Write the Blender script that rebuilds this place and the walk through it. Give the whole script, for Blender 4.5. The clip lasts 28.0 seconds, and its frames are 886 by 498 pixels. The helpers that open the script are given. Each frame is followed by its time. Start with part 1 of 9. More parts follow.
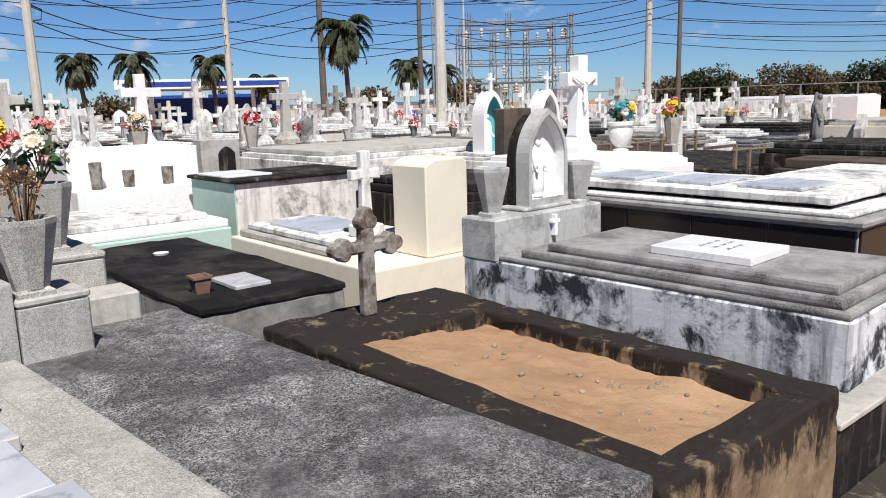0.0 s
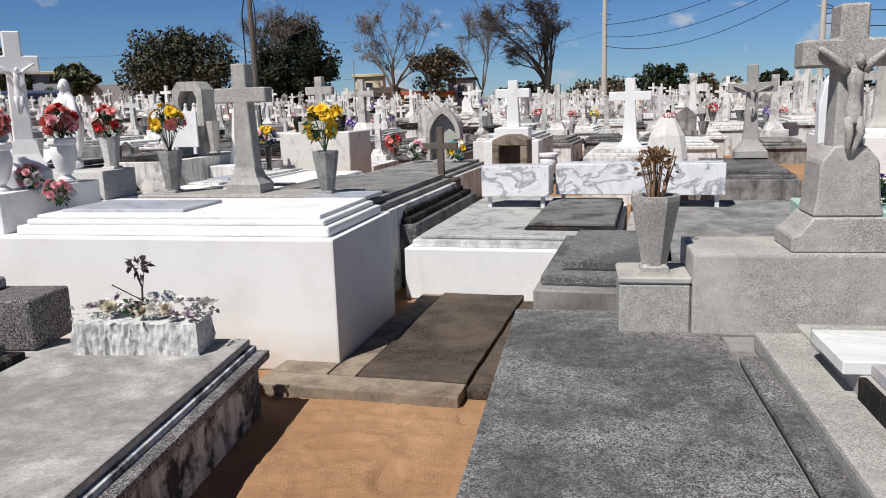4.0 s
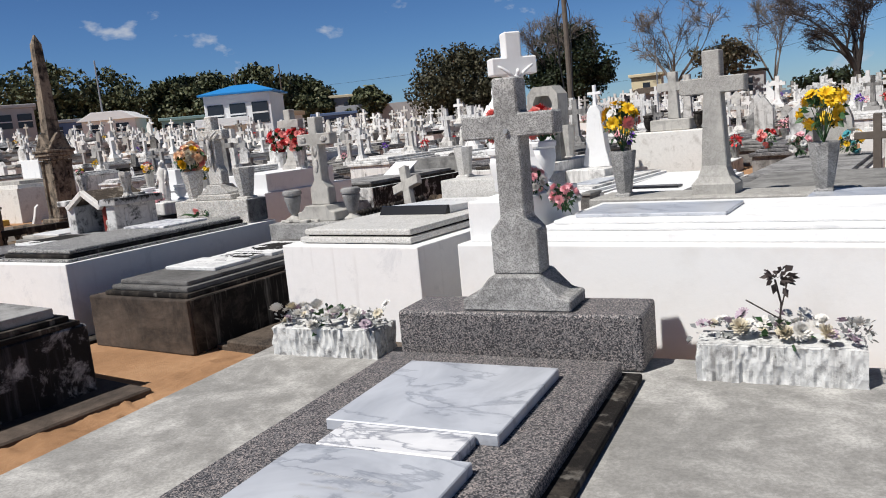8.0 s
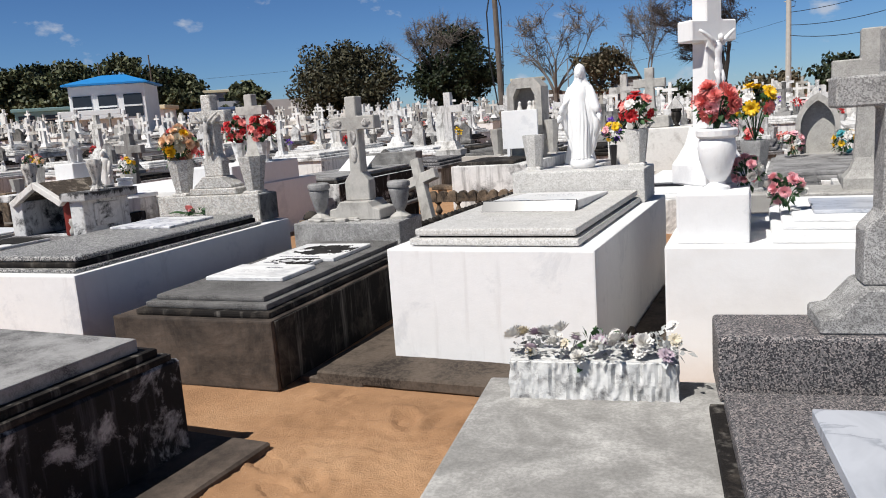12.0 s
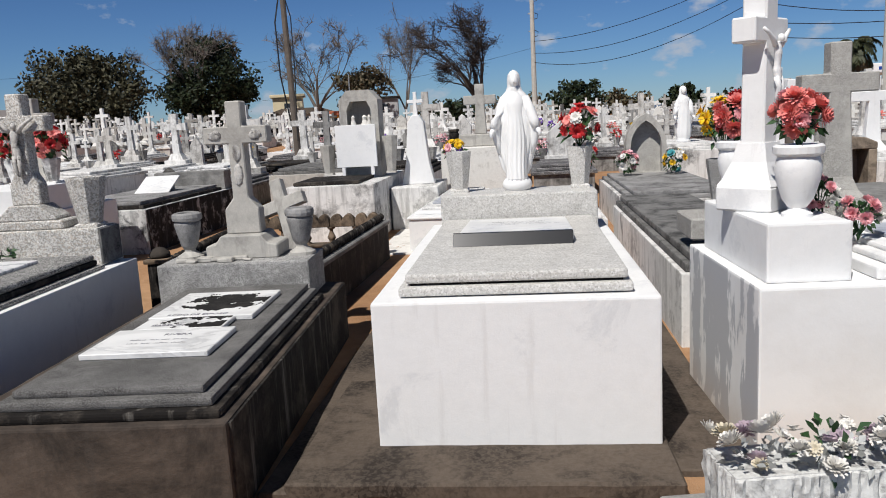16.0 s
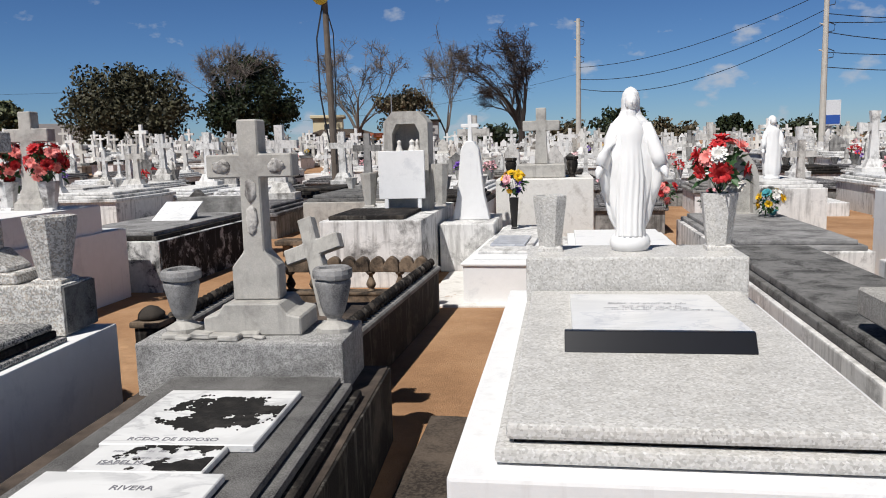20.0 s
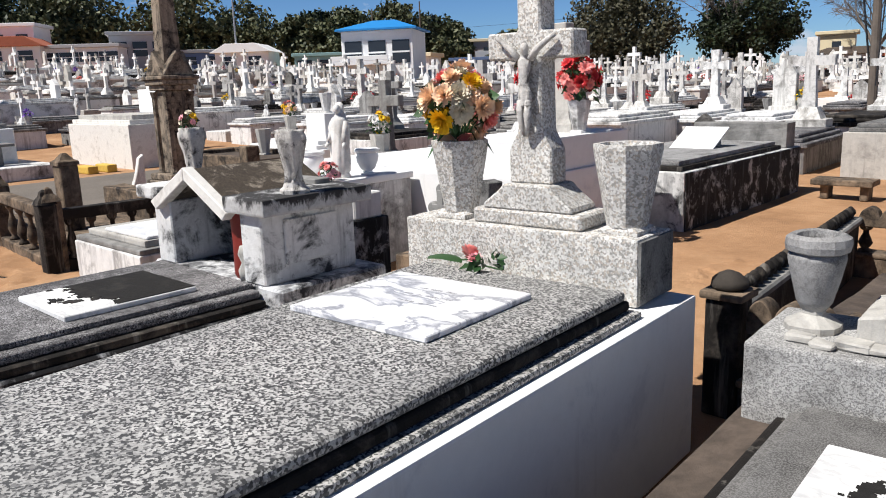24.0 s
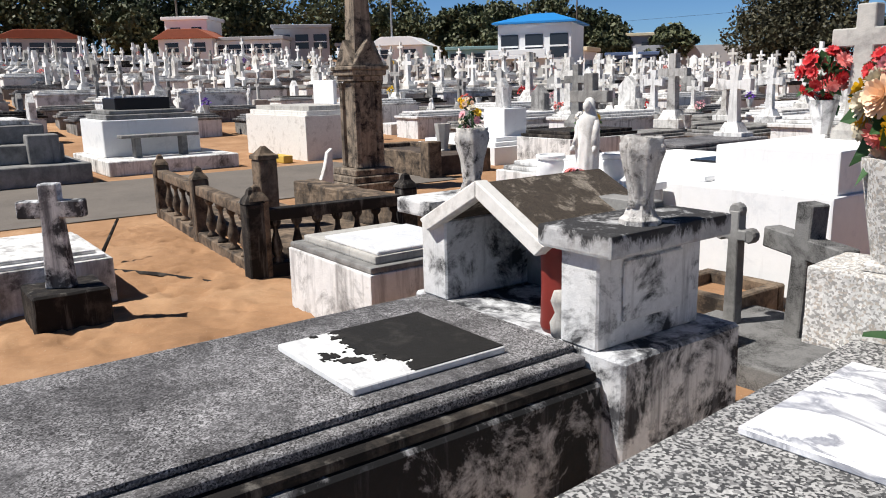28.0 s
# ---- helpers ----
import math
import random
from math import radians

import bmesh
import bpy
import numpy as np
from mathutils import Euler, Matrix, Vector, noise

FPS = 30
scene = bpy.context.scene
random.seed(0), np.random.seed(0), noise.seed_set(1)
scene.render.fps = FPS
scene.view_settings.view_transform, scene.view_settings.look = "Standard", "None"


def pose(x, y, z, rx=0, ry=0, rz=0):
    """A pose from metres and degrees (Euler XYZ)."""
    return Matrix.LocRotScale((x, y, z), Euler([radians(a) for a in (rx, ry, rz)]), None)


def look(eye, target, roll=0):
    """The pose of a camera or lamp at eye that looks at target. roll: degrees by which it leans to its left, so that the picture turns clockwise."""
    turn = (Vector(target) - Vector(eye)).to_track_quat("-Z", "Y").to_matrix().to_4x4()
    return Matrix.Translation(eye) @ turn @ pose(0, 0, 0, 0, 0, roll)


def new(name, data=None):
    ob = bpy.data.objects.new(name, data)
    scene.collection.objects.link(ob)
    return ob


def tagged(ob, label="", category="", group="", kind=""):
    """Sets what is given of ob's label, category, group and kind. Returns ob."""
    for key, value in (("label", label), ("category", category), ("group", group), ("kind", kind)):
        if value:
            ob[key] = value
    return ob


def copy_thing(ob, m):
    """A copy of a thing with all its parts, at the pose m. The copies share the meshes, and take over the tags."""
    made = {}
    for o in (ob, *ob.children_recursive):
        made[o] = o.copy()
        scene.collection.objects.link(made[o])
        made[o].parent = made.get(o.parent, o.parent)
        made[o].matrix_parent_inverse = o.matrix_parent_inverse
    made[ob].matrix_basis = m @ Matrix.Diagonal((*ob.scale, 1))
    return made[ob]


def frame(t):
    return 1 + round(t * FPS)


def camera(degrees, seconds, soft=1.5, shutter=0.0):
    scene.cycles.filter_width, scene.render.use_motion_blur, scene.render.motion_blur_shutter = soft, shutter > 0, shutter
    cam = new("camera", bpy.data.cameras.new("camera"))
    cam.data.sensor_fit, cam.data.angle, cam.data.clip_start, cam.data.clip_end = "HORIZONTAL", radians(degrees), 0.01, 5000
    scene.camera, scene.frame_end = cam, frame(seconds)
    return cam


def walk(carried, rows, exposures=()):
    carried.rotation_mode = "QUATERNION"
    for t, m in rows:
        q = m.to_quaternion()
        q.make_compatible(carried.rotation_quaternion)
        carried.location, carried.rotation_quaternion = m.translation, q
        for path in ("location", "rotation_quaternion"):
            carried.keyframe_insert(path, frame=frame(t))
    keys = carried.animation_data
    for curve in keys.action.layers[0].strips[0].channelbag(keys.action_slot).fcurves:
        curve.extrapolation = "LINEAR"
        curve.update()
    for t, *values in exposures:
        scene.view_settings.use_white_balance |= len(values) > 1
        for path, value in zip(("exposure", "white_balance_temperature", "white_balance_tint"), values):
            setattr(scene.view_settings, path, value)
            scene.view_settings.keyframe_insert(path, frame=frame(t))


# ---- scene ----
cam = camera(60.1, 28.0, 1.0)
PATH = [
    (0, (0.549, -0.595, 1.534), (1.823, 0.901, 1.161), -1.6),
    (0.5, (0.543, -0.597, 1.529), (1.731, 0.967, 1.155), -1.3),
    (1, (0.53, -0.608, 1.53), (1.585, 1.054, 1.176), -2.4),
    (1.5, (0.481, -0.621, 1.53), (1.4, 1.125, 1.204), -3.1),
    (2, (0.331, -0.623, 1.541), (0.887, 1.274, 1.241), -3.9),
    (2.5, (0.143, -0.644, 1.534), (0.356, 1.32, 1.225), -3.0),
    (3, (0.028, -0.658, 1.537), (-0.105, 1.313, 1.224), -3.4),
    (3.5, (-0.069, -0.649, 1.534), (-0.459, 1.279, 1.174), -2.2),
    (5.5, (-0.75, -0.796, 1.575), (-1.558, 1.004, 1.245), -5.2),
    (6, (-0.975, -0.767, 1.581), (-1.982, 0.928, 1.244), -5.9),
    (6.5, (-1.153, -0.761, 1.565), (-2.233, 0.891, 1.236), -5.7),
    (7, (-1.424, -0.81, 1.56), (-2.498, 0.845, 1.229), -4.9),
    (7.5, (-1.653, -0.849, 1.557), (-2.755, 0.789, 1.238), -5.2),
    (8, (-1.932, -0.82, 1.549), (-3.064, 0.798, 1.234), -5.4),
    (8.5, (-2.203, -0.83, 1.544), (-3.382, 0.754, 1.231), -5.5),
    (9, (-2.504, -0.863, 1.542), (-3.655, 0.742, 1.228), -4.8),
    (9.5, (-2.778, -0.864, 1.538), (-3.914, 0.745, 1.194), -4.8),
    (10, (-3.045, -0.84, 1.532), (-4.168, 0.776, 1.173), -5.3),
    (10.5, (-3.305, -0.875, 1.534), (-4.404, 0.757, 1.174), -5.1),
    (11, (-3.568, -0.905, 1.543), (-4.51, 0.826, 1.2), -4.4),
    (11.5, (-3.804, -0.844, 1.534), (-4.66, 0.933, 1.202), -3.8),
    (12, (-4.021, -0.806, 1.538), (-4.853, 0.98, 1.199), -4.1),
    (12.5, (-4.289, -0.794, 1.55), (-5.044, 1.027, 1.214), -3.7),
    (14.5, (-5.13, -0.512, 1.582), (-5.607, 1.404, 1.262), -4.4),
    (15, (-5.306, -0.406, 1.579), (-5.653, 1.536, 1.251), -3.8),
    (15.5, (-5.456, -0.217, 1.577), (-5.747, 1.734, 1.249), -3.5),
    (16, (-5.586, -0.058, 1.569), (-5.806, 1.902, 1.236), -3.1),
    (16.5, (-5.737, 0.124, 1.579), (-5.773, 2.095, 1.242), -2.6),
    (17, (-5.817, 0.243, 1.582), (-5.691, 2.211, 1.247), -2.9),
    (17.5, (-5.853, 0.431, 1.585), (-5.76, 2.405, 1.281), -3.5),
    (18, (-5.883, 0.579, 1.59), (-5.895, 2.557, 1.298), -3.3),
    (18.5, (-5.929, 0.798, 1.596), (-5.921, 2.773, 1.278), -2.1),
    (19, (-5.97, 0.986, 1.604), (-5.989, 2.961, 1.289), -1.2),
    (19.5, (-5.973, 1.199, 1.608), (-6.039, 3.176, 1.312), -1.7),
    (20, (-6.007, 1.408, 1.617), (-6.314, 3.366, 1.348), -1.6),
    (20.5, (-6.138, 1.616, 1.618), (-6.597, 3.545, 1.355), -1.6),
    (21, (-6.25, 1.768, 1.619), (-6.795, 3.676, 1.368), -2.6),
    (21.5, (-6.322, 1.961, 1.606), (-7.078, 3.798, 1.368), -3.7),
    (22, (-6.418, 2.068, 1.586), (-7.381, 3.804, 1.345), -3.6),
    (22.5, (-6.613, 2.188, 1.575), (-7.716, 3.823, 1.248), -2.0),
    (24.5, (-7.327, 2.41, 1.548), (-8.692, 3.812, 1.128), -2.5),
    (25, (-7.509, 2.363, 1.547), (-8.833, 3.795, 1.104), -3.2),
    (25.5, (-7.668, 2.382, 1.542), (-8.983, 3.812, 1.068), -3.7),
    (26, (-7.817, 2.421, 1.548), (-9.151, 3.839, 1.089), -4.0),
    (26.5, (-7.954, 2.433, 1.55), (-9.343, 3.797, 1.091), -3.4),
    (27, (-8.154, 2.415, 1.565), (-9.598, 3.724, 1.116), -1.6),
    (27.5, (-8.279, 2.415, 1.568), (-9.763, 3.689, 1.15), -1.4),
    (28, (-8.463, 2.475, 1.558), (-10.039, 3.632, 1.136), -1.3),
]
walk(cam, [(t, look(eye, target, roll)) for t, eye, target, roll in PATH],
     exposures=[(0, .2), (3, -.02), (6, -.1), (8, -.03), (12, .02), (15, 0), (17, -.41), (19, -.31), (20, -.16), (21, .03), (22, .29), (25, .28), (27, .34), (28, .27)])

# ---- light ----
SUN_ELEV, SUN_AZ = radians(55.0), math.atan2(-0.42, -0.905)   # azimuth from +y towards +x
world = bpy.data.worlds.new("sky")
scene.world = world
world.use_nodes = True
wn = world.node_tree.nodes
wl = world.node_tree.links
sky = wn.new("ShaderNodeTexSky")
sky.sky_type = "NISHITA"
sky.sun_disc = False
sky.sun_elevation = SUN_ELEV
sky.sun_rotation = SUN_AZ
sky.altitude = 0
sky.air_density = 1.0
sky.dust_density = 0.0
sky.ozone_density = 6.0
bg = wn["Background"]
bg.inputs["Strength"].default_value = 0.060
tint = wn.new("ShaderNodeMix")
tint.data_type, tint.blend_type = "RGBA", "MULTIPLY"
tint.inputs[0].default_value = 1.0
tint.inputs[7].default_value = (0.55, 0.76, 1.07, 1.0)
wl.new(sky.outputs[0], tint.inputs[6])
# paler towards the horizon, a few small fair-weather clouds
tc = wn.new("ShaderNodeTexCoord")
sep = wn.new("ShaderNodeSeparateXYZ")
wl.new(tc.outputs["Generated"], sep.inputs[0])
grad = wn.new("ShaderNodeMapRange")
grad.inputs[1].default_value, grad.inputs[2].default_value = 0.02, 0.75
grad.inputs[3].default_value, grad.inputs[4].default_value = 1.32, 0.24
wl.new(sep.outputs[2], grad.inputs[0])
deep = wn.new("ShaderNodeVectorMath")
deep.operation = "SCALE"
wl.new(tint.outputs[2], deep.inputs[0])
wl.new(grad.outputs[0], deep.inputs["Scale"])
flat = wn.new("ShaderNodeVectorMath")
flat.operation = "MULTIPLY"
flat.inputs[1].default_value = (1.0, 1.0, 1.9)
wl.new(tc.outputs["Generated"], flat.inputs[0])
puff = wn.new("ShaderNodeTexNoise")
puff.inputs["Scale"].default_value = 13.0
puff.inputs["Detail"].default_value = 5.0
puff.inputs["Roughness"].default_value = 0.55
wl.new(flat.outputs[0], puff.inputs["Vector"])
cover = wn.new("ShaderNodeMapRange")
cover.inputs[1].default_value, cover.inputs[2].default_value = 0.61, 0.71
cover.inputs[3].default_value, cover.inputs[4].default_value = 0.0, 0.75
wl.new(puff.outputs["Fac"], cover.inputs[0])
cloud = wn.new("ShaderNodeMix")
cloud.data_type = "RGBA"
cloud.inputs[7].default_value = (8.5, 9.2, 10.5, 1.0)
wl.new(cover.outputs[0], cloud.inputs[0])
wl.new(deep.outputs[0], cloud.inputs[6])
wl.new(cloud.outputs[2], bg.inputs["Color"])

sun_data = bpy.data.lights.new("sun", "SUN")
sun_data.energy = 5.6
sun_data.angle = radians(0.55)
sun_data.color = (1.0, 0.968, 0.925)
sun = new("sun", sun_data)
sun_dir = Vector((math.sin(SUN_AZ) * math.cos(SUN_ELEV), math.cos(SUN_AZ) * math.cos(SUN_ELEV), math.sin(SUN_ELEV)))
sun.matrix_world = look(sun_dir * 60, (0, 0, 0))

# ---- materials ----
MATS = {}


def col4(c):
    return (c[0], c[1], c[2], 1.0)


def base_nodes(name, rough, metal=0.0, spec=0.2):
    m = bpy.data.materials.new(name)
    m.use_nodes = True
    nt = m.node_tree
    bsdf = nt.nodes["Principled BSDF"]
    bsdf.inputs["Roughness"].default_value = rough
    bsdf.inputs["Metallic"].default_value = metal
    bsdf.inputs["Specular IOR Level"].default_value = spec
    MATS[name] = m
    return m, nt, bsdf


def coords(nt, scale=(1, 1, 1)):
    """Object coordinates shifted by a random amount for each object, so that alike pieces are stained unlike."""
    tc = nt.nodes.new("ShaderNodeTexCoord")
    oi = nt.nodes.new("ShaderNodeObjectInfo")
    mul = nt.nodes.new("ShaderNodeMath")
    mul.operation = "MULTIPLY"
    mul.inputs[1].default_value = 40.0
    nt.links.new(oi.outputs["Random"], mul.inputs[0])
    add = nt.nodes.new("ShaderNodeVectorMath")
    add.operation = "ADD"
    nt.links.new(tc.outputs["Object"], add.inputs[0])
    nt.links.new(mul.outputs[0], add.inputs[1])
    if scale == (1, 1, 1):
        return add.outputs[0], oi
    mp = nt.nodes.new("ShaderNodeVectorMath")
    mp.operation = "MULTIPLY"
    mp.inputs[1].default_value = scale
    nt.links.new(add.outputs[0], mp.inputs[0])
    return mp.outputs[0], oi


def noise_node(nt, vec, scale, detail=5.0, rough=0.6, distort=0.0):
    n = nt.nodes.new("ShaderNodeTexNoise")
    n.inputs["Scale"].default_value = scale
    n.inputs["Detail"].default_value = detail
    n.inputs["Roughness"].default_value = rough
    n.inputs["Distortion"].default_value = distort
    nt.links.new(vec, n.inputs["Vector"])
    return n.outputs["Fac"]


def ramp(nt, fac, stops):
    r = nt.nodes.new("ShaderNodeValToRGB")
    while len(r.color_ramp.elements) < len(stops):
        r.color_ramp.elements.new(0.5)
    for e, (p, c) in zip(r.color_ramp.elements, stops):
        e.position = p
        e.color = col4(c) if len(c) == 3 else c
    nt.links.new(fac, r.inputs[0])
    return r.outputs[0]


def mix(nt, fac, a, b, blend="MIX"):
    n = nt.nodes.new("ShaderNodeMix")
    n.data_type = "RGBA"
    n.blend_type = blend
    for sock, v in ((n.inputs[0], fac), (n.inputs[6], a), (n.inputs[7], b)):
        if isinstance(v, (int, float)):
            sock.default_value = v
        elif isinstance(v, tuple):
            sock.default_value = col4(v)
        else:
            nt.links.new(v, sock)
    return n.outputs[2]


def bump(nt, bsdf, height, strength, dist):
    b = nt.nodes.new("ShaderNodeBump")
    b.inputs["Strength"].default_value = strength
    b.inputs["Distance"].default_value = dist
    nt.links.new(height, b.inputs["Height"])
    nt.links.new(b.outputs[0], bsdf.inputs["Normal"])


def W(v):
    return (v, v, v)


def weathered(name, base, stain, cover=0.55, soft=0.12, scale=2.5, streak=0.0, streak_col=None, speckle=None,
              speckle_scale=160.0, speckle_amt=0.5, rough=0.85, bump_s=0.35, vary=0.0, tint=0.25):
    """Painted or bare masonry: a base coat, stains in patches, run-off streaks, fine speckle and relief."""
    m, nt, bsdf = base_nodes(name, rough)
    vec, oi = coords(nt)
    big = noise_node(nt, vec, scale, 11.0, 0.72, 0.35)
    c = mix(nt, ramp(nt, big, [(max(0, cover - soft), W(0)), (min(1, cover + soft), W(1))]), base, stain)
    mid = noise_node(nt, vec, scale * 4.3, 9.0, 0.75)
    c = mix(nt, tint, c, ramp(nt, mid, [(0.3, W(0.3)), (0.7, W(1.0))]), "MULTIPLY")
    if streak:
        sv, _ = coords(nt, (9.0, 9.0, 0.8))
        st = noise_node(nt, sv, 1.3, 6.0, 0.65)
        f = ramp(nt, st, [(0.62 - streak * 0.25, W(0)), (0.8 - streak * 0.15, W(1))])
        c = mix(nt, f, c, streak_col or stain)
    fine = noise_node(nt, vec, speckle_scale, 2.0, 0.6)
    if speckle:
        c = mix(nt, ramp(nt, fine, [(0.5 - 0.03, W(0)), (0.5 + 0.05, W(speckle_amt))]), c, speckle)
    if vary:
        c = mix(nt, vary, c, ramp(nt, oi.outputs["Random"], [(0.0, (0.62, 0.59, 0.56)), (0.25, (1, 1, 1)), (0.6, (0.88, 0.89, 0.91)), (0.8, (1.0, 0.99, 0.96)), (0.92, (0.7, 0.69, 0.68)), (1.0, (0.36, 0.35, 0.35))]), "MULTIPLY")
    nt.links.new(c, bsdf.inputs["Base Color"])
    grain = noise_node(nt, vec, 45.0, 6.0, 0.75)
    bump(nt, bsdf, grain, bump_s, 0.01)
    return m


def terrazzo(name, base, chips, chip2, size=90.0, amount=0.5, rough=0.6, wear=None, bump_s=0.12, blotch=0.0, blotch_col=(0.03, 0.029, 0.03)):
    """Ground stone chips in cement."""
    m, nt, bsdf = base_nodes(name, rough)
    vec, oi = coords(nt)
    wob = nt.nodes.new("ShaderNodeTexNoise")
    wob.inputs["Scale"].default_value = size * 0.9
    nt.links.new(vec, wob.inputs["Vector"])
    warp = nt.nodes.new("ShaderNodeVectorMath")
    warp.operation = "MULTIPLY_ADD"
    warp.inputs[1].default_value = (0.9 / size, 0.9 / size, 0.9 / size)
    nt.links.new(wob.outputs["Color"], warp.inputs[0])
    nt.links.new(vec, warp.inputs[2])
    cell = nt.nodes.new("ShaderNodeTexVoronoi")
    cell.inputs["Scale"].default_value = size
    nt.links.new(warp.outputs[0], cell.inputs["Vector"])
    split = nt.nodes.new("ShaderNodeSeparateColor")
    nt.links.new(cell.outputs["Color"], split.inputs[0])
    n1 = split.outputs[0]
    c = mix(nt, ramp(nt, n1, [(0.94 - amount, W(0)), (0.98 - amount, W(1))]), base, chips)
    c = mix(nt, ramp(nt, split.outputs[1], [(0.80, W(0)), (0.84, W(1))]), c, chip2)
    c = mix(nt, 0.35, c, ramp(nt, split.outputs[2], [(0.0, W(0.55)), (1.0, W(1.25))]), "MULTIPLY")
    w = noise_node(nt, vec, 1.8, 8.0, 0.7, 0.4)
    if wear:
        c = mix(nt, ramp(nt, w, [(0.46, W(0)), (0.66, W(0.75))]), c, wear)
    if blotch:
        bl = noise_node(nt, vec, 2.3, 10.0, 0.74, 0.5)
        c = mix(nt, ramp(nt, bl, [(0.44, W(0)), (0.58, W(blotch))]), c, blotch_col)
        bl2 = noise_node(nt, vec, 26.0, 6.0, 0.7)
        c = mix(nt, blotch, c, ramp(nt, bl2, [(0.32, W(0.35)), (0.66, W(1.35))]), "MULTIPLY")
    c = mix(nt, 0.3, c, ramp(nt, noise_node(nt, vec, 7.0, 6.0, 0.7), [(0.3, W(0.35)), (0.7, W(1))]), "MULTIPLY")
    nt.links.new(c, bsdf.inputs["Base Color"])
    bump(nt, bsdf, n1, bump_s, 0.004)
    return m


def marble(name, base, vein, scale=3.0, rough=0.35, stain=None, width=0.035, cloud=0.35):
    m, nt, bsdf = base_nodes(name, rough, spec=0.5)
    vec, oi = coords(nt)
    sl = nt.nodes.new("ShaderNodeMapping")
    sl.inputs["Rotation"].default_value = (0, 0, 2.3)
    sl.inputs["Scale"].default_value = (0.7, 1.4, 1.0)
    nt.links.new(vec, sl.inputs["Vector"])
    n = noise_node(nt, sl.outputs[0], scale, 7.0, 0.58, 0.5)
    v = ramp(nt, n, [(0.5 - width * 1.6, W(0)), (0.5, W(0.9)), (0.5 + width * .6, W(0))])
    c = mix(nt, v, base, vein)
    n2 = noise_node(nt, vec, scale * 0.7, 4.0, 0.6, 2.2)
    c = mix(nt, cloud, c, ramp(nt, n2, [(0.35, vein), (0.6, (1, 1, 1))]), "MULTIPLY")
    if stain:
        band, _ = coords(nt, (0.5, 3.0, 1.0))
        n3 = noise_node(nt, band, 2.6, 8.0, 0.7)
        c = mix(nt, ramp(nt, n3, [(0.47, W(0)), (0.60, W(0.95))]), c, stain)
    nt.links.new(c, bsdf.inputs["Base Color"])
    bump(nt, bsdf, noise_node(nt, vec, 80.0, 3.0), 0.05, 0.002)
    return m


def plain(name, color, rough=0.7, metal=0.0, var=0.3, scale=12.0, bump_s=0.1, spec=0.4, rand=0.0):
    m, nt, bsdf = base_nodes(name, rough, metal, spec)
    vec, oi = coords(nt)
    n = noise_node(nt, vec, scale, 5.0, 0.65)
    c = mix(nt, var, color, ramp(nt, n, [(0.25, W(0.25)), (0.75, W(1.15))]), "MULTIPLY")
    if rand:
        c = mix(nt, rand, c, ramp(nt, oi.outputs["Random"], [(0.0, W(0.45)), (1.0, W(1.2))]), "MULTIPLY")
    nt.links.new(c, bsdf.inputs["Base Color"])
    if bump_s:
        bump(nt, bsdf, noise_node(nt, vec, scale * 3, 5.0, 0.7), bump_s, 0.006)
    return m


def leafy(name, c1, c2, rough=0.6):
    """Leaves or petals: each small island takes a shade of its own."""
    m, nt, bsdf = base_nodes(name, rough, spec=0.3)
    geo = nt.nodes.new("ShaderNodeNewGeometry")
    c = ramp(nt, geo.outputs["Random Per Island"], [(0.0, c1), (1.0, c2)])
    nt.links.new(c, bsdf.inputs["Base Color"])
    return m


white = weathered("white_paint", (0.80, 0.80, 0.795), (0.70, 0.705, 0.71), 0.60, 0.04, 2.6, tint=0.10, rough=0.6, bump_s=0.15, streak=0.15, streak_col=(0.66, 0.65, 0.64))
white_worn = weathered("worn_white_paint", (0.78, 0.77, 0.75), (0.13, 0.125, 0.12), 0.585, 0.07, 2.2, streak=0.55, streak_col=(0.30, 0.29, 0.28), tint=0.32)
white_mould = weathered("white_paint_with_black_mould", (0.66, 0.67, 0.68), (0.035, 0.036, 0.04), 0.52, 0.05, 3.6, streak=0.55, streak_col=(0.10, 0.10, 0.11), tint=0.4)
blue_white = weathered("mottled_bluish_whitewash", (0.72, 0.75, 0.79), (0.035, 0.037, 0.045), 0.515, 0.05, 4.5, streak=0.4, streak_col=(0.12, 0.125, 0.15), tint=0.35)
cream = weathered("cream_paint", (0.78, 0.72, 0.60), (0.66, 0.59, 0.48), 0.62, 0.12, 1.5, tint=0.10, rough=0.6, bump_s=0.12)
mint = weathered("mint_green_paint", (0.42, 0.58, 0.52), (0.55, 0.62, 0.58), 0.62, 0.12, 2.0, tint=0.2, rough=0.65)
grey_terrazzo = terrazzo("grey_terrazzo", (0.16, 0.156, 0.155), (0.36, 0.355, 0.35), (0.06, 0.06, 0.06), 220, 0.45, 0.75, wear=(0.11, 0.107, 0.105), blotch=0.6, blotch_col=(0.055, 0.053, 0.053))
light_terrazzo = terrazzo("light_grey_terrazzo", (0.46, 0.445, 0.415), (0.29, 0.28, 0.26), (0.58, 0.565, 0.53), 290, 0.42, 0.8, wear=(0.51, 0.495, 0.46), blotch=0.2, blotch_col=(0.17, 0.165, 0.16))
dark_terrazzo = terrazzo("dark_grey_terrazzo", (0.155, 0.15, 0.153), (0.40, 0.39, 0.395), (0.03, 0.03, 0.03), 210, 0.42, 0.75, wear=(0.17, 0.165, 0.17), blotch=0.66, blotch_col=(0.030, 0.028, 0.029))
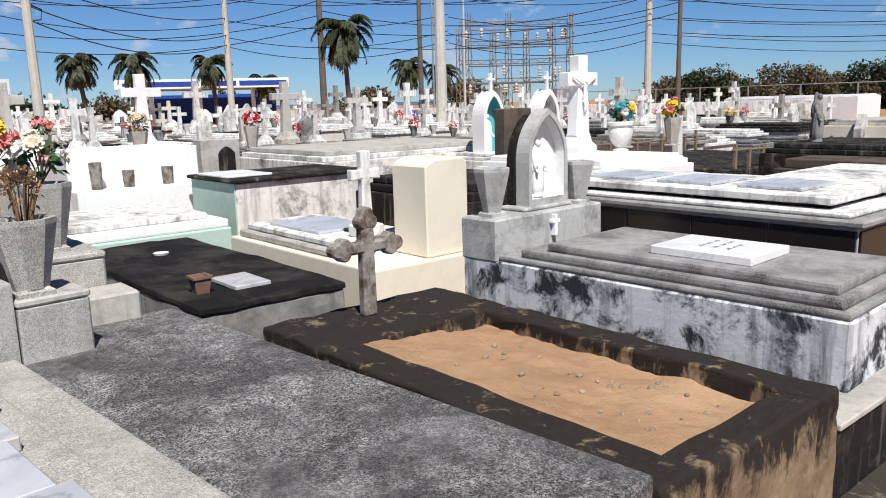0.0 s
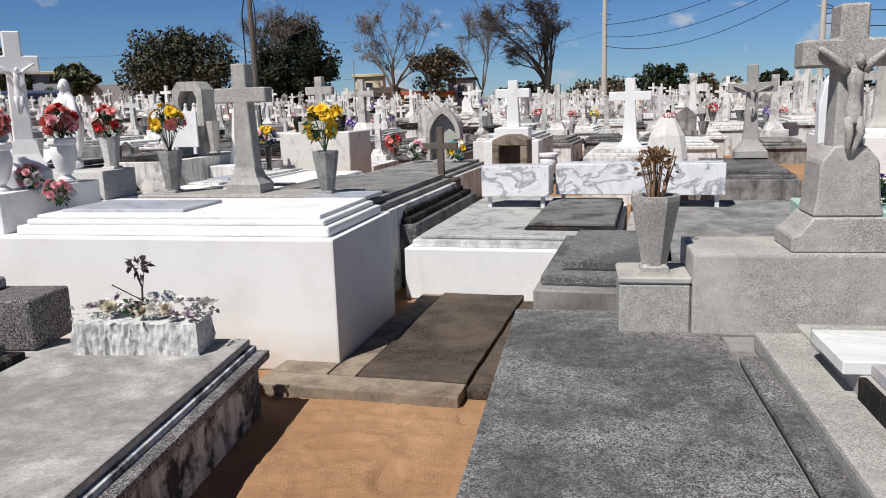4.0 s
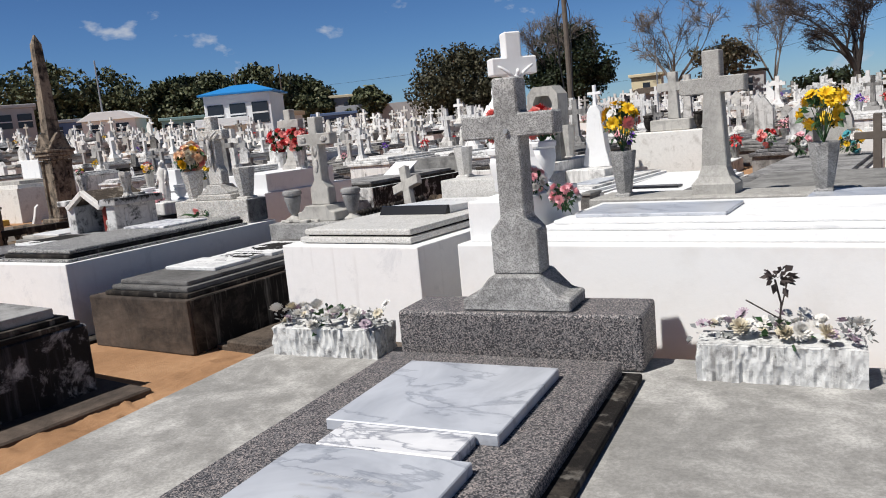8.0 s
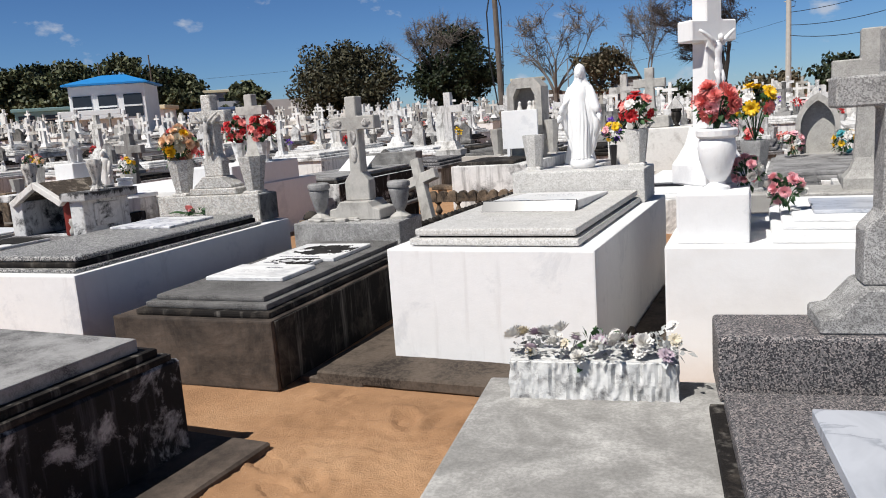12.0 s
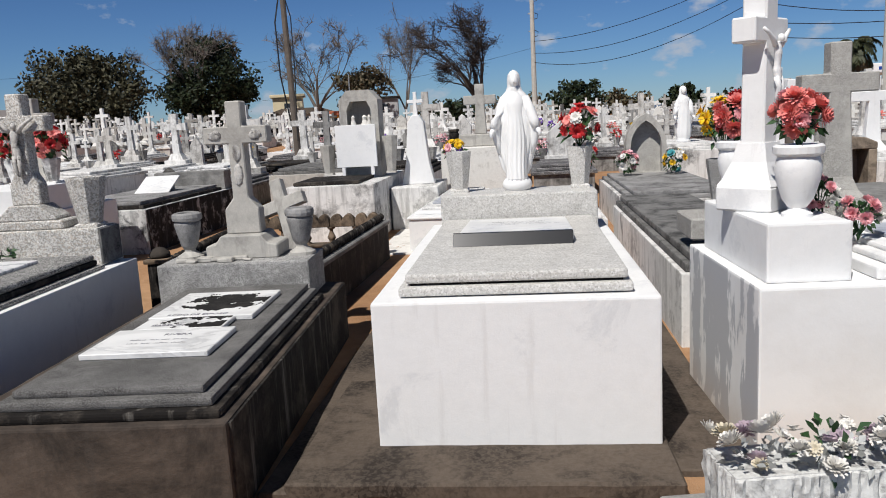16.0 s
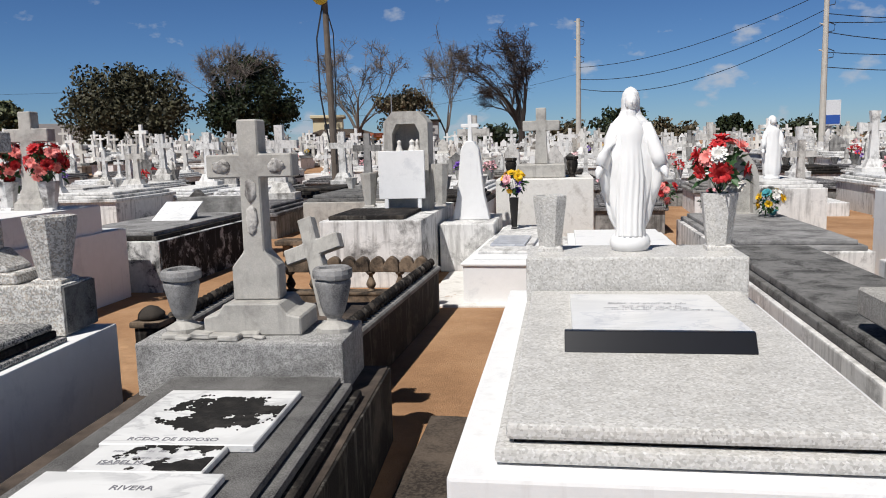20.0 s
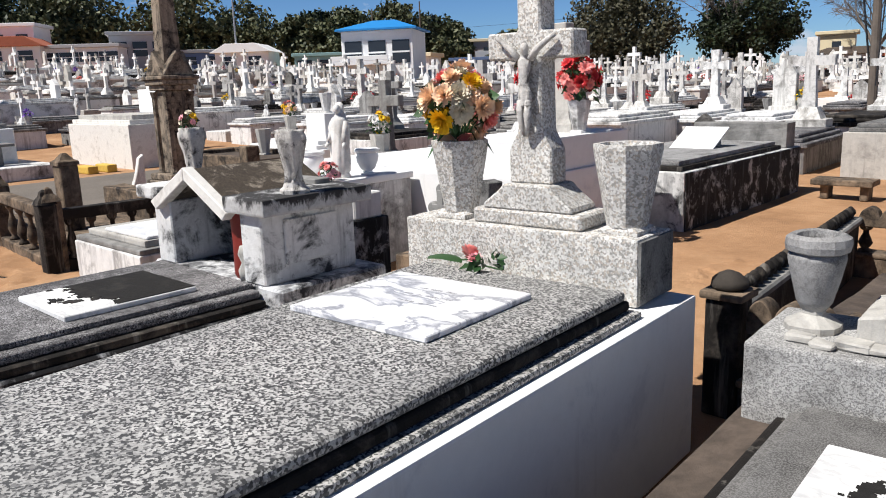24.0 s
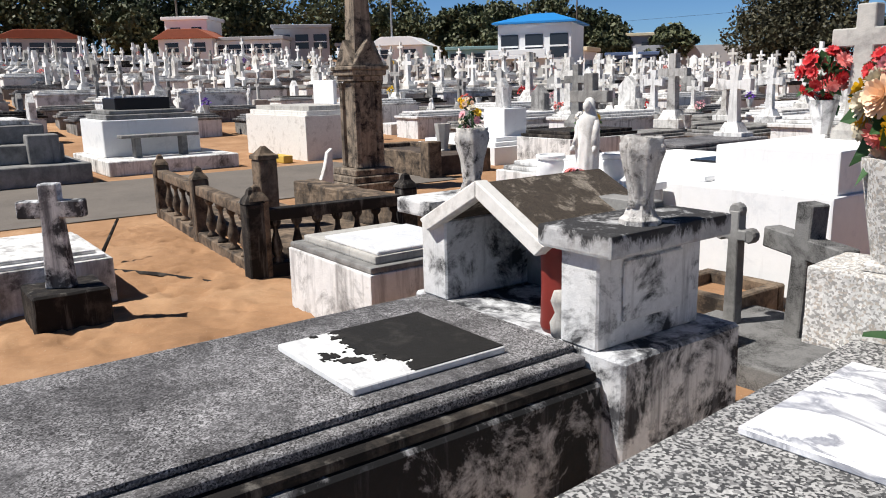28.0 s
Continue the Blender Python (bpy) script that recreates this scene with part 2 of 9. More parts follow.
granite = terrazzo("black_and_white_granite_chips", (0.56, 0.55, 0.53), (0.065, 0.065, 0.065), (0.26, 0.255, 0.25), 150, 0.44, 0.5, blotch=0.34, blotch_col=(0.13, 0.13, 0.128))
dark_granite = terrazzo("dark_speckled_granite", (0.20, 0.19, 0.19), (0.045, 0.045, 0.05), (0.40, 0.35, 0.33), 210, 0.5, 0.55)
pale_granite = terrazzo("pale_speckled_granite", (0.63, 0.615, 0.585), (0.50, 0.485, 0.455), (0.69, 0.68, 0.66), 130, 0.28, 0.5)
rough_granite = terrazzo("weathered_white_and_black_chips", (0.75, 0.735, 0.70), (0.40, 0.385, 0.36), (0.56, 0.50, 0.43), 125, 0.34, 0.8, bump_s=0.6, blotch=0.24, blotch_col=(0.14, 0.138, 0.135))
concrete = weathered("grey_concrete", (0.32, 0.315, 0.30), (0.10, 0.097, 0.093), 0.54, 0.13, 2.6, streak=0.3, speckle=(0.2, 0.195, 0.19), speckle_amt=0.3, tint=0.35)
smooth_concrete = weathered("trowelled_grey_concrete", (0.34, 0.33, 0.312), (0.60, 0.585, 0.555), 0.53, 0.09, 2.1, tint=0.6, speckle=(0.14, 0.14, 0.13), speckle_scale=70, speckle_amt=0.25, bump_s=0.15, rough=0.8)
pale_concrete = weathered("pale_weathered_concrete", (0.52, 0.50, 0.46), (0.22, 0.21, 0.195), 0.60, 0.12, 3.5, streak=0.3, speckle=(0.36, 0.35, 0.33), speckle_amt=0.35, tint=0.35)
brown_concrete = weathered("brown_stained_concrete", (0.135, 0.105, 0.085), (0.032, 0.027, 0.024), 0.52, 0.12, 2.0, streak=0.25, streak_col=(0.07, 0.058, 0.05), tint=0.5)
black_concrete = weathered("blackened_concrete", (0.015, 0.013, 0.012), (0.085, 0.072, 0.06), 0.57, 0.07, 3.0, streak=0.25, streak_col=(0.20, 0.185, 0.165), tint=0.5)
black_slab = weathered("black_lichen_slab", (0.010, 0.009, 0.009), (0.065, 0.056, 0.05), 0.56, 0.12, 2.5, tint=0.5)
old_stone = weathered("old_brown_stone", (0.27, 0.20, 0.14), (0.030, 0.024, 0.020), 0.50, 0.12, 5.0, streak=0.45, streak_col=(0.07, 0.06, 0.05), tint=0.5)
column_stone = weathered("grey_tan_column_stone", (0.33, 0.265, 0.20), (0.028, 0.024, 0.021), 0.53, 0.08, 5.0, streak=0.6, streak_col=(0.06, 0.052, 0.045), tint=0.45)
lid_cement = weathered("dark_smooth_lid_cement", (0.16, 0.155, 0.15), (0.05, 0.048, 0.046), 0.53, 0.12, 3.4, tint=0.6, speckle=(0.27, 0.265, 0.26), speckle_scale=190, speckle_amt=0.45)
moss_roof = weathered("roof_cement_with_dark_lichen", (0.10, 0.08, 0.062), (0.42, 0.36, 0.29), 0.565, 0.05, 8.0, tint=0.7, bump_s=0.8, speckle=(0.03, 0.026, 0.022), speckle_amt=0.4)
curb_concrete = weathered("chipped_dark_kerb_cement", (0.055, 0.047, 0.04), (0.35, 0.29, 0.21), 0.63, 0.05, 6.0, tint=0.5)
paver = weathered("dark_brown_paving_cement", (0.115, 0.09, 0.07), (0.034, 0.027, 0.022), 0.52, 0.09, 2.4, speckle=(0.13, 0.105, 0.085), speckle_scale=50, speckle_amt=0.35, tint=0.4)
white_marble = marble("white_marble", (0.78, 0.78, 0.77), (0.62, 0.63, 0.645), 2.4, width=0.015)
grey_marble = marble("grey_veined_marble", (0.49, 0.51, 0.55), (0.30, 0.32, 0.36), 2.2, width=0.02)
veined_marble = marble("strongly_veined_marble", (0.78, 0.78, 0.79), (0.25, 0.26, 0.30), 4.2, width=0.038, cloud=0.22)
stained_marble = marble("marble_with_brown_stain", (0.55, 0.56, 0.58), (0.42, 0.43, 0.46), 3.0, stain=(0.44, 0.33, 0.21))
flaked_marble = marble("white_marble_under_flaked_black_lichen", (0.74, 0.74, 0.73), (0.55, 0.55, 0.55), 3.0, rough=0.6)
lichen = weathered("black_lichen_film", (0.020, 0.019, 0.018), (0.06, 0.055, 0.05), 0.62, 0.1, 6.0, tint=0.4, rough=0.9)
black_stone = plain("polished_black_granite", (0.010, 0.011, 0.015), 0.28, var=0.2, bump_s=0.0, spec=0.25)
dark_tile = plain("dark_brown_glazed_tile", (0.018, 0.016, 0.016), 0.3, var=0.3, scale=3.0, bump_s=0.03, rand=0.3)
faint_ink = plain("worn_shallow_letters", (0.50, 0.51, 0.53), 0.8, var=0.1, bump_s=0)
gilt_ink = plain("engraved_grey_letters", (0.33, 0.33, 0.35), 0.8, var=0.1, bump_s=0)
dark_ink = plain("engraved_dark_letters", (0.20, 0.20, 0.22), 0.8, var=0.1, bump_s=0)
grout = plain("pale_grout", (0.45, 0.44, 0.42), 0.9)
rust = weathered("rust_stained_cast_cement", (0.33, 0.31, 0.285), (0.115, 0.08, 0.06), 0.52, 0.08, 9.0, tint=0.4)
wood_pole = plain("grey_brown_weathered_wood", (0.14, 0.115, 0.095), 0.9, var=0.5, scale=6.0, bump_s=0.3)
wood_box = plain("reddish_old_wood", (0.22, 0.13, 0.095), 0.85, var=0.5, scale=20.0, bump_s=0.3)
pole_concrete = plain("pale_concrete_pole", (0.52, 0.49, 0.44), 0.85, var=0.25, scale=3.0)
metal_grey = plain("galvanised_steel", (0.38, 0.39, 0.40), 0.55, 0.6, var=0.2)
wire_black = plain("black_cable", (0.012, 0.012, 0.014), 0.6, var=0.1, bump_s=0)
red_plastic = plain("dark_red_painted_vase", (0.22, 0.028, 0.02), 0.5, var=0.3, scale=20)
statue_white = plain("glossy_white_painted_statue", (0.82, 0.82, 0.81), 0.4, var=0.06, scale=6.0, bump_s=0.05)
plaster = weathered("off_white_plaster", (0.74, 0.72, 0.68), (0.45, 0.42, 0.38), 0.62, 0.1, 5.0, tint=0.25)
bark = plain("grey_brown_bark", (0.11, 0.09, 0.075), 0.95, var=0.5, scale=8.0, bump_s=0.4)
dark_bark = plain("dark_bare_branches", (0.05, 0.041, 0.036), 0.95, var=0.4, scale=4.0, bump_s=0.2)
bare_bark = plain("pale_bare_branches", (0.17, 0.145, 0.125), 0.95, var=0.4, scale=4.0, bump_s=0.2)
leaf_green = leafy("mesquite_foliage", (0.016, 0.017, 0.009), (0.082, 0.076, 0.040))
leaf_dark = leafy("dark_green_foliage", (0.007, 0.013, 0.006), (0.036, 0.050, 0.020))
leaf_west = leafy("roadside_olive_foliage", (0.026, 0.034, 0.015), (0.125, 0.135, 0.066))
leaf_palm = leafy("palm_frond_green", (0.020, 0.028, 0.012), (0.065, 0.07, 0.032))
leaf_palm_dry = leafy("dry_palm_fronds", (0.07, 0.055, 0.03), (0.17, 0.13, 0.07))
leaf_brush = leafy("dry_brush_foliage", (0.05, 0.05, 0.025), (0.14, 0.11, 0.07))
leaf_dusk = leafy("purplish_bare_twigs", (0.040, 0.031, 0.030), (0.075, 0.06, 0.055))
flower_leaf = leafy("artificial_leaf_green", (0.02, 0.055, 0.018), (0.05, 0.11, 0.04), 0.5)
faded_leaf = leafy("faded_grey_leaves", (0.16, 0.165, 0.155), (0.50, 0.51, 0.50), 0.6)
dry_leaf = leafy("dried_brown_flowers", (0.12, 0.068, 0.035), (0.33, 0.21, 0.12), 0.8)
petal = {
    "red": leafy("red_petals", (0.42, 0.015, 0.02), (0.62, 0.05, 0.05), 0.5),
    "coral": leafy("coral_petals", (0.74, 0.20, 0.18), (0.87, 0.37, 0.33), 0.5),
    "yellow": leafy("yellow_petals", (0.72, 0.42, 0.01), (0.85, 0.60, 0.04), 0.5),
    "peach": leafy("peach_petals", (0.86, 0.56, 0.36), (0.92, 0.78, 0.58), 0.5),
    "pink": leafy("pink_petals", (0.80, 0.36, 0.40), (0.90, 0.58, 0.60), 0.5),
    "white": leafy("white_petals", (0.66, 0.64, 0.60), (0.82, 0.80, 0.76), 0.5),
    "lilac": leafy("faded_lilac_petals", (0.36, 0.28, 0.34), (0.56, 0.46, 0.50), 0.6),
    "purple": leafy("purple_petals", (0.16, 0.06, 0.42), (0.30, 0.14, 0.60), 0.5),
    "ivory": leafy("faded_ivory_petals", (0.56, 0.50, 0.38), (0.74, 0.68, 0.55), 0.6),
    "teal": leafy("teal_petals", (0.05, 0.25, 0.28), (0.10, 0.42, 0.45), 0.6),
}


def sand_material(name, low, mid, high):
    m, nt, bsdf = base_nodes(name, 0.95)
    tc = nt.nodes.new("ShaderNodeTexCoord")
    vec = tc.outputs["Object"]
    n1 = noise_node(nt, vec, 0.9, 8.0, 0.65)
    n2 = noise_node(nt, vec, 9.0, 11.0, 0.8)
    n3 = noise_node(nt, vec, 120.0, 3.0, 0.6)
    c = ramp(nt, n1, [(0.3, low), (0.5, mid), (0.72, high)])
    c = mix(nt, 0.35, c, ramp(nt, n2, [(0.3, W(0.45)), (0.65, W(1.05))]), "MULTIPLY")
    c = mix(nt, ramp(nt, n3, [(0.66, W(0)), (0.72, W(0.6))]), c, (0.55, 0.47, 0.38))
    nt.links.new(c, bsdf.inputs["Base Color"])
    add = nt.nodes.new("ShaderNodeMath")
    add.operation = "ADD"
    nt.links.new(n2, add.inputs[0])
    nt.links.new(n3, add.inputs[1])
    bump(nt, bsdf, add.outputs[0], 0.55, 0.02)
    return m


sand = sand_material("orange_sandy_soil", (0.27, 0.148, 0.076), (0.39, 0.222, 0.118), (0.51, 0.315, 0.178))
grave_sand = sand_material("pale_beige_grave_sand", (0.28, 0.165, 0.092), (0.42, 0.26, 0.152), (0.53, 0.355, 0.22))
asphalt = weathered("grey_asphalt", (0.19, 0.165, 0.14), (0.125, 0.11, 0.095), 0.5, 0.2, 0.8, speckle=(0.20, 0.18, 0.16), speckle_scale=90, speckle_amt=0.4, tint=0.3, rough=0.9)
field_white = weathered("whitewashed_field_tombs", (0.80, 0.795, 0.785), (0.11, 0.108, 0.105), 0.60, 0.06, 2.0, streak=0.42, streak_col=(0.28, 0.275, 0.27), tint=0.3, vary=0.65)
field_grey = weathered("grey_field_tombs", (0.34, 0.33, 0.315), (0.07, 0.067, 0.064), 0.55, 0.10, 2.6, streak=0.5, tint=0.35, vary=0.6)
field_cross = weathered("whitewashed_and_grey_crosses", (0.76, 0.745, 0.715), (0.20, 0.19, 0.175), 0.58, 0.10, 4.0, streak=0.4, tint=0.3, vary=0.75)
white_mould_dark = weathered("black_streaked_whitewash", (0.016, 0.016, 0.017), (0.46, 0.46, 0.47), 0.57, 0.06, 5.0, streak=0.3, streak_col=(0.09, 0.09, 0.10), tint=0.5)
twig_far = leafy("fine_grey_twigs", (0.12, 0.105, 0.095), (0.21, 0.185, 0.165))


def run_down(name, base, mould, top, reach, scale=5.0, second=None, rough=0.9, bump_s=0.5, cover=0.5, soft=0.05):
    """Old cement or paint on which black mould grows down from a rim at height top, in ragged tongues."""
    m, nt, bsdf = base_nodes(name, rough)
    geo = nt.nodes.new("ShaderNodeNewGeometry")
    sep = nt.nodes.new("ShaderNodeSeparateXYZ")
    nt.links.new(geo.outputs["Position"], sep.inputs[0])
    mr = nt.nodes.new("ShaderNodeMapRange")
    mr.inputs[1].default_value, mr.inputs[2].default_value = top - reach, top
    mr.inputs[3].default_value, mr.inputs[4].default_value = -0.22, 0.22
    nt.links.new(sep.outputs[2], mr.inputs[0])
    sv, _ = coords(nt, (1.0, 1.0, 0.45))
    tong = noise_node(nt, sv, scale, 11.0, 0.72, 0.3)
    add = nt.nodes.new("ShaderNodeMath")
    add.operation = "ADD"
    nt.links.new(tong, add.inputs[0])
    nt.links.new(mr.outputs[0], add.inputs[1])
    vec, oi = coords(nt)
    patch = noise_node(nt, vec, 3.0, 9.0, 0.72)
    c = mix(nt, ramp(nt, patch, [(0.42, W(0)), (0.62, W(1))]), base, second or tuple(v * 0.55 for v in base))
    c = mix(nt, ramp(nt, add.outputs[0], [(cover - soft, W(0)), (cover + soft, W(1))]), c, mould)
    fine = noise_node(nt, vec, 30.0, 8.0, 0.75)
    c = mix(nt, 0.4, c, ramp(nt, fine, [(0.3, W(0.35)), (0.68, W(1.15))]), "MULTIPLY")
    nt.links.new(c, bsdf.inputs["Base Color"])
    bump(nt, bsdf, fine, bump_s, 0.012)
    return m


drip_kerb = run_down("mouldy_kerb_cement", (0.30, 0.22, 0.14), (0.026, 0.021, 0.018), 0.545, 0.42, 8.0, (0.17, 0.12, 0.08), cover=0.60)
dark_slab_cement = weathered("dark_mouldy_slab_cement", (0.20, 0.197, 0.19), (0.028, 0.027, 0.026), 0.52, 0.08, 4.0, speckle=(0.26, 0.255, 0.25), speckle_amt=0.4, tint=0.5)
slab_cement = weathered("grey_slab_cement", (0.34, 0.335, 0.33), (0.08, 0.078, 0.078), 0.53, 0.10, 3.2, speckle=(0.36, 0.355, 0.35), speckle_amt=0.4, tint=0.45)
pale_cement = weathered("pale_limewashed_cement", (0.50, 0.50, 0.49), (0.13, 0.13, 0.13), 0.58, 0.09, 4.0, streak=0.3, streak_col=(0.25, 0.25, 0.25), speckle=(0.34, 0.34, 0.33), speckle_amt=0.3, tint=0.35)
mould_streaked = weathered("whitewash_with_black_streaks", (0.70, 0.70, 0.69), (0.05, 0.05, 0.052), 0.56, 0.06, 4.5, streak=0.25, streak_col=(0.20, 0.20, 0.20), tint=0.4)
ledge_mould = run_down("ledge_cement_with_black_mould", (0.50, 0.50, 0.50), (0.045, 0.044, 0.045), 1.085, 0.16, 9.0, (0.26, 0.25, 0.24), cover=0.63)
cast_relief = weathered("cast_cement_relief", (0.66, 0.635, 0.60), (0.06, 0.056, 0.052), 0.575, 0.06, 16.0, streak=0.5, streak_col=(0.14, 0.13, 0.125), tint=0.55, bump_s=0.8)
pebble_stone = plain("small_beige_stones", (0.34, 0.26, 0.18), 0.9, var=0.4, rand=0.5)
wood_grave = plain("sun_bleached_brown_wood", (0.22, 0.17, 0.12), 0.9, var=0.5, scale=14.0, bump_s=0.3)
drip_white = run_down("white_paint_with_grey_runs", (0.79, 0.79, 0.78), (0.40, 0.40, 0.41), 0.48, 0.22, 5.0, (0.74, 0.735, 0.72), 0.7, 0.2, 0.62, 0.12)
grey_chips = terrazzo("weathered_grey_chip_cement", (0.52, 0.515, 0.50), (0.26, 0.255, 0.25), (0.56, 0.55, 0.53), 270, 0.45, 0.85, bump_s=0.5, blotch=0.4, blotch_col=(0.09, 0.088, 0.085))


def peeled_end():
    """White paint that has flaked to grey render on the end that faces the weather side, soil-stained below."""
    m, nt, bsdf = base_nodes("white_paint_flaked_on_one_end", 0.65)
    vec, oi = coords(nt)
    geo = nt.nodes.new("ShaderNodeNewGeometry")
    sep = nt.nodes.new("ShaderNodeSeparateXYZ")
    nt.links.new(geo.outputs["Normal"], sep.inputs[0])
    end = nt.nodes.new("ShaderNodeMath")
    end.operation = "LESS_THAN"
    end.inputs[1].default_value = -0.7
    nt.links.new(sep.outputs[0], end.inputs[0])
    sv, _ = coords(nt, (3.0, 3.0, 0.9))
    flake = ramp(nt, noise_node(nt, sv, 1.6, 8.0, 0.6), [(0.47, W(0)), (0.49, W(1))])
    both = nt.nodes.new("ShaderNodeMath")
    both.operation = "MULTIPLY"
    nt.links.new(flake, both.inputs[0])
    nt.links.new(end.outputs[0], both.inputs[1])
    soft = ramp(nt, noise_node(nt, vec, 1.5, 8.0, 0.65), [(0.45, (0.80, 0.80, 0.79)), (0.7, (0.70, 0.69, 0.67))])
    c = mix(nt, both.outputs[0], soft, (0.46, 0.465, 0.48))
    pos = nt.nodes.new("ShaderNodeSeparateXYZ")
    nt.links.new(geo.outputs["Position"], pos.inputs[0])
    low = nt.nodes.new("ShaderNodeMapRange")
    low.inputs[1].default_value, low.inputs[2].default_value = 0.28, 0.0
    nt.links.new(pos.outputs[2], low.inputs[0])
    splash = nt.nodes.new("ShaderNodeMath")
    splash.operation = "MULTIPLY"
    nt.links.new(low.outputs[0], splash.inputs[0])
    nt.links.new(noise_node(nt, vec, 5.0, 8.0, 0.7), splash.inputs[1])
    c = mix(nt, splash.outputs[0], c, (0.45, 0.33, 0.23))
    nt.links.new(c, bsdf.inputs["Base Color"])
    bump(nt, bsdf, noise_node(nt, vec, 40.0, 5.0), 0.15, 0.006)
    return m


white_flaked = peeled_end()

# ---- building helpers ----
RNG = random.Random(7)


def root_of(ob):
    while ob.parent:
        ob = ob.parent
    return ob


def thing(name, label, category, at=(0, 0, 0), group="", kind="", rz=0.0):
    ob = new(name)
    ob.empty_display_size = 0.1
    ob.matrix_basis = pose(*at, 0, 0, rz)
    return tagged(ob, label, category, group, kind)


def to_mesh(name, bm, material, smooth=False):
    me = bpy.data.meshes.new(name)
    bmesh.ops.recalc_face_normals(bm, faces=bm.faces)
    if smooth:
        for f in bm.faces:
            f.smooth = True
    bm.to_mesh(me)
    bm.free()
    me.materials.append(material)
    return me


def part(name, bm, material, parent, label="", smooth=False):
    """One mesh object under a thing or a part. Its bmesh is in world coordinates of a thing that stands unturned."""
    at = root_of(parent).location
    bmesh.ops.translate(bm, verts=bm.verts, vec=-at)
    ob = new(name, to_mesh(name, bm, material, smooth))
    ob.parent = parent
    if label:
        ob["label"] = label
    if name in ("foliage", "stalk", "faded_leaves", "inscription", "twig_spray", "dry_sprig", "lichen"):
        ob["kind"] = "stuff"
    return ob


def swing(things, px, py, degrees):
    """Turns things about an upright axis at (px, py)."""
    turn = Matrix.Translation((px, py, 0)) @ Matrix.Rotation(radians(degrees), 4, "Z") @ Matrix.Translation((-px, -py, 0))
    for ob in things:
        ob.matrix_basis = turn @ ob.matrix_basis


def solo(name, bm, material, label, category, at=(0, 0, 0), group="", kind="", smooth=False):
    """A thing that is one mesh."""
    bmesh.ops.translate(bm, verts=bm.verts, vec=-Vector(at))
    ob = new(name, to_mesh(name, bm, material, smooth))
    ob.location = at
    return tagged(ob, label, category, group, kind)


def box(x0, x1, y0, y1, z0, z1, bev=0.008, seg=1, jit=0.0, bm=None):
    b = bmesh.new()
    vs = [b.verts.new((x, y, z)) for z in (z0, z1) for y in (y0, y1) for x in (x0, x1)]
    for q in ((0, 2, 3, 1), (4, 5, 7, 6), (0, 1, 5, 4), (1, 3, 7, 5), (3, 2, 6, 7), (2, 0, 4, 6)):
        b.faces.new([vs[i] for i in q])
    if bev:
        bmesh.ops.bevel(b, geom=b.edges[:], offset=bev, segments=seg, affect="EDGES", profile=0.6)
    if jit:
        bmesh.ops.subdivide_edges(b, edges=[e for e in b.edges if e.calc_length() > 0.1], cuts=max(2, min(14, int(max(x1 - x0, y1 - y0) / 0.15))), use_grid_fill=True)
        for v in b.verts:
            v.co += noise.noise_vector(v.co * 6.0) * jit + noise.noise_vector(v.co * 21.0) * jit * 0.6
    if bm is None:
        return b
    return join(bm, b)


def join(bm, other):
    tmp = bpy.data.meshes.new("tmp")
    other.to_mesh(tmp)
    other.free()
    bm.from_mesh(tmp)
    bpy.data.meshes.remove(tmp)
    return bm


def prism(pts, y0, y1, bev=0.006, axis="y"):
    """A flat outline of (x, z) points given depth along y (or, with axis x, of (y, z) points along x)."""
    b = bmesh.new()
    if axis == "y":
        f = [b.verts.new((x, y0, z)) for x, z in pts]
        k = [b.verts.new((x, y1, z)) for x, z in pts]
    else:
        f = [b.verts.new((y0, x, z)) for x, z in pts]
        k = [b.verts.new((y1, x, z)) for x, z in pts]
    n = len(pts)
    b.faces.new(f)
    b.faces.new(k[::-1])
    for i in range(n):
        j = (i + 1) % n
        b.faces.new((f[j], f[i], k[i], k[j]))
    bmesh.ops.recalc_face_normals(b, faces=b.faces)
    if bev:
        bmesh.ops.bevel(b, geom=b.edges[:], offset=bev, segments=1, affect="EDGES")
    return b


def lathe(profile, n=20, at=(0, 0, 0), square=0.0, turn=0.0, sx=1.0, sy=1.0):
    """A turned shape from (radius, z) pairs. square > 0 flattens it to a square plan with cut corners."""
    b = bmesh.new()
    rings = []
    for r, z in profile:
        ring = []
        for i in range(n):
            a = 2 * math.pi * i / n + turn
            c, s = math.cos(a), math.sin(a)
            if square:
                k = 1.0 / max(abs(c), abs(s))
                k = 1 + (k - 1) * square
            else:
                k = 1.0
            ring.append(b.verts.new((at[0] + r * k * c * sx, at[1] + r * k * s * sy, at[2] + z)))
        rings.append(ring)
    for u, v in zip(rings, rings[1:]):
        for i in range(n):
            j = (i + 1) % n
            b.faces.new((u[i], u[j], v[j], v[i]))
    b.faces.new(rings[0][::-1])
    b.faces.new(rings[-1])
    return b


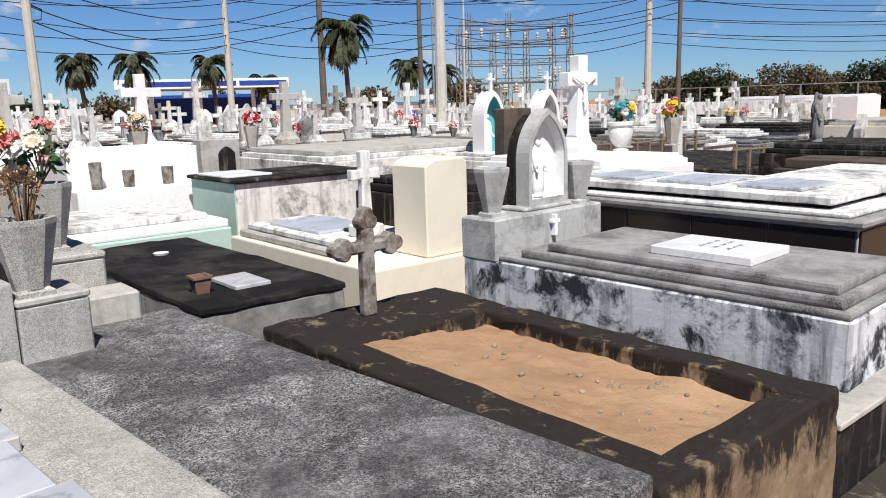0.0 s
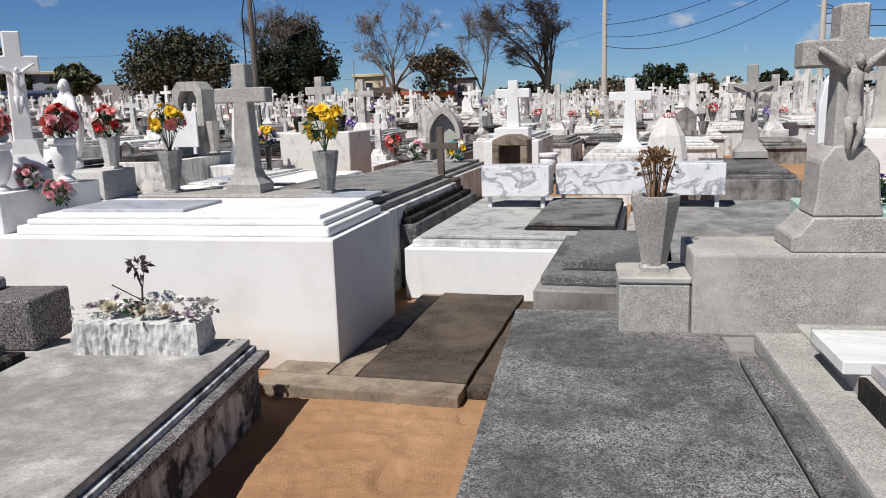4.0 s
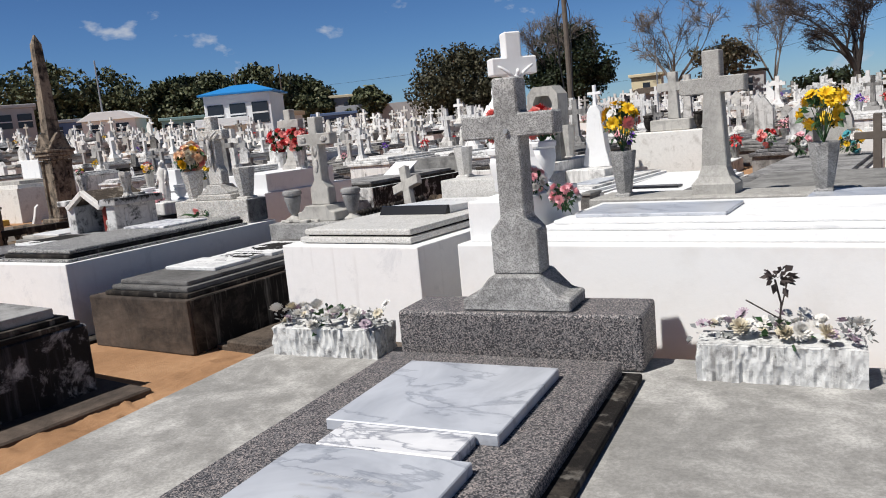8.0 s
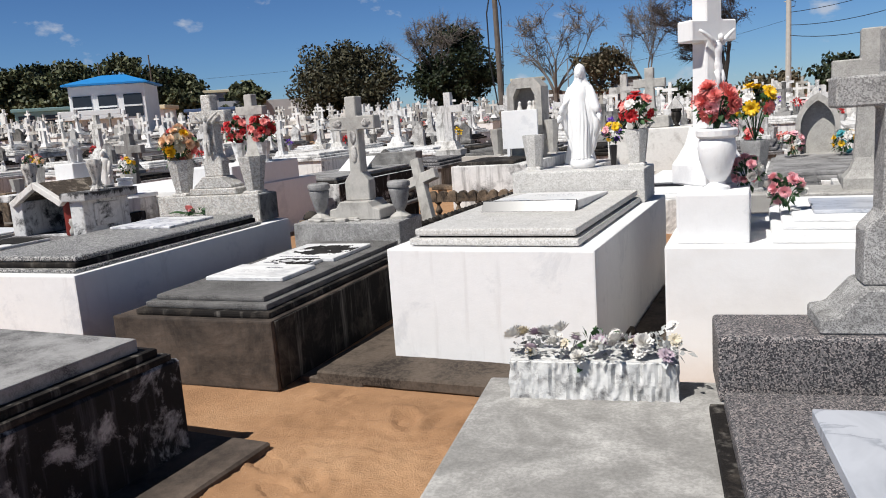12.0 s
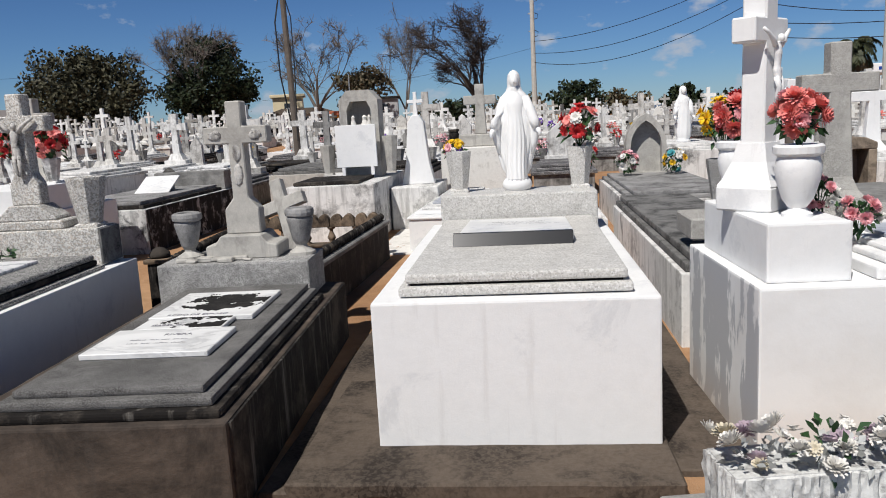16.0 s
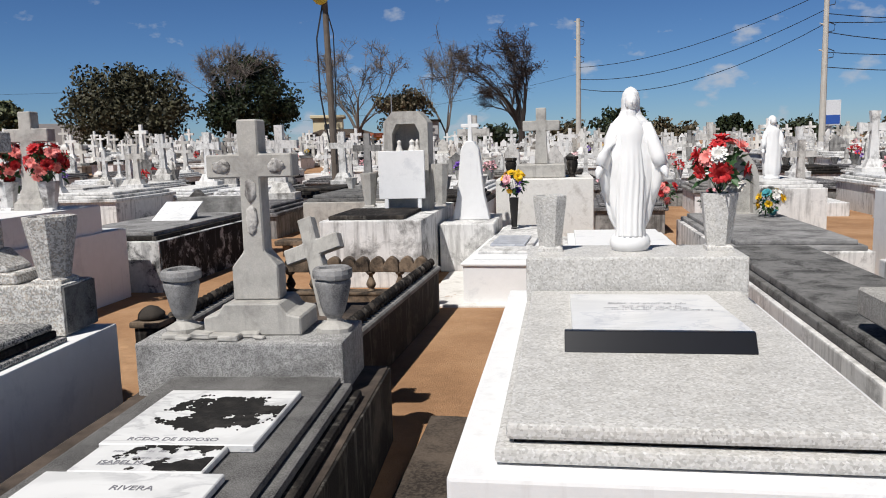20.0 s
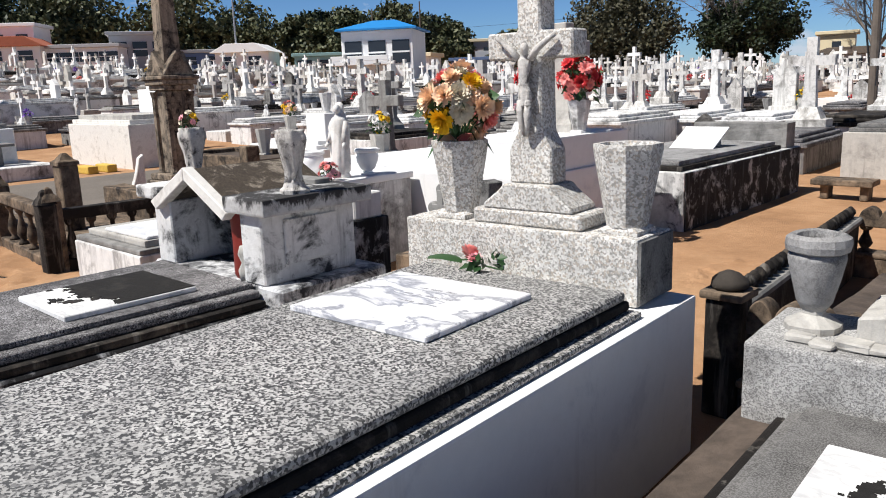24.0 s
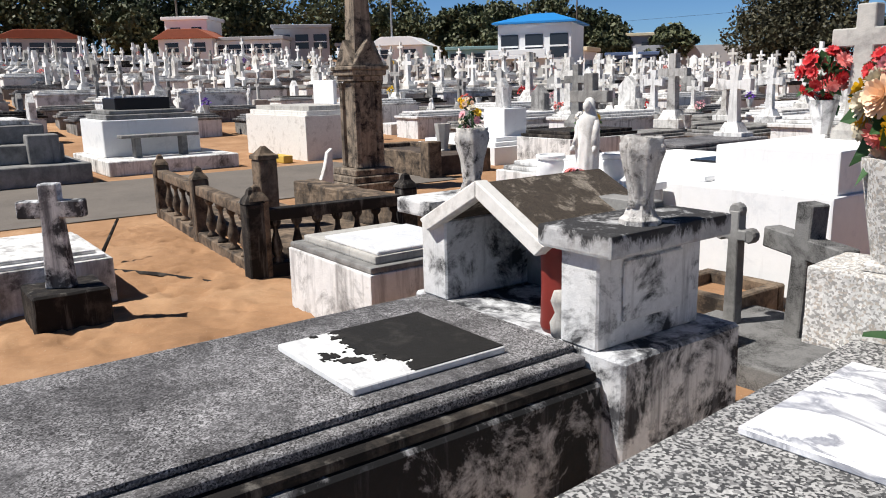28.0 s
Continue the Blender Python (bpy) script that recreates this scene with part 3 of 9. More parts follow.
def tube(bm, pts, radii, n=6):
    rings = []
    for i, p in enumerate(pts):
        p = Vector(p)
        d = (Vector(pts[min(i + 1, len(pts) - 1)]) - Vector(pts[max(i - 1, 0)])).normalized()
        u = d.cross(Vector((0.31, 0.22, 0.93)))
        u = (u if u.length > 0.05 else d.cross(Vector((1, 0, 0)))).normalized()
        w = d.cross(u)
        rings.append([bm.verts.new(p + (u * math.cos(2 * math.pi * k / n) + w * math.sin(2 * math.pi * k / n)) * radii[i]) for k in range(n)])
    for a, b in zip(rings, rings[1:]):
        for i in range(n):
            j = (i + 1) % n
            bm.faces.new((a[i], a[j], b[j], b[i]))
    bm.faces.new(rings[0][::-1])
    bm.faces.new(rings[-1])
    return bm


def ball(at, rx, ry, rz, u=10, v=7):
    b = bmesh.new()
    bmesh.ops.create_uvsphere(b, u_segments=u, v_segments=v, radius=1.0)
    for q in b.verts:
        q.co = Vector((q.co.x * rx + at[0], q.co.y * ry + at[1], q.co.z * rz + at[2]))
    return b


def rough_up(bm, amount, freq=9.0):
    for v in bm.verts:
        v.co += noise.noise_vector(v.co * freq) * amount
    return bm


def cross_outline(cx, z0, z1, arm_z, half, arm_h, w0, w1, end=0.0):
    """A Latin cross: foot width w0, head width w1, arms half long; end > 0 flares the arm tips."""
    a, b = arm_z - arm_h / 2, arm_z + arm_h / 2
    h0, h1 = w0 / 2, w1 / 2
    e = end
    return [(cx - h0, z0), (cx + h0, z0), (cx + h1, a), (cx + half, a - e), (cx + half, b + e), (cx + h1, b), (cx + h1 + e, z1), (cx - h1 - e, z1),
            (cx - h1, b), (cx - half, b + e), (cx - half, a - e), (cx - h1, a)]


def letters(x0, x1, y, z, count, h=0.03, material=None, parent=None, rows=1, gap=0.05, seed=0):
    """Engraved lines that cannot be read: words of short slanted strokes lying on a flat slab."""
    r = random.Random(seed)
    b = bmesh.new()
    for row in range(rows):
        x = x0 + r.uniform(0, 0.3) * (x1 - x0)
        end = x1 - r.uniform(0, 0.25) * (x1 - x0)
        while x < end:
            for _ in range(r.randint(3, 8)):
                w, k = r.uniform(0.003, 0.008), h * r.uniform(0.35, 0.8)
                yy = y - row * gap + r.uniform(-.001, .001)
                sl = k * .25
                v = [b.verts.new(p) for p in ((x, yy, z + .0012), (x + w, yy, z + .0012), (x + w + sl, yy + k, z + .0012), (x + sl, yy + k, z + .0012))]
                b.faces.new(v)
                x += w + r.uniform(0.002, 0.006)
            x += r.uniform(.012, .02)
    return part("inscription", b, material or gilt_ink, parent)


def text_on(body, x, y, z, size, parent, material=None, rz=0.0):
    cu = bpy.data.curves.new("lettering", "FONT")
    cu.body = body
    cu.size = size
    cu.extrude = 0.001
    ob = bpy.data.objects.new("lettering", cu)
    me = bpy.data.meshes.new_from_object(ob)
    bpy.data.objects.remove(ob)
    me.materials.clear()
    me.materials.append(material or dark_ink)
    at = root_of(parent).location
    o = new("lettering", me)
    o.parent = parent
    o.matrix_basis = pose(x - at[0], y - at[1], z - at[2], 0, 0, rz)
    return o


# flowers
def bloom_mesh(name, material, r=0.05, petals=11, layers=2, cup=0.35):
    b = bmesh.new()
    rr = random.Random(len(name))
    core = b.verts.new((0, 0, 0))
    for layer in range(layers):
        k = 1.0 - layer * 0.28
        for i in range(petals):
            a = 2 * math.pi * (i + layer * 0.5) / petals + rr.uniform(-0.1, 0.1)
            w = 2.6 / petals * r * k
            c, s = math.cos(a), math.sin(a)
            pts = [(0.6 * r * k, w, cup * r * (0.5 + layer)), (0.6 * r * k, -w, cup * r * (0.5 + layer)), (r * k, w * 0.6, cup * r * (0.55 + layer * 1.2)), (r * k, -w * 0.6, cup * r * (0.55 + layer * 1.2))]
            vs = [core] + [b.verts.new((x * c - y * s, x * s + y * c, z + rr.uniform(-.08, .08) * r)) for x, y, z in pts]
            b.faces.new((vs[0], vs[2], vs[1]))
            b.faces.new((vs[1], vs[2], vs[4], vs[3]))
    return to_mesh(name, b, material)


def pompon_mesh(name, material, r=0.055, petals=58):
    """A full chrysanthemum head: narrow petals all round a half ball, shorter towards the middle."""
    b = bmesh.new()
    rr = random.Random(len(name))
    core = b.verts.new((0, 0, -0.2 * r))
    for i in range(petals):
        u = (i + .5) / petals
        el = math.asin(min(1, u * 1.0)) * .95 - .15
        a = i * 2.39996
        L = r * (1.05 - .35 * u) * rr.uniform(.85, 1.1)
        d = Vector((math.cos(a) * math.cos(el), math.sin(a) * math.cos(el), math.sin(el)))
        s = Vector((-math.sin(a), math.cos(a), 0)) * r * .17
        m = d * L * .7
        tip = d * L + Vector((0, 0, r * .08))
        p, q, t1, t2 = (b.verts.new(v) for v in (m + s, m - s, tip + s * .5, tip - s * .5))
        b.faces.new((core, q, p))
        b.faces.new((p, q, t2, t1))
    return to_mesh(name, b, material)


BLOOM = {k: bloom_mesh("bloom_" + k, m) for k, m in petal.items()}
POMPON = {k: pompon_mesh("pompon_" + k, m) for k, m in petal.items()}


def leaf_tuft(centre, radius, count, size, seed, up=0.5, drop=1.0):
    """Leaves on short stalks round a centre."""
    r = random.Random(seed)
    b = bmesh.new()
    for i in range(count):
        d = Vector((r.gauss(0, 1), r.gauss(0, 1), r.gauss(0, 1) * drop + up)).normalized()
        p = Vector(centre) + d * radius * r.uniform(0.35, 1.0)
        side = d.cross(Vector((r.gauss(0, 1), r.gauss(0, 1), r.gauss(0, 1)))).normalized() * size * r.uniform(0.25, 0.5)
        tip = p + d * size * r.uniform(0.8, 1.5) + Vector((0, 0, -size * 0.3))
        mid = (p + tip) / 2 + Vector((0, 0, size * 0.15))
        vs = [b.verts.new(q) for q in (p, mid + side, tip, mid - side)]
        b.faces.new(vs)
    return b


def bouquet(at, radius, colours, count, label, seed, height=None, bloom_r=1.0, leaf=None, group="", full=False):
    """A bunch of artificial flowers standing at a vase's mouth."""
    r = random.Random(seed)
    t = thing("flower_bouquet", label, "flowers", at, group)
    h = height or radius * 1.1
    c = Vector(at) + Vector((0, 0, h))
    part("foliage", leaf_tuft(c - Vector((0, 0, radius * 0.25)), radius * 0.9, 70, radius * 0.38, seed), leaf or flower_leaf, t)
    b = bmesh.new()
    heads = []
    for i in range(count):
        for _ in range(20):
            d = Vector((r.gauss(0, 1), r.gauss(0, 1), r.gauss(0.35, 0.8))).normalized()
            if all((d - e).length > 0.42 for e in heads):
                break
        heads.append(d)
        p = c + d * radius * r.uniform(0.75, 1.0)
        tube(b, [at, (Vector(at) + p) / 2 + Vector((0, 0, 0.02)), p], [0.003] * 3, 3)
        o = new("bloom", (POMPON if full else BLOOM)[colours[i % len(colours)]])
        o.parent = t
        s = bloom_r * r.uniform(0.8, 1.15) * radius / 0.13
        o.matrix_basis = Matrix.Translation(p - Vector(at)) @ d.to_track_quat("Z", "Y").to_matrix().to_4x4() @ Matrix.Diagonal((s, s, s, 1))
    o = part("stalk", b, flower_leaf, t)
    o["kind"] = "stuff"
    return t


# vases and urns
def square_vase(x, y, z, w0, w1, h, material, label, group="", foot=0.03, rz=0):
    """A tapered square vase on a small stepped foot, hollow at the mouth."""
    t = thing("grave_vase", label, "vase", (x, y, z), group, rz=0)
    part("foot", rough_up(lathe([(w0 * 0.78, 0), (w0 * 0.78, foot * 0.6), (w0 * 0.6, foot)], 4, (x, y, z), 0, math.pi / 4, 1.0, 1.0), 0.002), material, t)
    s2 = 1.0
    prof = [(w0 / 2, foot * 0.9), (w0 / 2 + (w1 - w0) * 0.42, h * 0.8), (w1 / 2, h - 0.02), (w1 / 2, h), (w1 / 2 - 0.022, h), (w0 / 2 - 0.01, h - 0.09)]
    b = lathe(prof, 8, (x, y, z), 0.82, math.pi / 8)
    part("bowl", b, material, t)
    return t


def urn(x, y, z, r, h, material, label, group="", n=20):
    t = thing("urn", label, "urn", (x, y, z), group)
    part("foot", lathe([(r * 0.62, 0), (r * 0.62, h * 0.05), (r * 0.42, h * 0.09), (r * 0.34, h * 0.14)], n, (x, y, z)), material, t, smooth=False)
    part("bowl", lathe([(r * 0.36, h * 0.13), (r * 0.62, h * 0.25), (r * 0.86, h * 0.5), (r * 0.94, h * 0.68), (r * 0.86, h * 0.80), (r * 0.80, h * 0.84)], n, (x, y, z)), material, t, smooth=True)
    part("rim", lathe([(r * 0.80, h * 0.83), (r * 1.0, h * 0.88), (r * 1.02, h * 0.97), (r * 0.92, h), (r * 0.80, h), (r * 0.70, h * 0.86)], n, (x, y, z)), material, t)
    return t


def baluster_mesh(name, h, r, material):
    return to_mesh(name, lathe([(r, 0), (r, h * .06), (r * .5, h * .12), (r * .75, h * .2), (r * 1.05, h * .34), (r * .85, h * .48), (r * .45, h * .7), (r * .42, h * .82), (r * .8, h * .88), (r * .95, h * .94), (r * .95, h)], 10), material, True)


# statues
def robed_figure(x, y, z, h, turn=0.0, spread=1.0):
    """A standing robed statue, hands low and open, in one mesh."""
    b = bmesh.new()
    n = 40
    prof = [(0.0, .125, .11), (.03, .13, .115), (.06, .105, .095), (.09, .125, .11), (.20, .135, .115), (.32, .135, .11), (.45, .13, .105), (.56, .12, .095), (.64, .108, .085), (.70, .112, .08), (.755, .115, .078), (.79, .095, .066), (.815, .055, .05), (.84, .04, .045), (.88, .04, .045)]
    rings = []
    for k, (t, rx, ry) in enumerate(prof):
        ring = []
        for i in range(n):
            a = 2 * math.pi * i / n
            fold = 0.0
            if 0.08 < t < 0.72:
                fold = 0.05 * math.sin(9 * a + 1.5 * math.sin(t * 7)) + 0.03 * math.sin(17 * a + t * 9)
                fold *= min(1.0, (0.78 - t) * 3)
            q = 1 + fold
            ring.append(b.verts.new((rx * q * math.cos(a) * h, ry * q * math.sin(a) * h, t * h)))
        rings.append(ring)
    for u, v in zip(rings, rings[1:]):
        for i in range(n):
            j = (i + 1) % n
            b.faces.new((u[i], u[j], v[j], v[i]))
    b.faces.new(rings[0][::-1])
    b.faces.new(rings[-1])
    join(b, ball((0, -0.022 * h, 0.905 * h), .046 * h, .056 * h, .066 * h, 16, 12))
    veil = lathe([(.13 * h, .50 * h), (.125 * h, .62 * h), (.118 * h, .74 * h), (.085 * h, .81 * h), (.066 * h, .86 * h), (.066 * h, .92 * h), (.058 * h, .965 * h), (.035 * h, .992 * h), (.01 * h, 1.0 * h)], 20, (0, 0.045 * h, 0), 0, 0, 1.0, 0.62)
    join(b, veil)
    for s in (-1, 1):
        sh = Vector((s * .095 * h, 0, .75 * h))
        el = Vector((s * .165 * h * spread, -.02 * h, .58 * h))
        wr = Vector((s * .205 * h * spread, -.07 * h, .47 * h))
        tube(b, [sh, (sh + el) / 2 + Vector((s * .012 * h, 0, 0)), el, wr], [.035 * h, .045 * h, .05 * h, .04 * h], 10)
        drape = bmesh.new()
        tube(drape, [el + Vector((0, 0.02 * h, 0.05 * h)), (el + wr) / 2 + Vector((0, .03 * h, -.07 * h)), wr + Vector((-s * .015 * h, .05 * h, -.13 * h))], [.045 * h, .05 * h, .015 * h], 9)
        join(b, drape)
        tube(b, [wr, wr + Vector((s * .012 * h, -.045 * h, -.03 * h)), wr + Vector((s * .018 * h, -.075 * h, -.06 * h))], [.026 * h, .024 * h, .010 * h], 8)
    rot = Matrix.Rotation(turn, 4, "Z")
    bmesh.ops.transform(b, matrix=Matrix.Translation((x, y, z)) @ rot, verts=b.verts)
    return b


def loft(b, sections, n, fold=None):
    """Skin over elliptical sections (z, rx, ry, dx, dy); fold(angle, z) swells the skin."""
    rings = []
    for z, rx, ry, dx, dy in sections:
        ring = []
        for i in range(n):
            a = 2 * math.pi * i / n
            q = 1 + (fold(a, z) if fold else 0)
            ring.append(b.verts.new((dx + rx * q * math.cos(a), dy + ry * q * math.sin(a), z)))
        rings.append(ring)
    for u, v in zip(rings, rings[1:]):
        for i in range(n):
            j = (i + 1) % n
            b.faces.new((u[i], u[j], v[j], v[i]))
    b.faces.new(rings[0][::-1])
    b.faces.new(rings[-1])


def smooth_rows(rows, steps=4):
    """Finer sections between the given ones."""
    out = []
    for p, q in zip(rows, rows[1:]):
        for k in range(steps):
            t = k / steps
            t = t * t * (3 - 2 * t) * .5 + t * .5
            out.append(tuple(u + (w - u) * t for u, w in zip(p, q)))
    return out + [rows[-1]]


def mantled_figure(x, y, z, h):
    """A standing woman in a tunic and a wide hanging mantle, hands low and open, in one mesh."""
    b = bmesh.new()
    join(b, ball((0, 0, .05), .125, .11, .085, 24, 12))
    mantle = smooth_rows([(.13, .09, .07, 0, .02), (.20, .125, .075, 0, .025), (.30, .15, .075, 0, .025), (.40, .175, .072, 0, .02), (.50, .195, .07, 0, .01), (.57, .188, .07, 0, .005),
                          (.65, .155, .072, 0, .008), (.73, .125, .072, 0, .012), (.79, .105, .066, 0, .016), (.825, .072, .056, 0, .02), (.86, .056, .052, 0, .018), (.92, .056, .056, 0, .014), (.96, .048, .052, 0, .012), (.985, .030, .034, 0, .012), (.998, .006, .01, 0, .012)])
    k = bmesh.new()
    loft(k, mantle, 72, lambda a, t: (.045 * math.sin(13 * a + 5 * t) + .03 * math.sin(23 * a - 9 * t)) * max(0.0, min(1.0, (.80 - t) * 3)))
    join(b, k)
    tunic = smooth_rows([(.09, .088, .07, 0, -.03), (.14, .084, .066, 0, -.035), (.30, .088, .062, 0, -.035), (.45, .086, .060, 0, -.035), (.58, .074, .055, 0, -.034), (.64, .068, .052, 0, -.032), (.72, .08, .054, 0, -.028), (.78, .07, .045, 0, -.02), (.82, .034, .034, 0, -.016), (.86, .03, .032, 0, -.018)])
    k = bmesh.new()
    loft(k, tunic, 60, lambda a, t: (.07 * math.sin(15 * a + 1.2 * math.sin(t * 9)) + .03 * math.sin(27 * a)) * max(0.0, min(1.0, (.70 - t) * 4)) + .025 * math.sin(60 * t) * (.66 < t < .78))
    join(b, k)
    join(b, ball((0, -.026, .905), .038, .042, .056, 20, 14))
    join(b, ball((0, -.066, .90), .007, .010, .013, 8, 6))
    for s in (-1, 1):
        sleeve = bmesh.new()
        tube(sleeve, [(s * .085, -.01, .77), (s * .125, -.03, .67), (s * .155, -.045, .58), (s * .178, -.06, .52)], [.036, .042, .044, .040], 14)
        join(b, sleeve)
        fall = bmesh.new()
        tube(fall, [(s * .15, -.035, .60), (s * .165, -.03, .50), (s * .15, -.02, .40), (s * .13, -.01, .30)], [.036, .040, .030, .010], 12)
        join(b, fall)
        palm_part = bmesh.new()
        tube(palm_part, [(s * .18, -.062, .525), (s * .195, -.085, .49), (s * .205, -.10, .45)], [.021, .023, .009], 10)
        join(b, palm_part)
    bmesh.ops.transform(b, matrix=Matrix.Translation((x, y, z)) @ Matrix.Scale(h, 4), verts=b.verts)
    return b


def corpus(x, y, z, h, half):
    """The carved figure on a crucifix, arms raised along the bar, in one mesh; z is where the feet are."""
    b = bmesh.new()
    k = bmesh.new()
    loft(k, smooth_rows([(.30, .045, .04, .01, -.055), (.38, .068, .05, .008, -.04), (.45, .072, .052, .004, -.035), (.50, .058, .044, 0, -.035), (.58, .052, .042, 0, -.04), (.68, .07, .05, 0, -.045), (.76, .076, .046, 0, -.04), (.80, .05, .035, 0, -.035), (.83, .03, .03, .004, -.045)], 3), 20, lambda a, t: .05 * math.sin(6 * a) if t < .46 else 0)
    join(b, k)
    for s in (-1, 1):
        k = bmesh.new()
        tube(k, [(s * half / h, -.02, 1.0), (s * half / h * .78, -.035, .955), (s * half / h * .45, -.045, .87), (s * .075, -.045, .775)], [.024, .028, .036, .042], 8)
        join(b, k)
        k = bmesh.new()
        tube(k, [(s * .045, -.05, .36), (s * .05 + .015, -.085, .22), (s * .032, -.05, .10), (s * .012, -.03, .0)], [.042, .036, .028, .018], 8)
        join(b, k)
    join(b, ball((.025, -.075, .875), .045, .05, .06, 12, 9))
    bmesh.ops.transform(b, matrix=Matrix.Translation((x, y, z)) @ Matrix.Scale(h, 4), verts=b.verts)
    return b


# ---- ground ----
def gz(x, y):
    """Height of the ground: level round the walk, rising gently far off to the north-west."""
    dx, dy = x + 8.0, y - 3.0
    d = math.hypot(dx, dy)
    if d < 20:
        return 0.0
    s = 0.012 + 0.045 * max(0.0, -dx / d) if dx < 0 else 0.012 * (1 - dx / d)
    s += 0.020 * min(1.0, max(0.0, (-dx / d - 0.74) / 0.2))
    rise = min(d, 95.0) - 20
    return s * rise * min(1.0, rise / 14.0)


def make_ground():
    xs = sorted(set([-1500, -700, -350, -200, -150] + [-120 + 4 * i for i in range(53)] + [100, 140, 200, 350, 700, 1500] + [-16 + 0.5 * i for i in range(50)]))
    ys = sorted(set([-1500, -700, -300, -120, -60, -30, -15, -8] + [-4 + 0.5 * i for i in range(34)] + [14 + 4 * i for i in range(28)] + [140, 200, 350, 700, 1500]))
    b = bmesh.new()
    grid = [[b.verts.new((x, y, gz(x, y) + (noise.noise(Vector((x * .8, y * .8, 0))) * 0.012 if abs(x) < 25 and abs(y) < 20 else 0))) for x in xs] for y in ys]
    for r0, r1 in zip(grid, grid[1:]):
        for i in range(len(xs) - 1):
            b.faces.new((r0[i], r0[i + 1], r1[i + 1], r1[i]))
    solo("ground", b, sand, "orange sandy soil between the graves, trodden and uneven", "ground", kind="structure", smooth=True)


make_ground()


def road_strip():
    b = bmesh.new()
    prev = None
    for i in range(30):
        y = -60 + i * 2.42
        row = [b.verts.new((x, y, gz(x, y) + 0.012 + 0.02 * (1 - abs(x + 20.6) / 2.2))) for x in (-22.7, -21.6, -20.6, -19.6, -18.5)]
        if prev:
            for j in range(4):
                b.faces.new((prev[j], prev[j + 1], row[j + 1], row[j]))
        prev = row
    solo("road", b, asphalt, "narrow grey asphalt lane through the cemetery", "road", kind="structure")


road_strip()


# ---- the grave with the terrazzo crucifix ----
def crucifix_grave():
    t = thing("family_grave", "grey terrazzo family grave with raised kerb and worn slabs", "grave", (0.6, 1.6, 0))
    part("side_slab", box(-0.755, 0.085, -0.2, 2.78, 0.54, 0.615, 0.012, 2), grey_terrazzo, t, "weathered grey terrazzo slab")
    part("base", box(-0.735, 0.085, -0.2, 2.76, -0.02, 0.535, 0.01), white_worn, t, "stained pale base")
    part("base", box(1.12, 1.87, 0.30, 2.78, -0.02, 0.54, 0.01), concrete, t)
    part("side_slab", box(1.10, 1.89, 0.28, 2.81, 0.545, 0.62, 0.012, 2), dark_terrazzo, t, "dark lichened terrazzo slab")
    part("base", box(0.09, 1.09, -0.2, 2.45, -0.02, 0.60, 0.01), concrete, t)
    part("kerb", box(0.09, 0.172, -0.2, 2.13, 0.602, 0.635, 0.012, 2), grey_terrazzo, t)
    part("kerb", box(0.173, 0.345, -0.2, 2.30, 0.602, 0.672, 0.012, 2), light_terrazzo, t)
    part("kerb", box(0.875, 1.085, -0.2, 2.38, 0.602, 0.672, 0.012, 2), light_terrazzo, t)
    part("kerb", box(0.347, 0.873, 2.18, 2.42, 0.602, 0.672, 0.012, 2), light_terrazzo, t)
    part("grave_bed", box(0.33, 0.89, -0.2, 2.17, 0.602, 0.735, 0.012, 2), light_terrazzo, t)
    plinth = part("plinth", box(-0.03, 1.125, 2.45, 2.86, 0.60, 0.935, 0.012, 2), light_terrazzo, t)
    for x0, x1, y0, y1, h in ((-0.31, -0.033, 2.46, 2.74, .84), (1.13, 1.39, 2.44, 2.72, .865)):
        part("post", box(x0, x1, y0, y1, 0.60, h - .03, 0.008), light_terrazzo, t)
        part("post_cap", box(x0 - .004, x1 + .004, y0 - .004, y1 + .004, h - .03, h, 0.008), pale_concrete, t)
    part("step", prism([(.335, .935), (.765, .935), (.765, .995), (.715, 1.01), (.665, 1.07), (.41, 1.07), (.365, 1.01), (.335, .995)], 2.48, 2.76, 0.006), light_terrazzo, t)
    zt = 0.735
    for x0, x1, y0, y1, dz, m, lab in ((.283, .838, 1.67, 1.99, .042, white_marble, "clean white marble plaque"), (.357, .80, 1.365, 1.668, .04, stained_marble, "marble plaque with a brown stain"), (.345, .77, 1.035, 1.362, .042, grey_marble, "engraved grey marble plaque"), (.32, .80, .45, 1.03, .045, grey_marble, "engraved grey marble plaque")):
        p = part("plaque", box(x0, x1, y0, y1, zt, zt + dz, 0.004), m, t, lab)
        if m is grey_marble:
            letters(x0 + .08, x1 - .1, y1 - .12, zt + dz, 0, .024, dark_ink, p, 2, .085, int(y1 * 100))
    part("mould_face", rough_up(box(.322, .345, .80, 1.655, .60, .738, .006, 5), .005, 16), black_concrete, t, "blackened bed edge")
    c = thing("crucifix", "weathered grey terrazzo crucifix with carved figure on grave plinth", "crucifix", (0.53, 2.55, 1.06))
    part("pedestal", prism([(.41, 1.07), (.665, 1.07), (.65, 1.12), (.635, 1.28), (.585, 1.34), (.475, 1.34), (.43, 1.28), (.42, 1.12)], 2.50, 2.72, 0.008), light_terrazzo, c)
    part("cross", prism([(.475, 1.33), (.58, 1.33), (.565, 1.63), (.69, 1.63), (.69, 1.73), (.575, 1.73), (.575, 1.855), (.475, 1.855), (.475, 1.73), (.35, 1.73), (.35, 1.63), (.48, 1.63)], 2.52, 2.65, 0.008), light_terrazzo, c)
    part("corpus", corpus(.527, 2.51, 1.30, .40, .13), light_terrazzo, c, smooth=True)
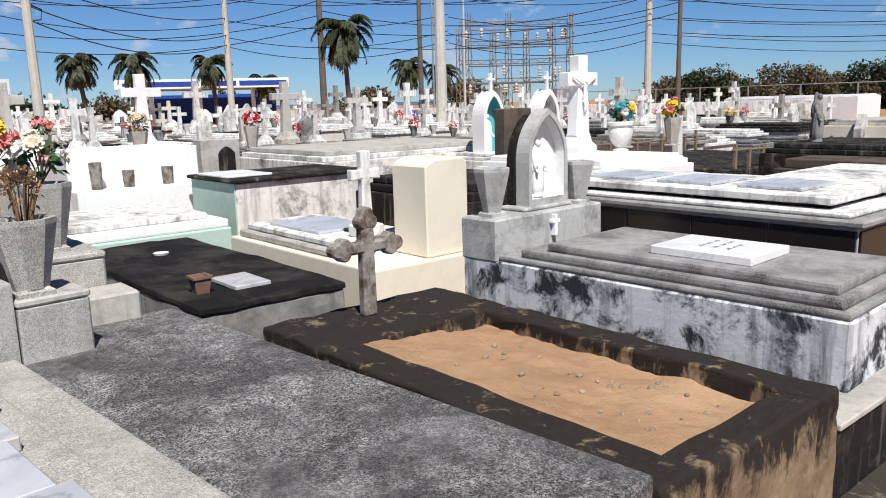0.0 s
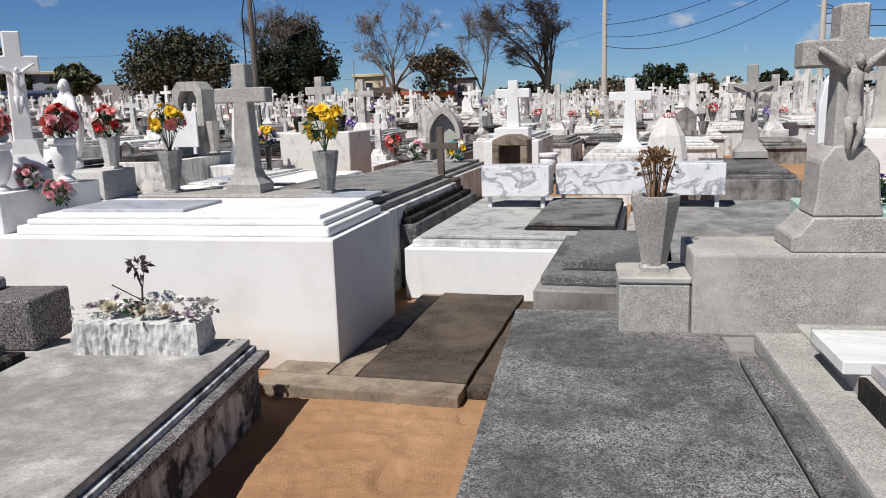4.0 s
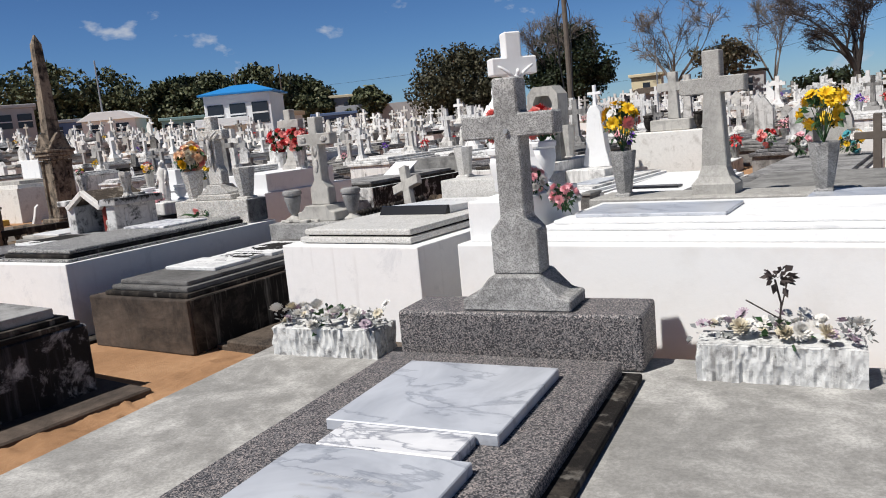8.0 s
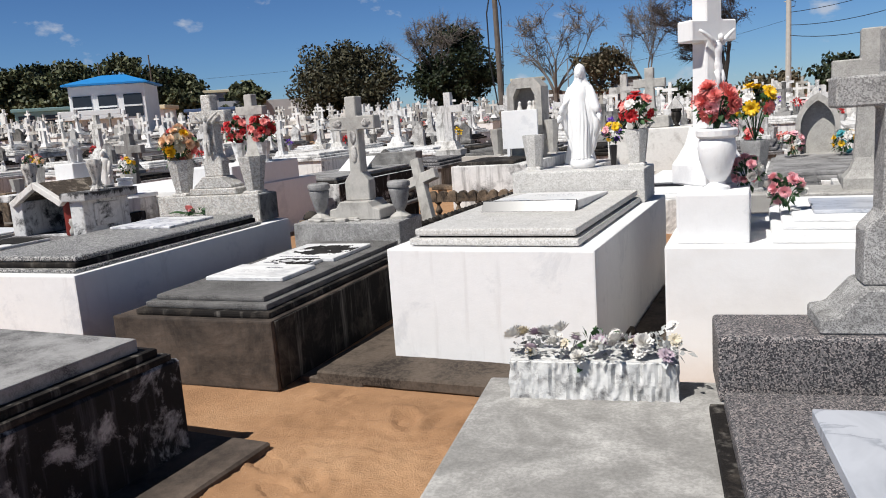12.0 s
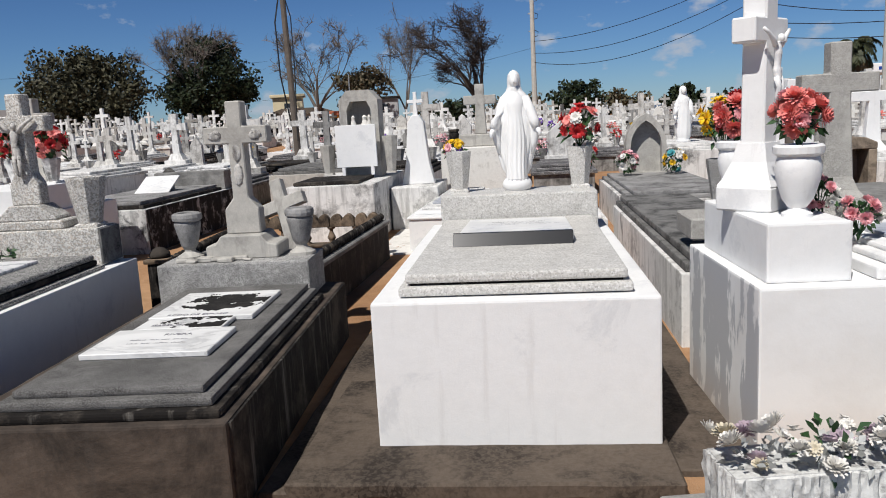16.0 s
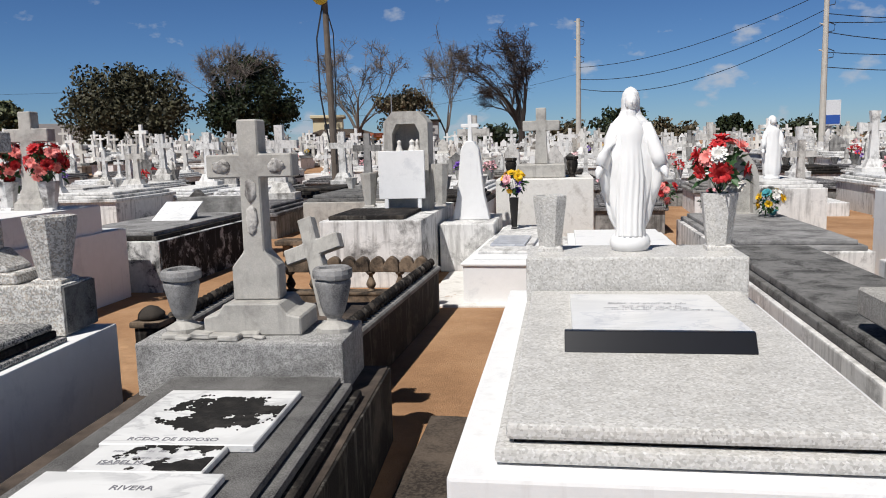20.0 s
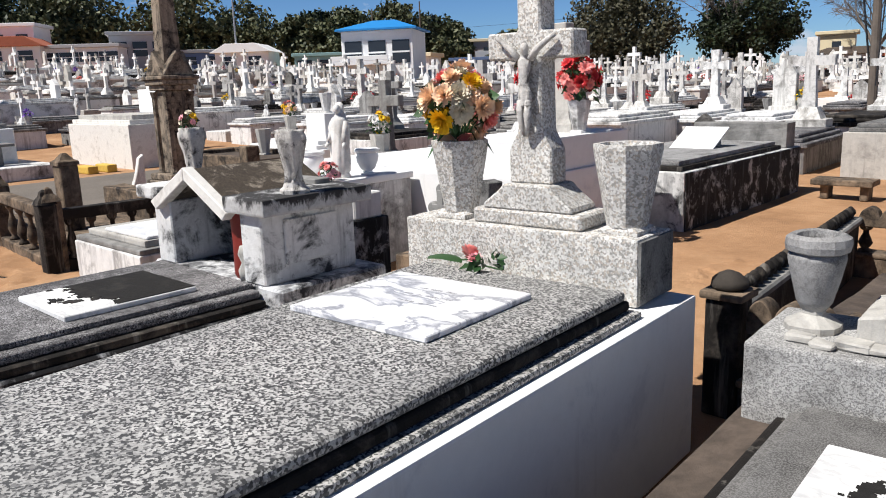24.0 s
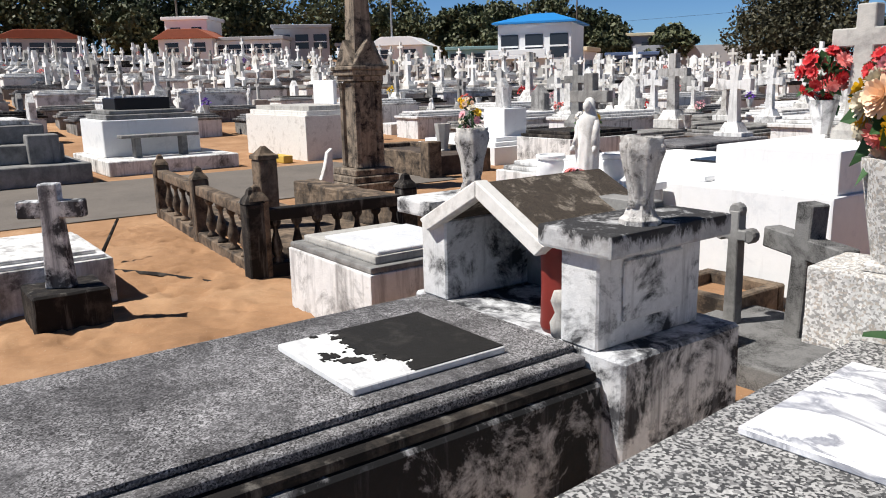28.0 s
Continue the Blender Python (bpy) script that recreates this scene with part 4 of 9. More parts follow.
    va = square_vase(-0.165, 2.60, .84, .10, .19, .31, light_terrazzo, "grey terrazzo tapered vase on a post")
    vb = square_vase(1.207, 2.515, .865, .12, .215, .292, light_terrazzo, "grey terrazzo tapered vase on a post")
    st = thing("head_block", "long terrazzo head block with blackened broken side", "block", (1.43, 3.5, 0))
    part("block", box(1.235, 1.625, 3.10, 3.93, -.02, .875, .01), light_terrazzo, st)
    part("cap", box(1.23, 1.63, 3.095, 3.55, .875, .905, .008), light_terrazzo, st)
    part("cap", rough_up(box(1.23, 1.63, 3.60, 3.93, .875, .90, .008, 2), .006, 14), light_terrazzo, st)
    # west side darkened: the shade seen on it is put into a black skin
    part("mould_face", rough_up(box(1.222, 1.235, 3.14, 3.92, .30, .87, .004, 3), .004, 9), black_concrete, st, "mouldy side with its shade painted in black")
    part("footing", box(1.36, 1.69, 2.86, 3.10, -.02, .745, .01), pale_concrete, st)
    square_vase(1.45, 3.28, .905, .11, .21, .32, light_terrazzo, "pale terrazzo vase holding white flowers")
    square_vase(1.42, 3.83, .90, .11, .20, .32, light_terrazzo, "pale terrazzo vase holding coral flowers")
    dry = []
    for x, y, z, s in ((-0.165, 2.60, 1.14, 3), (1.207, 2.515, 1.15, 5)):
        d = thing("dried_flowers", "bunch of dried brown flowers in a terrazzo vase", "flowers", (x, y, z))
        part("dry_flower", leaf_tuft((x, y, z + .11), .085, 300, .02, s, 1.2), dry_leaf, d)["kind"] = "stuff"
        b = bmesh.new()
        r = random.Random(s)
        for k in range(26):
            a, w = r.uniform(0, 6.28), r.uniform(.02, .085)
            tube(b, [(x + .25 * w * math.cos(a), y + .25 * w * math.sin(a), z - .06), (x + .6 * w * math.cos(a), y + .6 * w * math.sin(a), z + .06), (x + w * math.cos(a), y + w * math.sin(a), z + r.uniform(.12, .2))], [.004, .003, .002], 4)
        part("dry_stalk", b, dry_leaf, d)["kind"] = "stuff"
        dry.append(d)
    swing([t, c, va, vb] + dry, .5, 2.4, 5)
    bouquet((1.34, 3.88, 1.22), .15, ["coral", "coral", "yellow", "coral", "white"], 15, "coral and yellow artificial flowers with dark leaves", 11)
    bouquet((1.44, 3.30, 1.22), .11, ["white", "ivory", "white", "pink"], 10, "white artificial flowers in a terrazzo vase", 12)


crucifix_grave()


# ---- the open grave filled with sand ----
def sand_grave():
    t = thing("kerbed_grave", "open grave with blackened chipped cement kerbs filled with sand", "grave", (2.6, 1.5, 0))
    zt = 0.545
    part("kerb", box(2.13, 2.31, .42, 2.02, 0.0, zt, .02, 4, .014), drip_kerb, t)
    part("kerb", box(2.13, 3.19, 2.02, 2.57, 0.0, zt - .003, .02, 4, .014), drip_kerb, t)
    part("kerb", box(3.03, 3.19, .42, 2.02, 0.0, zt - .002, .02, 4, .014), drip_kerb, t)
    part("kerb", box(2.31, 3.03, .42, .56, 0.0, zt - .004, .02, 4, .014), drip_kerb, t)
    b = bmesh.new()
    n = 60
    def level(x, y):
        rise = .030 - .085 * min(1, max(0, (x - 2.33) / .62)) ** .8
        edge = min((x - 2.27) / .05, (y - .50) / .07, (2.06 - y) / .05, 1)
        return zt - .018 + rise * (.35 if rise > 0 else 1) + .014 * min(0, edge - 1) + .016 * noise.noise(Vector((x * 5, y * 5, 4))) + .010 * noise.noise(Vector((x * 17, y * 17, 9))) + .004 * noise.noise(Vector((x * 45, y * 45, 2)))
    g = [[b.verts.new((2.26 + .785 * i / n, .50 + 1.57 * j / n, level(2.26 + .785 * i / n, .50 + 1.57 * j / n))) for i in range(n + 1)] for j in range(n + 1)]
    for j in range(n):
        for i in range(n):
            b.faces.new((g[j][i], g[j][i + 1], g[j + 1][i + 1], g[j + 1][i]))
    part("sand_fill", b, grave_sand, t, "loose pale orange sand", True)
    c = thing("grave_cross", "small rust-stained cast cross with trefoil ends on kerb", "cross", (2.585, 2.36, zt))
    part("cross", rough_up(prism(cross_outline(2.585, zt - .003, .98, .88, .13, .055, .075, .07), 2.33, 2.39, .01), .003, 14), rust, c)
    for px, pz in ((2.585, 1.01), (2.44, .88), (2.73, .88)):
        lobes = []
        for k in range(25):
            a = math.pi / 2 + 2 * math.pi * k / 25
            q = .034 + .026 * abs(math.cos(1.5 * (a - math.pi / 2 - (0 if pz > .95 else (math.pi / 2 if px < 2.5 else -math.pi / 2))))) ** .7
            lobes.append((px + q * math.cos(a), pz + q * math.sin(a)))
        part("trefoil_end", rough_up(prism(lobes, 2.328, 2.392, .008), .003, 14), rust, c)
    for i in range(34):
        x, y = RNG.uniform(2.4, 2.98), RNG.uniform(.62, 1.7)
        q = RNG.uniform(.006, .014)
        solo("pebble", rough_up(ball((x, y, level(x, y) + q * .3), q * 1.3, q, q * .75, 6, 4), .004, 60), pebble_stone, "small pale stone lying in grave sand", "stone", (x, y, level(x, y)), "stones in the sand grave")


sand_grave()


# ---- the tomb with a gothic arched headstone ----
def arch_outline(cx, z0, zs, zt, half, n=7):
    """Pointed arch: straight to zs, then two arcs to the tip."""
    pts = [(cx - half, z0), (cx + half, z0)]
    for i in range(n + 1):
        a = i / n
        pts.append((cx + half * math.cos(a * math.pi / 2) ** 0.75, zs + (zt - zs) * a ** 0.85))
    for i in range(n - 1, -1, -1):
        a = i / n
        pts.append((cx - half * math.cos(a * math.pi / 2) ** 0.75, zs + (zt - zs) * a ** 0.85))
    return pts


def niche_headstone(x, y, z, w, h, frame_mat, inner_mat, label, depth=.16, fig=True, arch=0.55, fig_mat=None, recess=.7, rim=.12):
    """A pointed niche: a ring of masonry round a recess with a small carved figure."""
    t = thing("niche_headstone", label, "headstone", (x, y, z))
    half = w / 2
    o = arch_outline(x, z, z + h * arch, z + h, half)
    i = arch_outline(x, z + .04, z + h * arch, z + h - w * rim * 1.5, half - w * rim)
    b = bmesh.new()
    fo, fi = [b.verts.new((px, y, pz)) for px, pz in o], [b.verts.new((px, y, pz)) for px, pz in i]
    ko, ki = [b.verts.new((px, y + depth, pz)) for px, pz in o], [b.verts.new((px, y + .012, pz)) for px, pz in i]
    n = len(o)
    for k in range(n):
        j = (k + 1) % n
        b.faces.new((fo[k], fo[j], fi[j], fi[k]))
        b.faces.new((fo[j], fo[k], ko[k], ko[j]))
        b.faces.new((fi[k], fi[j], ki[j], ki[k]))
    b.faces.new(ko[::-1])
    part("arch", b, frame_mat, t)
    b = bmesh.new()
    fi, ki = [b.verts.new((px, y + .012, pz)) for px, pz in i], [b.verts.new((px, y + depth * recess, pz)) for px, pz in i]
    for k in range(n):
        b.faces.new((fi[k], fi[(k + 1) % n], ki[(k + 1) % n], ki[k]))
    part("reveal", b, inner_mat, t)
    b = bmesh.new()
    b.faces.new([b.verts.new((px, y + depth * (recess - .02), pz)) for px, pz in i])
    part("niche_back", b, inner_mat, t)
    if fig:
        part("figure", robed_figure(x - w * .14, y + depth * recess * .6, z + .045, h * .62, 0, .5), fig_mat or inner_mat, t, smooth=True)
    return t


def gothic_tomb():
    t = thing("stepped_tomb", "bluish whitewashed tomb mottled with black mould and stepped grey top", "tomb", (4.0, 1.5, 0))
    part("body", box(3.42, 4.38, .52, 2.60, 0, .68, .01), blue_white, t)
    part("step", box(3.425, 4.37, .525, 2.33, .68, .71, .012, 2), slab_cement, t)
    part("step", box(3.46, 4.32, .56, 2.20, .71, .755, .014, 2), slab_cement, t)
    part("top_slab", box(3.50, 4.20, .60, 2.05, .755, .80, .014, 2), slab_cement, t)
    p = part("plaque", box(3.60, 3.99, 1.0, 1.50, .80, .84, .004), white_marble, t, "white marble plaque with faint letters")
    letters(3.7, 3.92, 1.3, .84, 0, .03, gilt_ink, p, 3, .07, 4)
    part("head_block", box(3.415, 4.385, 2.335, 2.61, .668, .905, .01, 1, .003), pale_cement, t)
    part("plinth", box(3.73, 4.17, 2.40, 2.60, .905, .93, .008), pale_cement, t)
    b = prism(cross_outline(3.90, .76, .885, .845, .035, .022, .03, .024), 2.305, 2.337, .003)
    part("small_cross", b, white, t, "small white painted cross")
    swing([t], 3.42, 2.6, 2.5)
    pf = thing("tomb_platform", "pale cement platform with blackened broken front", "step", (3.9, .5, 0))
    part("front", rough_up(box(3.205, 4.6, .43, .60, 0, .375, .012, 4), .006, 11), black_concrete, pf, "blackened mouldy front")
    part("cap", rough_up(box(3.20, 4.62, .41, .60, .375, .40, .008, 3), .004, 12), pale_concrete, pf)
    part("footing", rough_up(box(3.26, 4.6, .28, .43, 0, .10, .012, 4), .008, 11), curb_concrete, pf)
    hs = niche_headstone(3.97, 2.42, .93, .36, .56, pale_cement, white, "gothic arched grey headstone with white niche and small figure", .10, True, .45, None, .85, .065)
    part("backing", rough_up(prism(arch_outline(3.95, .93, 1.15, 1.46, .165), 2.525, 2.60, .01), .006, 14), black_concrete, hs, "blackened rough back")
    swing([hs], 3.42, 2.6, 2.5)
    square_vase(3.53, 2.47, .905, .10, .20, .27, pale_cement, "grey cement tapered vase on tomb")
    square_vase(4.27, 2.47, .905, .10, .19, .26, pale_cement, "grey cement tapered vase on tomb")


gothic_tomb()


def tile_tomb():
    t = thing("tiled_tomb", "dark glazed tile tomb with layered white marble top", "tomb", (5.1, 2.0, 0))
    part("body", box(4.965, 6.15, 1.07, 3.6, 0, .80, .004), grout, t)
    for row in range(2):
        for k in range(5):
            y0 = 1.075 + k * .505
            part("tile", box(4.95, 4.965, y0 + .004, min(3.6, y0 + .499), .02 + row * .39, .40 + row * .38, .003), dark_tile, t)
    for k in range(3):
        x0 = 4.97 + k * .39
        part("tile", box(x0, x0 + .383, 1.055, 1.07, .02, .78, .003), dark_tile, t)
    part("cornice", box(4.93, 6.2, 1.03, 3.65, .80, .84, .01), slab_cement, t)
    part("step", box(4.98, 6.1, 1.12, 3.55, .84, .875, .012), white_worn, t)
    part("top_slab", box(5.04, 6.0, 1.25, 3.45, .90, .95, .01, 1, .004), white_worn, t)
    part("joint", box(5.10, 5.94, 1.3, 3.4, .875, .90, 0), black_concrete, t)
    for y0 in (1.5, 2.1, 2.7):
        part("plaque", box(5.2, 5.7, y0, y0 + .42, .95, .972, .004), grey_marble, t)


tile_tomb()


# ---- graves just behind the crucifix ----
def black_grave():
    t = thing("slab_grave", "low grave under a black lichened slab with crumbling edge", "grave", (2.8, 4.8, 0))
    part("base", box(2.06, 2.94, 3.11, 5.40, 0, .49, .012, 1, .006), concrete, t)
    part("slab", rough_up(box(2.05, 2.95, 3.1, 5.42, .49, .53, .012, 5, .008), .008, 4), black_slab, t)
    part("plaque", box(2.38, 2.60, 3.36, 3.70, .53, .555, .004), stained_marble, t)
    part("saucer", lathe([(.05, .53), (.055, .545), (.04, .545)], 14, (2.5, 4.8, 0)), white, t, "small white disc")
    p = thing("planter_box", "small old reddish wooden planter on a black slab", "planter", (2.22, 3.47, .53))
    part("box", lathe([(.05, 0), (.07, .085), (.08, .085), (.08, .10), (.058, .10), (.045, .05)], 4, (2.22, 3.47, .53), 0, .75), wood_box, p)


black_grave()


def cream_grave():
    t = thing("cream_tomb", "cream painted low tomb with block and marble slab", "tomb", (3.6, 4.2, 0))
    part("body", box(3.15, 4.05, 3.12, 5.05, 0, .55, .012, 2), cream, t)
    part("step", box(3.2, 3.98, 3.62, 5.0, .55, .605, .012, 1, .006), pale_concrete, t)
    part("slab", box(3.25, 3.9, 3.68, 4.95, .605, .655, .012, 1, .004), white_worn, t)
    part("plaque", box(3.32, 3.8, 4.0, 4.7, .655, .675, .004), grey_marble, t)
    b = prism([(3.62, .55), (3.98, .55), (3.98, 1.14), (3.95, 1.19), (3.70, 1.19), (3.62, 1.15)], 3.16, 3.52, .012)
    part("block", b, cream, t, "tall cream block")
    c = thing("grave_cross", "small ornate whitewashed cross on a cream tomb", "cross", (3.52, 3.7, .66))
    part("cross", rough_up(prism(cross_outline(3.52, .655, 1.24, 1.08, .12, .06, .10, .065, .008), 3.67, 3.73, .008), .004, 20), white_worn, c)
    part("foot", box(3.42, 3.62, 3.62, 3.78, .655, .74, .012), white_worn, c)


cream_grave()


def mint_graves():
    t = thing("box_tomb", "box tomb with mint green end and white mottled side", "tomb", (4.9, 7.4, 0))
    part("body", box(4.10, 5.75, 6.9, 8.0, 0, .77, .012), white_worn, t)
    part("end_panel", box(4.085, 4.1, 6.9, 8.0, 0, .765, .004), mint, t, "mint green painted end")
    part("top_slab", box(4.05, 5.8, 6.85, 8.05, .77, .81, .012), black_concrete, t)
    part("marble_top", box(4.1, 4.65, 7.1, 7.85, .81, .835, .006), white_marble, t)
    g = thing("low_tomb", "low tomb with mint green sides and white top", "tomb", (2.9, 7.2, 0))
    part("body", box(1.4, 3.75, 6.3, 7.9, 0, .42, .012), mint, g)
    part("top", box(1.4, 3.74, 6.34, 7.88, .42, .50, .02, 2), white, g)
    part("slab", box(2.2, 3.6, 6.5, 7.75, .50, .56, .012), white_worn, g)
    s = thing("stele", "white blade-shaped stele on square plinth and mint green base", "stele", (1.2, 5.65, 0))
    part("base", box(.90, 1.515, 5.32, 6.1, 0, .70, .012), mint, s, "mint green painted base")
    part("plinth", box(.945, 1.335, 5.38, 5.75, .70, .96, .012), white, s)
    part("stone", prism([(.98, .96), (1.25, .96), (1.235, 1.30), (1.19, 1.58), (1.10, 1.62), (1.06, 1.685), (1.0, 1.60), (.97, 1.45)], 5.52, 5.66, .012), white, s)
    square_vase(1.19, 5.45, .96, .09, .15, .25, mint, "mint green vase by white stele")
    bouquet((1.08, 5.47, 1.14), .04, ["coral", "pink"], 3, "few coral flowers tied to the white stele", 22)
    bouquet((1.40, 5.5, .70), .11, ["purple", "purple", "lilac"], 9, "purple artificial flowers on a low tomb", 21)
    w = thing("white_tomb", "white tomb with three rusty flower holders", "tomb", (4.0, 9.5, 0))
    part("body", box(2.9, 4.4, 8.5, 9.6, 0, 1.12, .012), white, w)
    part("ledge", box(2.9, 4.4, 8.2, 8.5, 0, .70, .012), white, w)
    for x, h in ((3.15, .30), (3.5, .19), (3.95, .2)):
        v = solo("flower_holder", rough_up(lathe([(.06, .70), (.07, .70 + h), (.06, .70 + h), (.05, .70 + h * .4)], 10, (x, 8.34, 0)), .004), rust, "rusty metal flower holder on white ledge", "vase", (x, 8.34, .70), "rusty flower holders")


mint_graves()


# ---- the low pale tomb with marble planters and the paved strip ----
def tomb_b():
    t = thing("low_tomb", "low white tomb with streaked front and grey slab", "tomb", (-1.2, 6.2, 0))
    part("body", box(-2.1, -.45, 5.05, 7.8, 0, .42, .012), white, t)
    part("lip", box(-2.05, -.50, 5.11, 7.75, .42, .475, .012, 2), drip_white, t)
    part("slab", box(-2.0, -.55, 5.17, 7.7, .475, .51, .01), pale_cement, t)
    part("dark_step", box(-1.19, -.46, 5.43, 7.1, .51, .535, .008), black_concrete, t)
    part("dark_slab", box(-1.16, -.47, 5.47, 7.06, .535, .575, .01), dark_slab_cement, t, "dark weathered cement slab")
    t2 = thing("slab_grave", "low grave with grey weathered slab", "grave", (.4, 5.5, 0))
    part("body", box(-.40, 1.3, 4.2, 7.6, 0, .44, .012), pale_cement, t2)
    part("slab", box(-.3, 1.2, 4.35, 7.5, .44, .50, .012), slab_cement, t2)
    for x0, x1, y in ((-1.83, -1.16, 6.9), (-1.12, -.2, 7.1), (-.15, .47, 7.05)):
        p = thing("marble_planter", "white marble planter box on short legs", "planter", ((x0 + x1) / 2, y, .5), "marble planters")
        part("box", box(x0, x1, y - .15, y + .2, .62, .92, .006), veined_marble, p)
        for lx in (x0 + .05, x1 - .09):
            part("leg", box(lx, lx + .04, y - .1, y - .06, .50, .62, .003), white_marble, p)
    v = thing("grave_block", "grey concrete block grave with stepped lid", "grave", (-.45, 4.2, 0))
    part("body", box(-.83, -.05, 3.5, 5.0, 0, .50, .012), concrete, v)
    part("step", box(-.80, -.1, 3.6, 4.95, .50, .56, .014, 2), grey_terrazzo, v)
    part("lid", box(-.70, -.2, 3.75, 4.85, .56, .62, .014, 2), grey_terrazzo, v)


tomb_b()

pavers = thing("paved_strip", "dark brown cracked cement paving between tombs", "paving", (-1.5, 3.6, 0), kind="structure")
apron_cement = weathered("sandy_apron_cement", (0.36, 0.29, 0.22), (0.12, 0.095, 0.075), 0.55, 0.10, 3.5, speckle=(0.24, 0.19, 0.15), speckle_scale=60, speckle_amt=0.4, tint=0.4)
for x0, x1, y0, y1, z1, m in ((-1.76, -1.13, 3.11, 5.0, .078, paver), (-1.12, -.86, 3.05, 4.9, .06, paver), (-2.28, -1.13, 2.90, 3.10, .07, apron_cement), (-1.93, -1.77, 3.11, 4.97, .07, apron_cement), (-2.28, -1.94, 3.11, 3.31, .07, apron_cement)):
    part("paving_slab", rough_up(box(x0, x1, y0, y1, 0.0, z1, .010, 2, .003), .004, 5), m, pavers)


for x0, x1, y0, y1 in ((-6.78, -6.33, 2.9, 5.7), (-5.0, -4.63, 3.1, 5.9)):
    part("paving_slab", box(x0, x1, y0, y1, -.02, .035, .008, 1, .006), paver, pavers)


# ---- the big white double tomb ----
def tomb_a():
    t = thing("double_tomb", "big white painted double tomb with layered lid", "tomb", (-3.2, 3.9, 0))
    part("body", box(-4.63, -1.94, 3.30, 4.46, .0, .80, .012, 2), white_flaked, t)
    part("step", box(-4.12, -1.99, 3.37, 4.38, .80, .86, .016, 3), white, t)
    part("step", box(-4.07, -2.03, 3.41, 4.34, .86, .895, .016, 3), white, t)
    part("lid", box(-4.02, -2.07, 3.45, 4.3, .895, .92, .01, 2), white, t)
    part("plaque", box(-3.92, -3.03, 3.56, 4.05, .92, .94, .004), grey_marble, t, "pale grey marble plaque")
    part("pedestal", box(-4.575, -4.22, 3.38, 4.36, .80, 1.06, .012, 2), white, t)
    swing([t], -1.94, 3.30, 2.3)


tomb_a()


def big_white_cross():
    t = thing("tall_cross", "tall white painted concrete cross on stepped base", "cross", (0, 0, 0))
    part("step", box(-.15, .15, -.14, .14, 0, .12, .010), white, t)
    part("foot", lathe([(.195, .12), (.17, .15), (.125, .23), (.10, .32)], 4, (0, 0, 0), 0, math.pi / 4), white, t)
    part("cross", prism(cross_outline(0, .23, 1.06, .84, .155, .115, .13, .11), -.06, .06, .008), white, t)
    part("corpus", corpus(0, -.075, .50, .34, .12), white, t, smooth=True)
    t.matrix_basis = pose(-4.465, 3.80, 1.06, 0, 0, 46)


big_white_cross()
urn(-4.39, 3.47, 1.06, .105, .32, white, "white painted urn on pedestal", "white urns")
urn(-4.47, 4.17, 1.06, .10, .32, white, "white painted urn on pedestal", "white urns")
bouquet((-4.39, 3.47, 1.36), .10, ["coral", "coral", "coral", "pink"], 16, "coral artificial carnations in a white urn", 31, .15, 1.15, full=True)
bouquet((-4.47, 4.17, 1.36), .11, ["coral", "red", "coral", "pink"], 16, "coral artificial carnations in a white urn", 32, .14, 1.15, full=True)
bouquet((-4.25, 3.60, 1.062), .08, ["pink", "pink", "white"], 14, "pink artificial flowers lying on white tomb", 33, full=True)
bouquet((-4.06, 3.62, .94), .09, ["pink", "pink", "white"], 14, "pink artificial flowers lying on white tomb", 34, full=True)


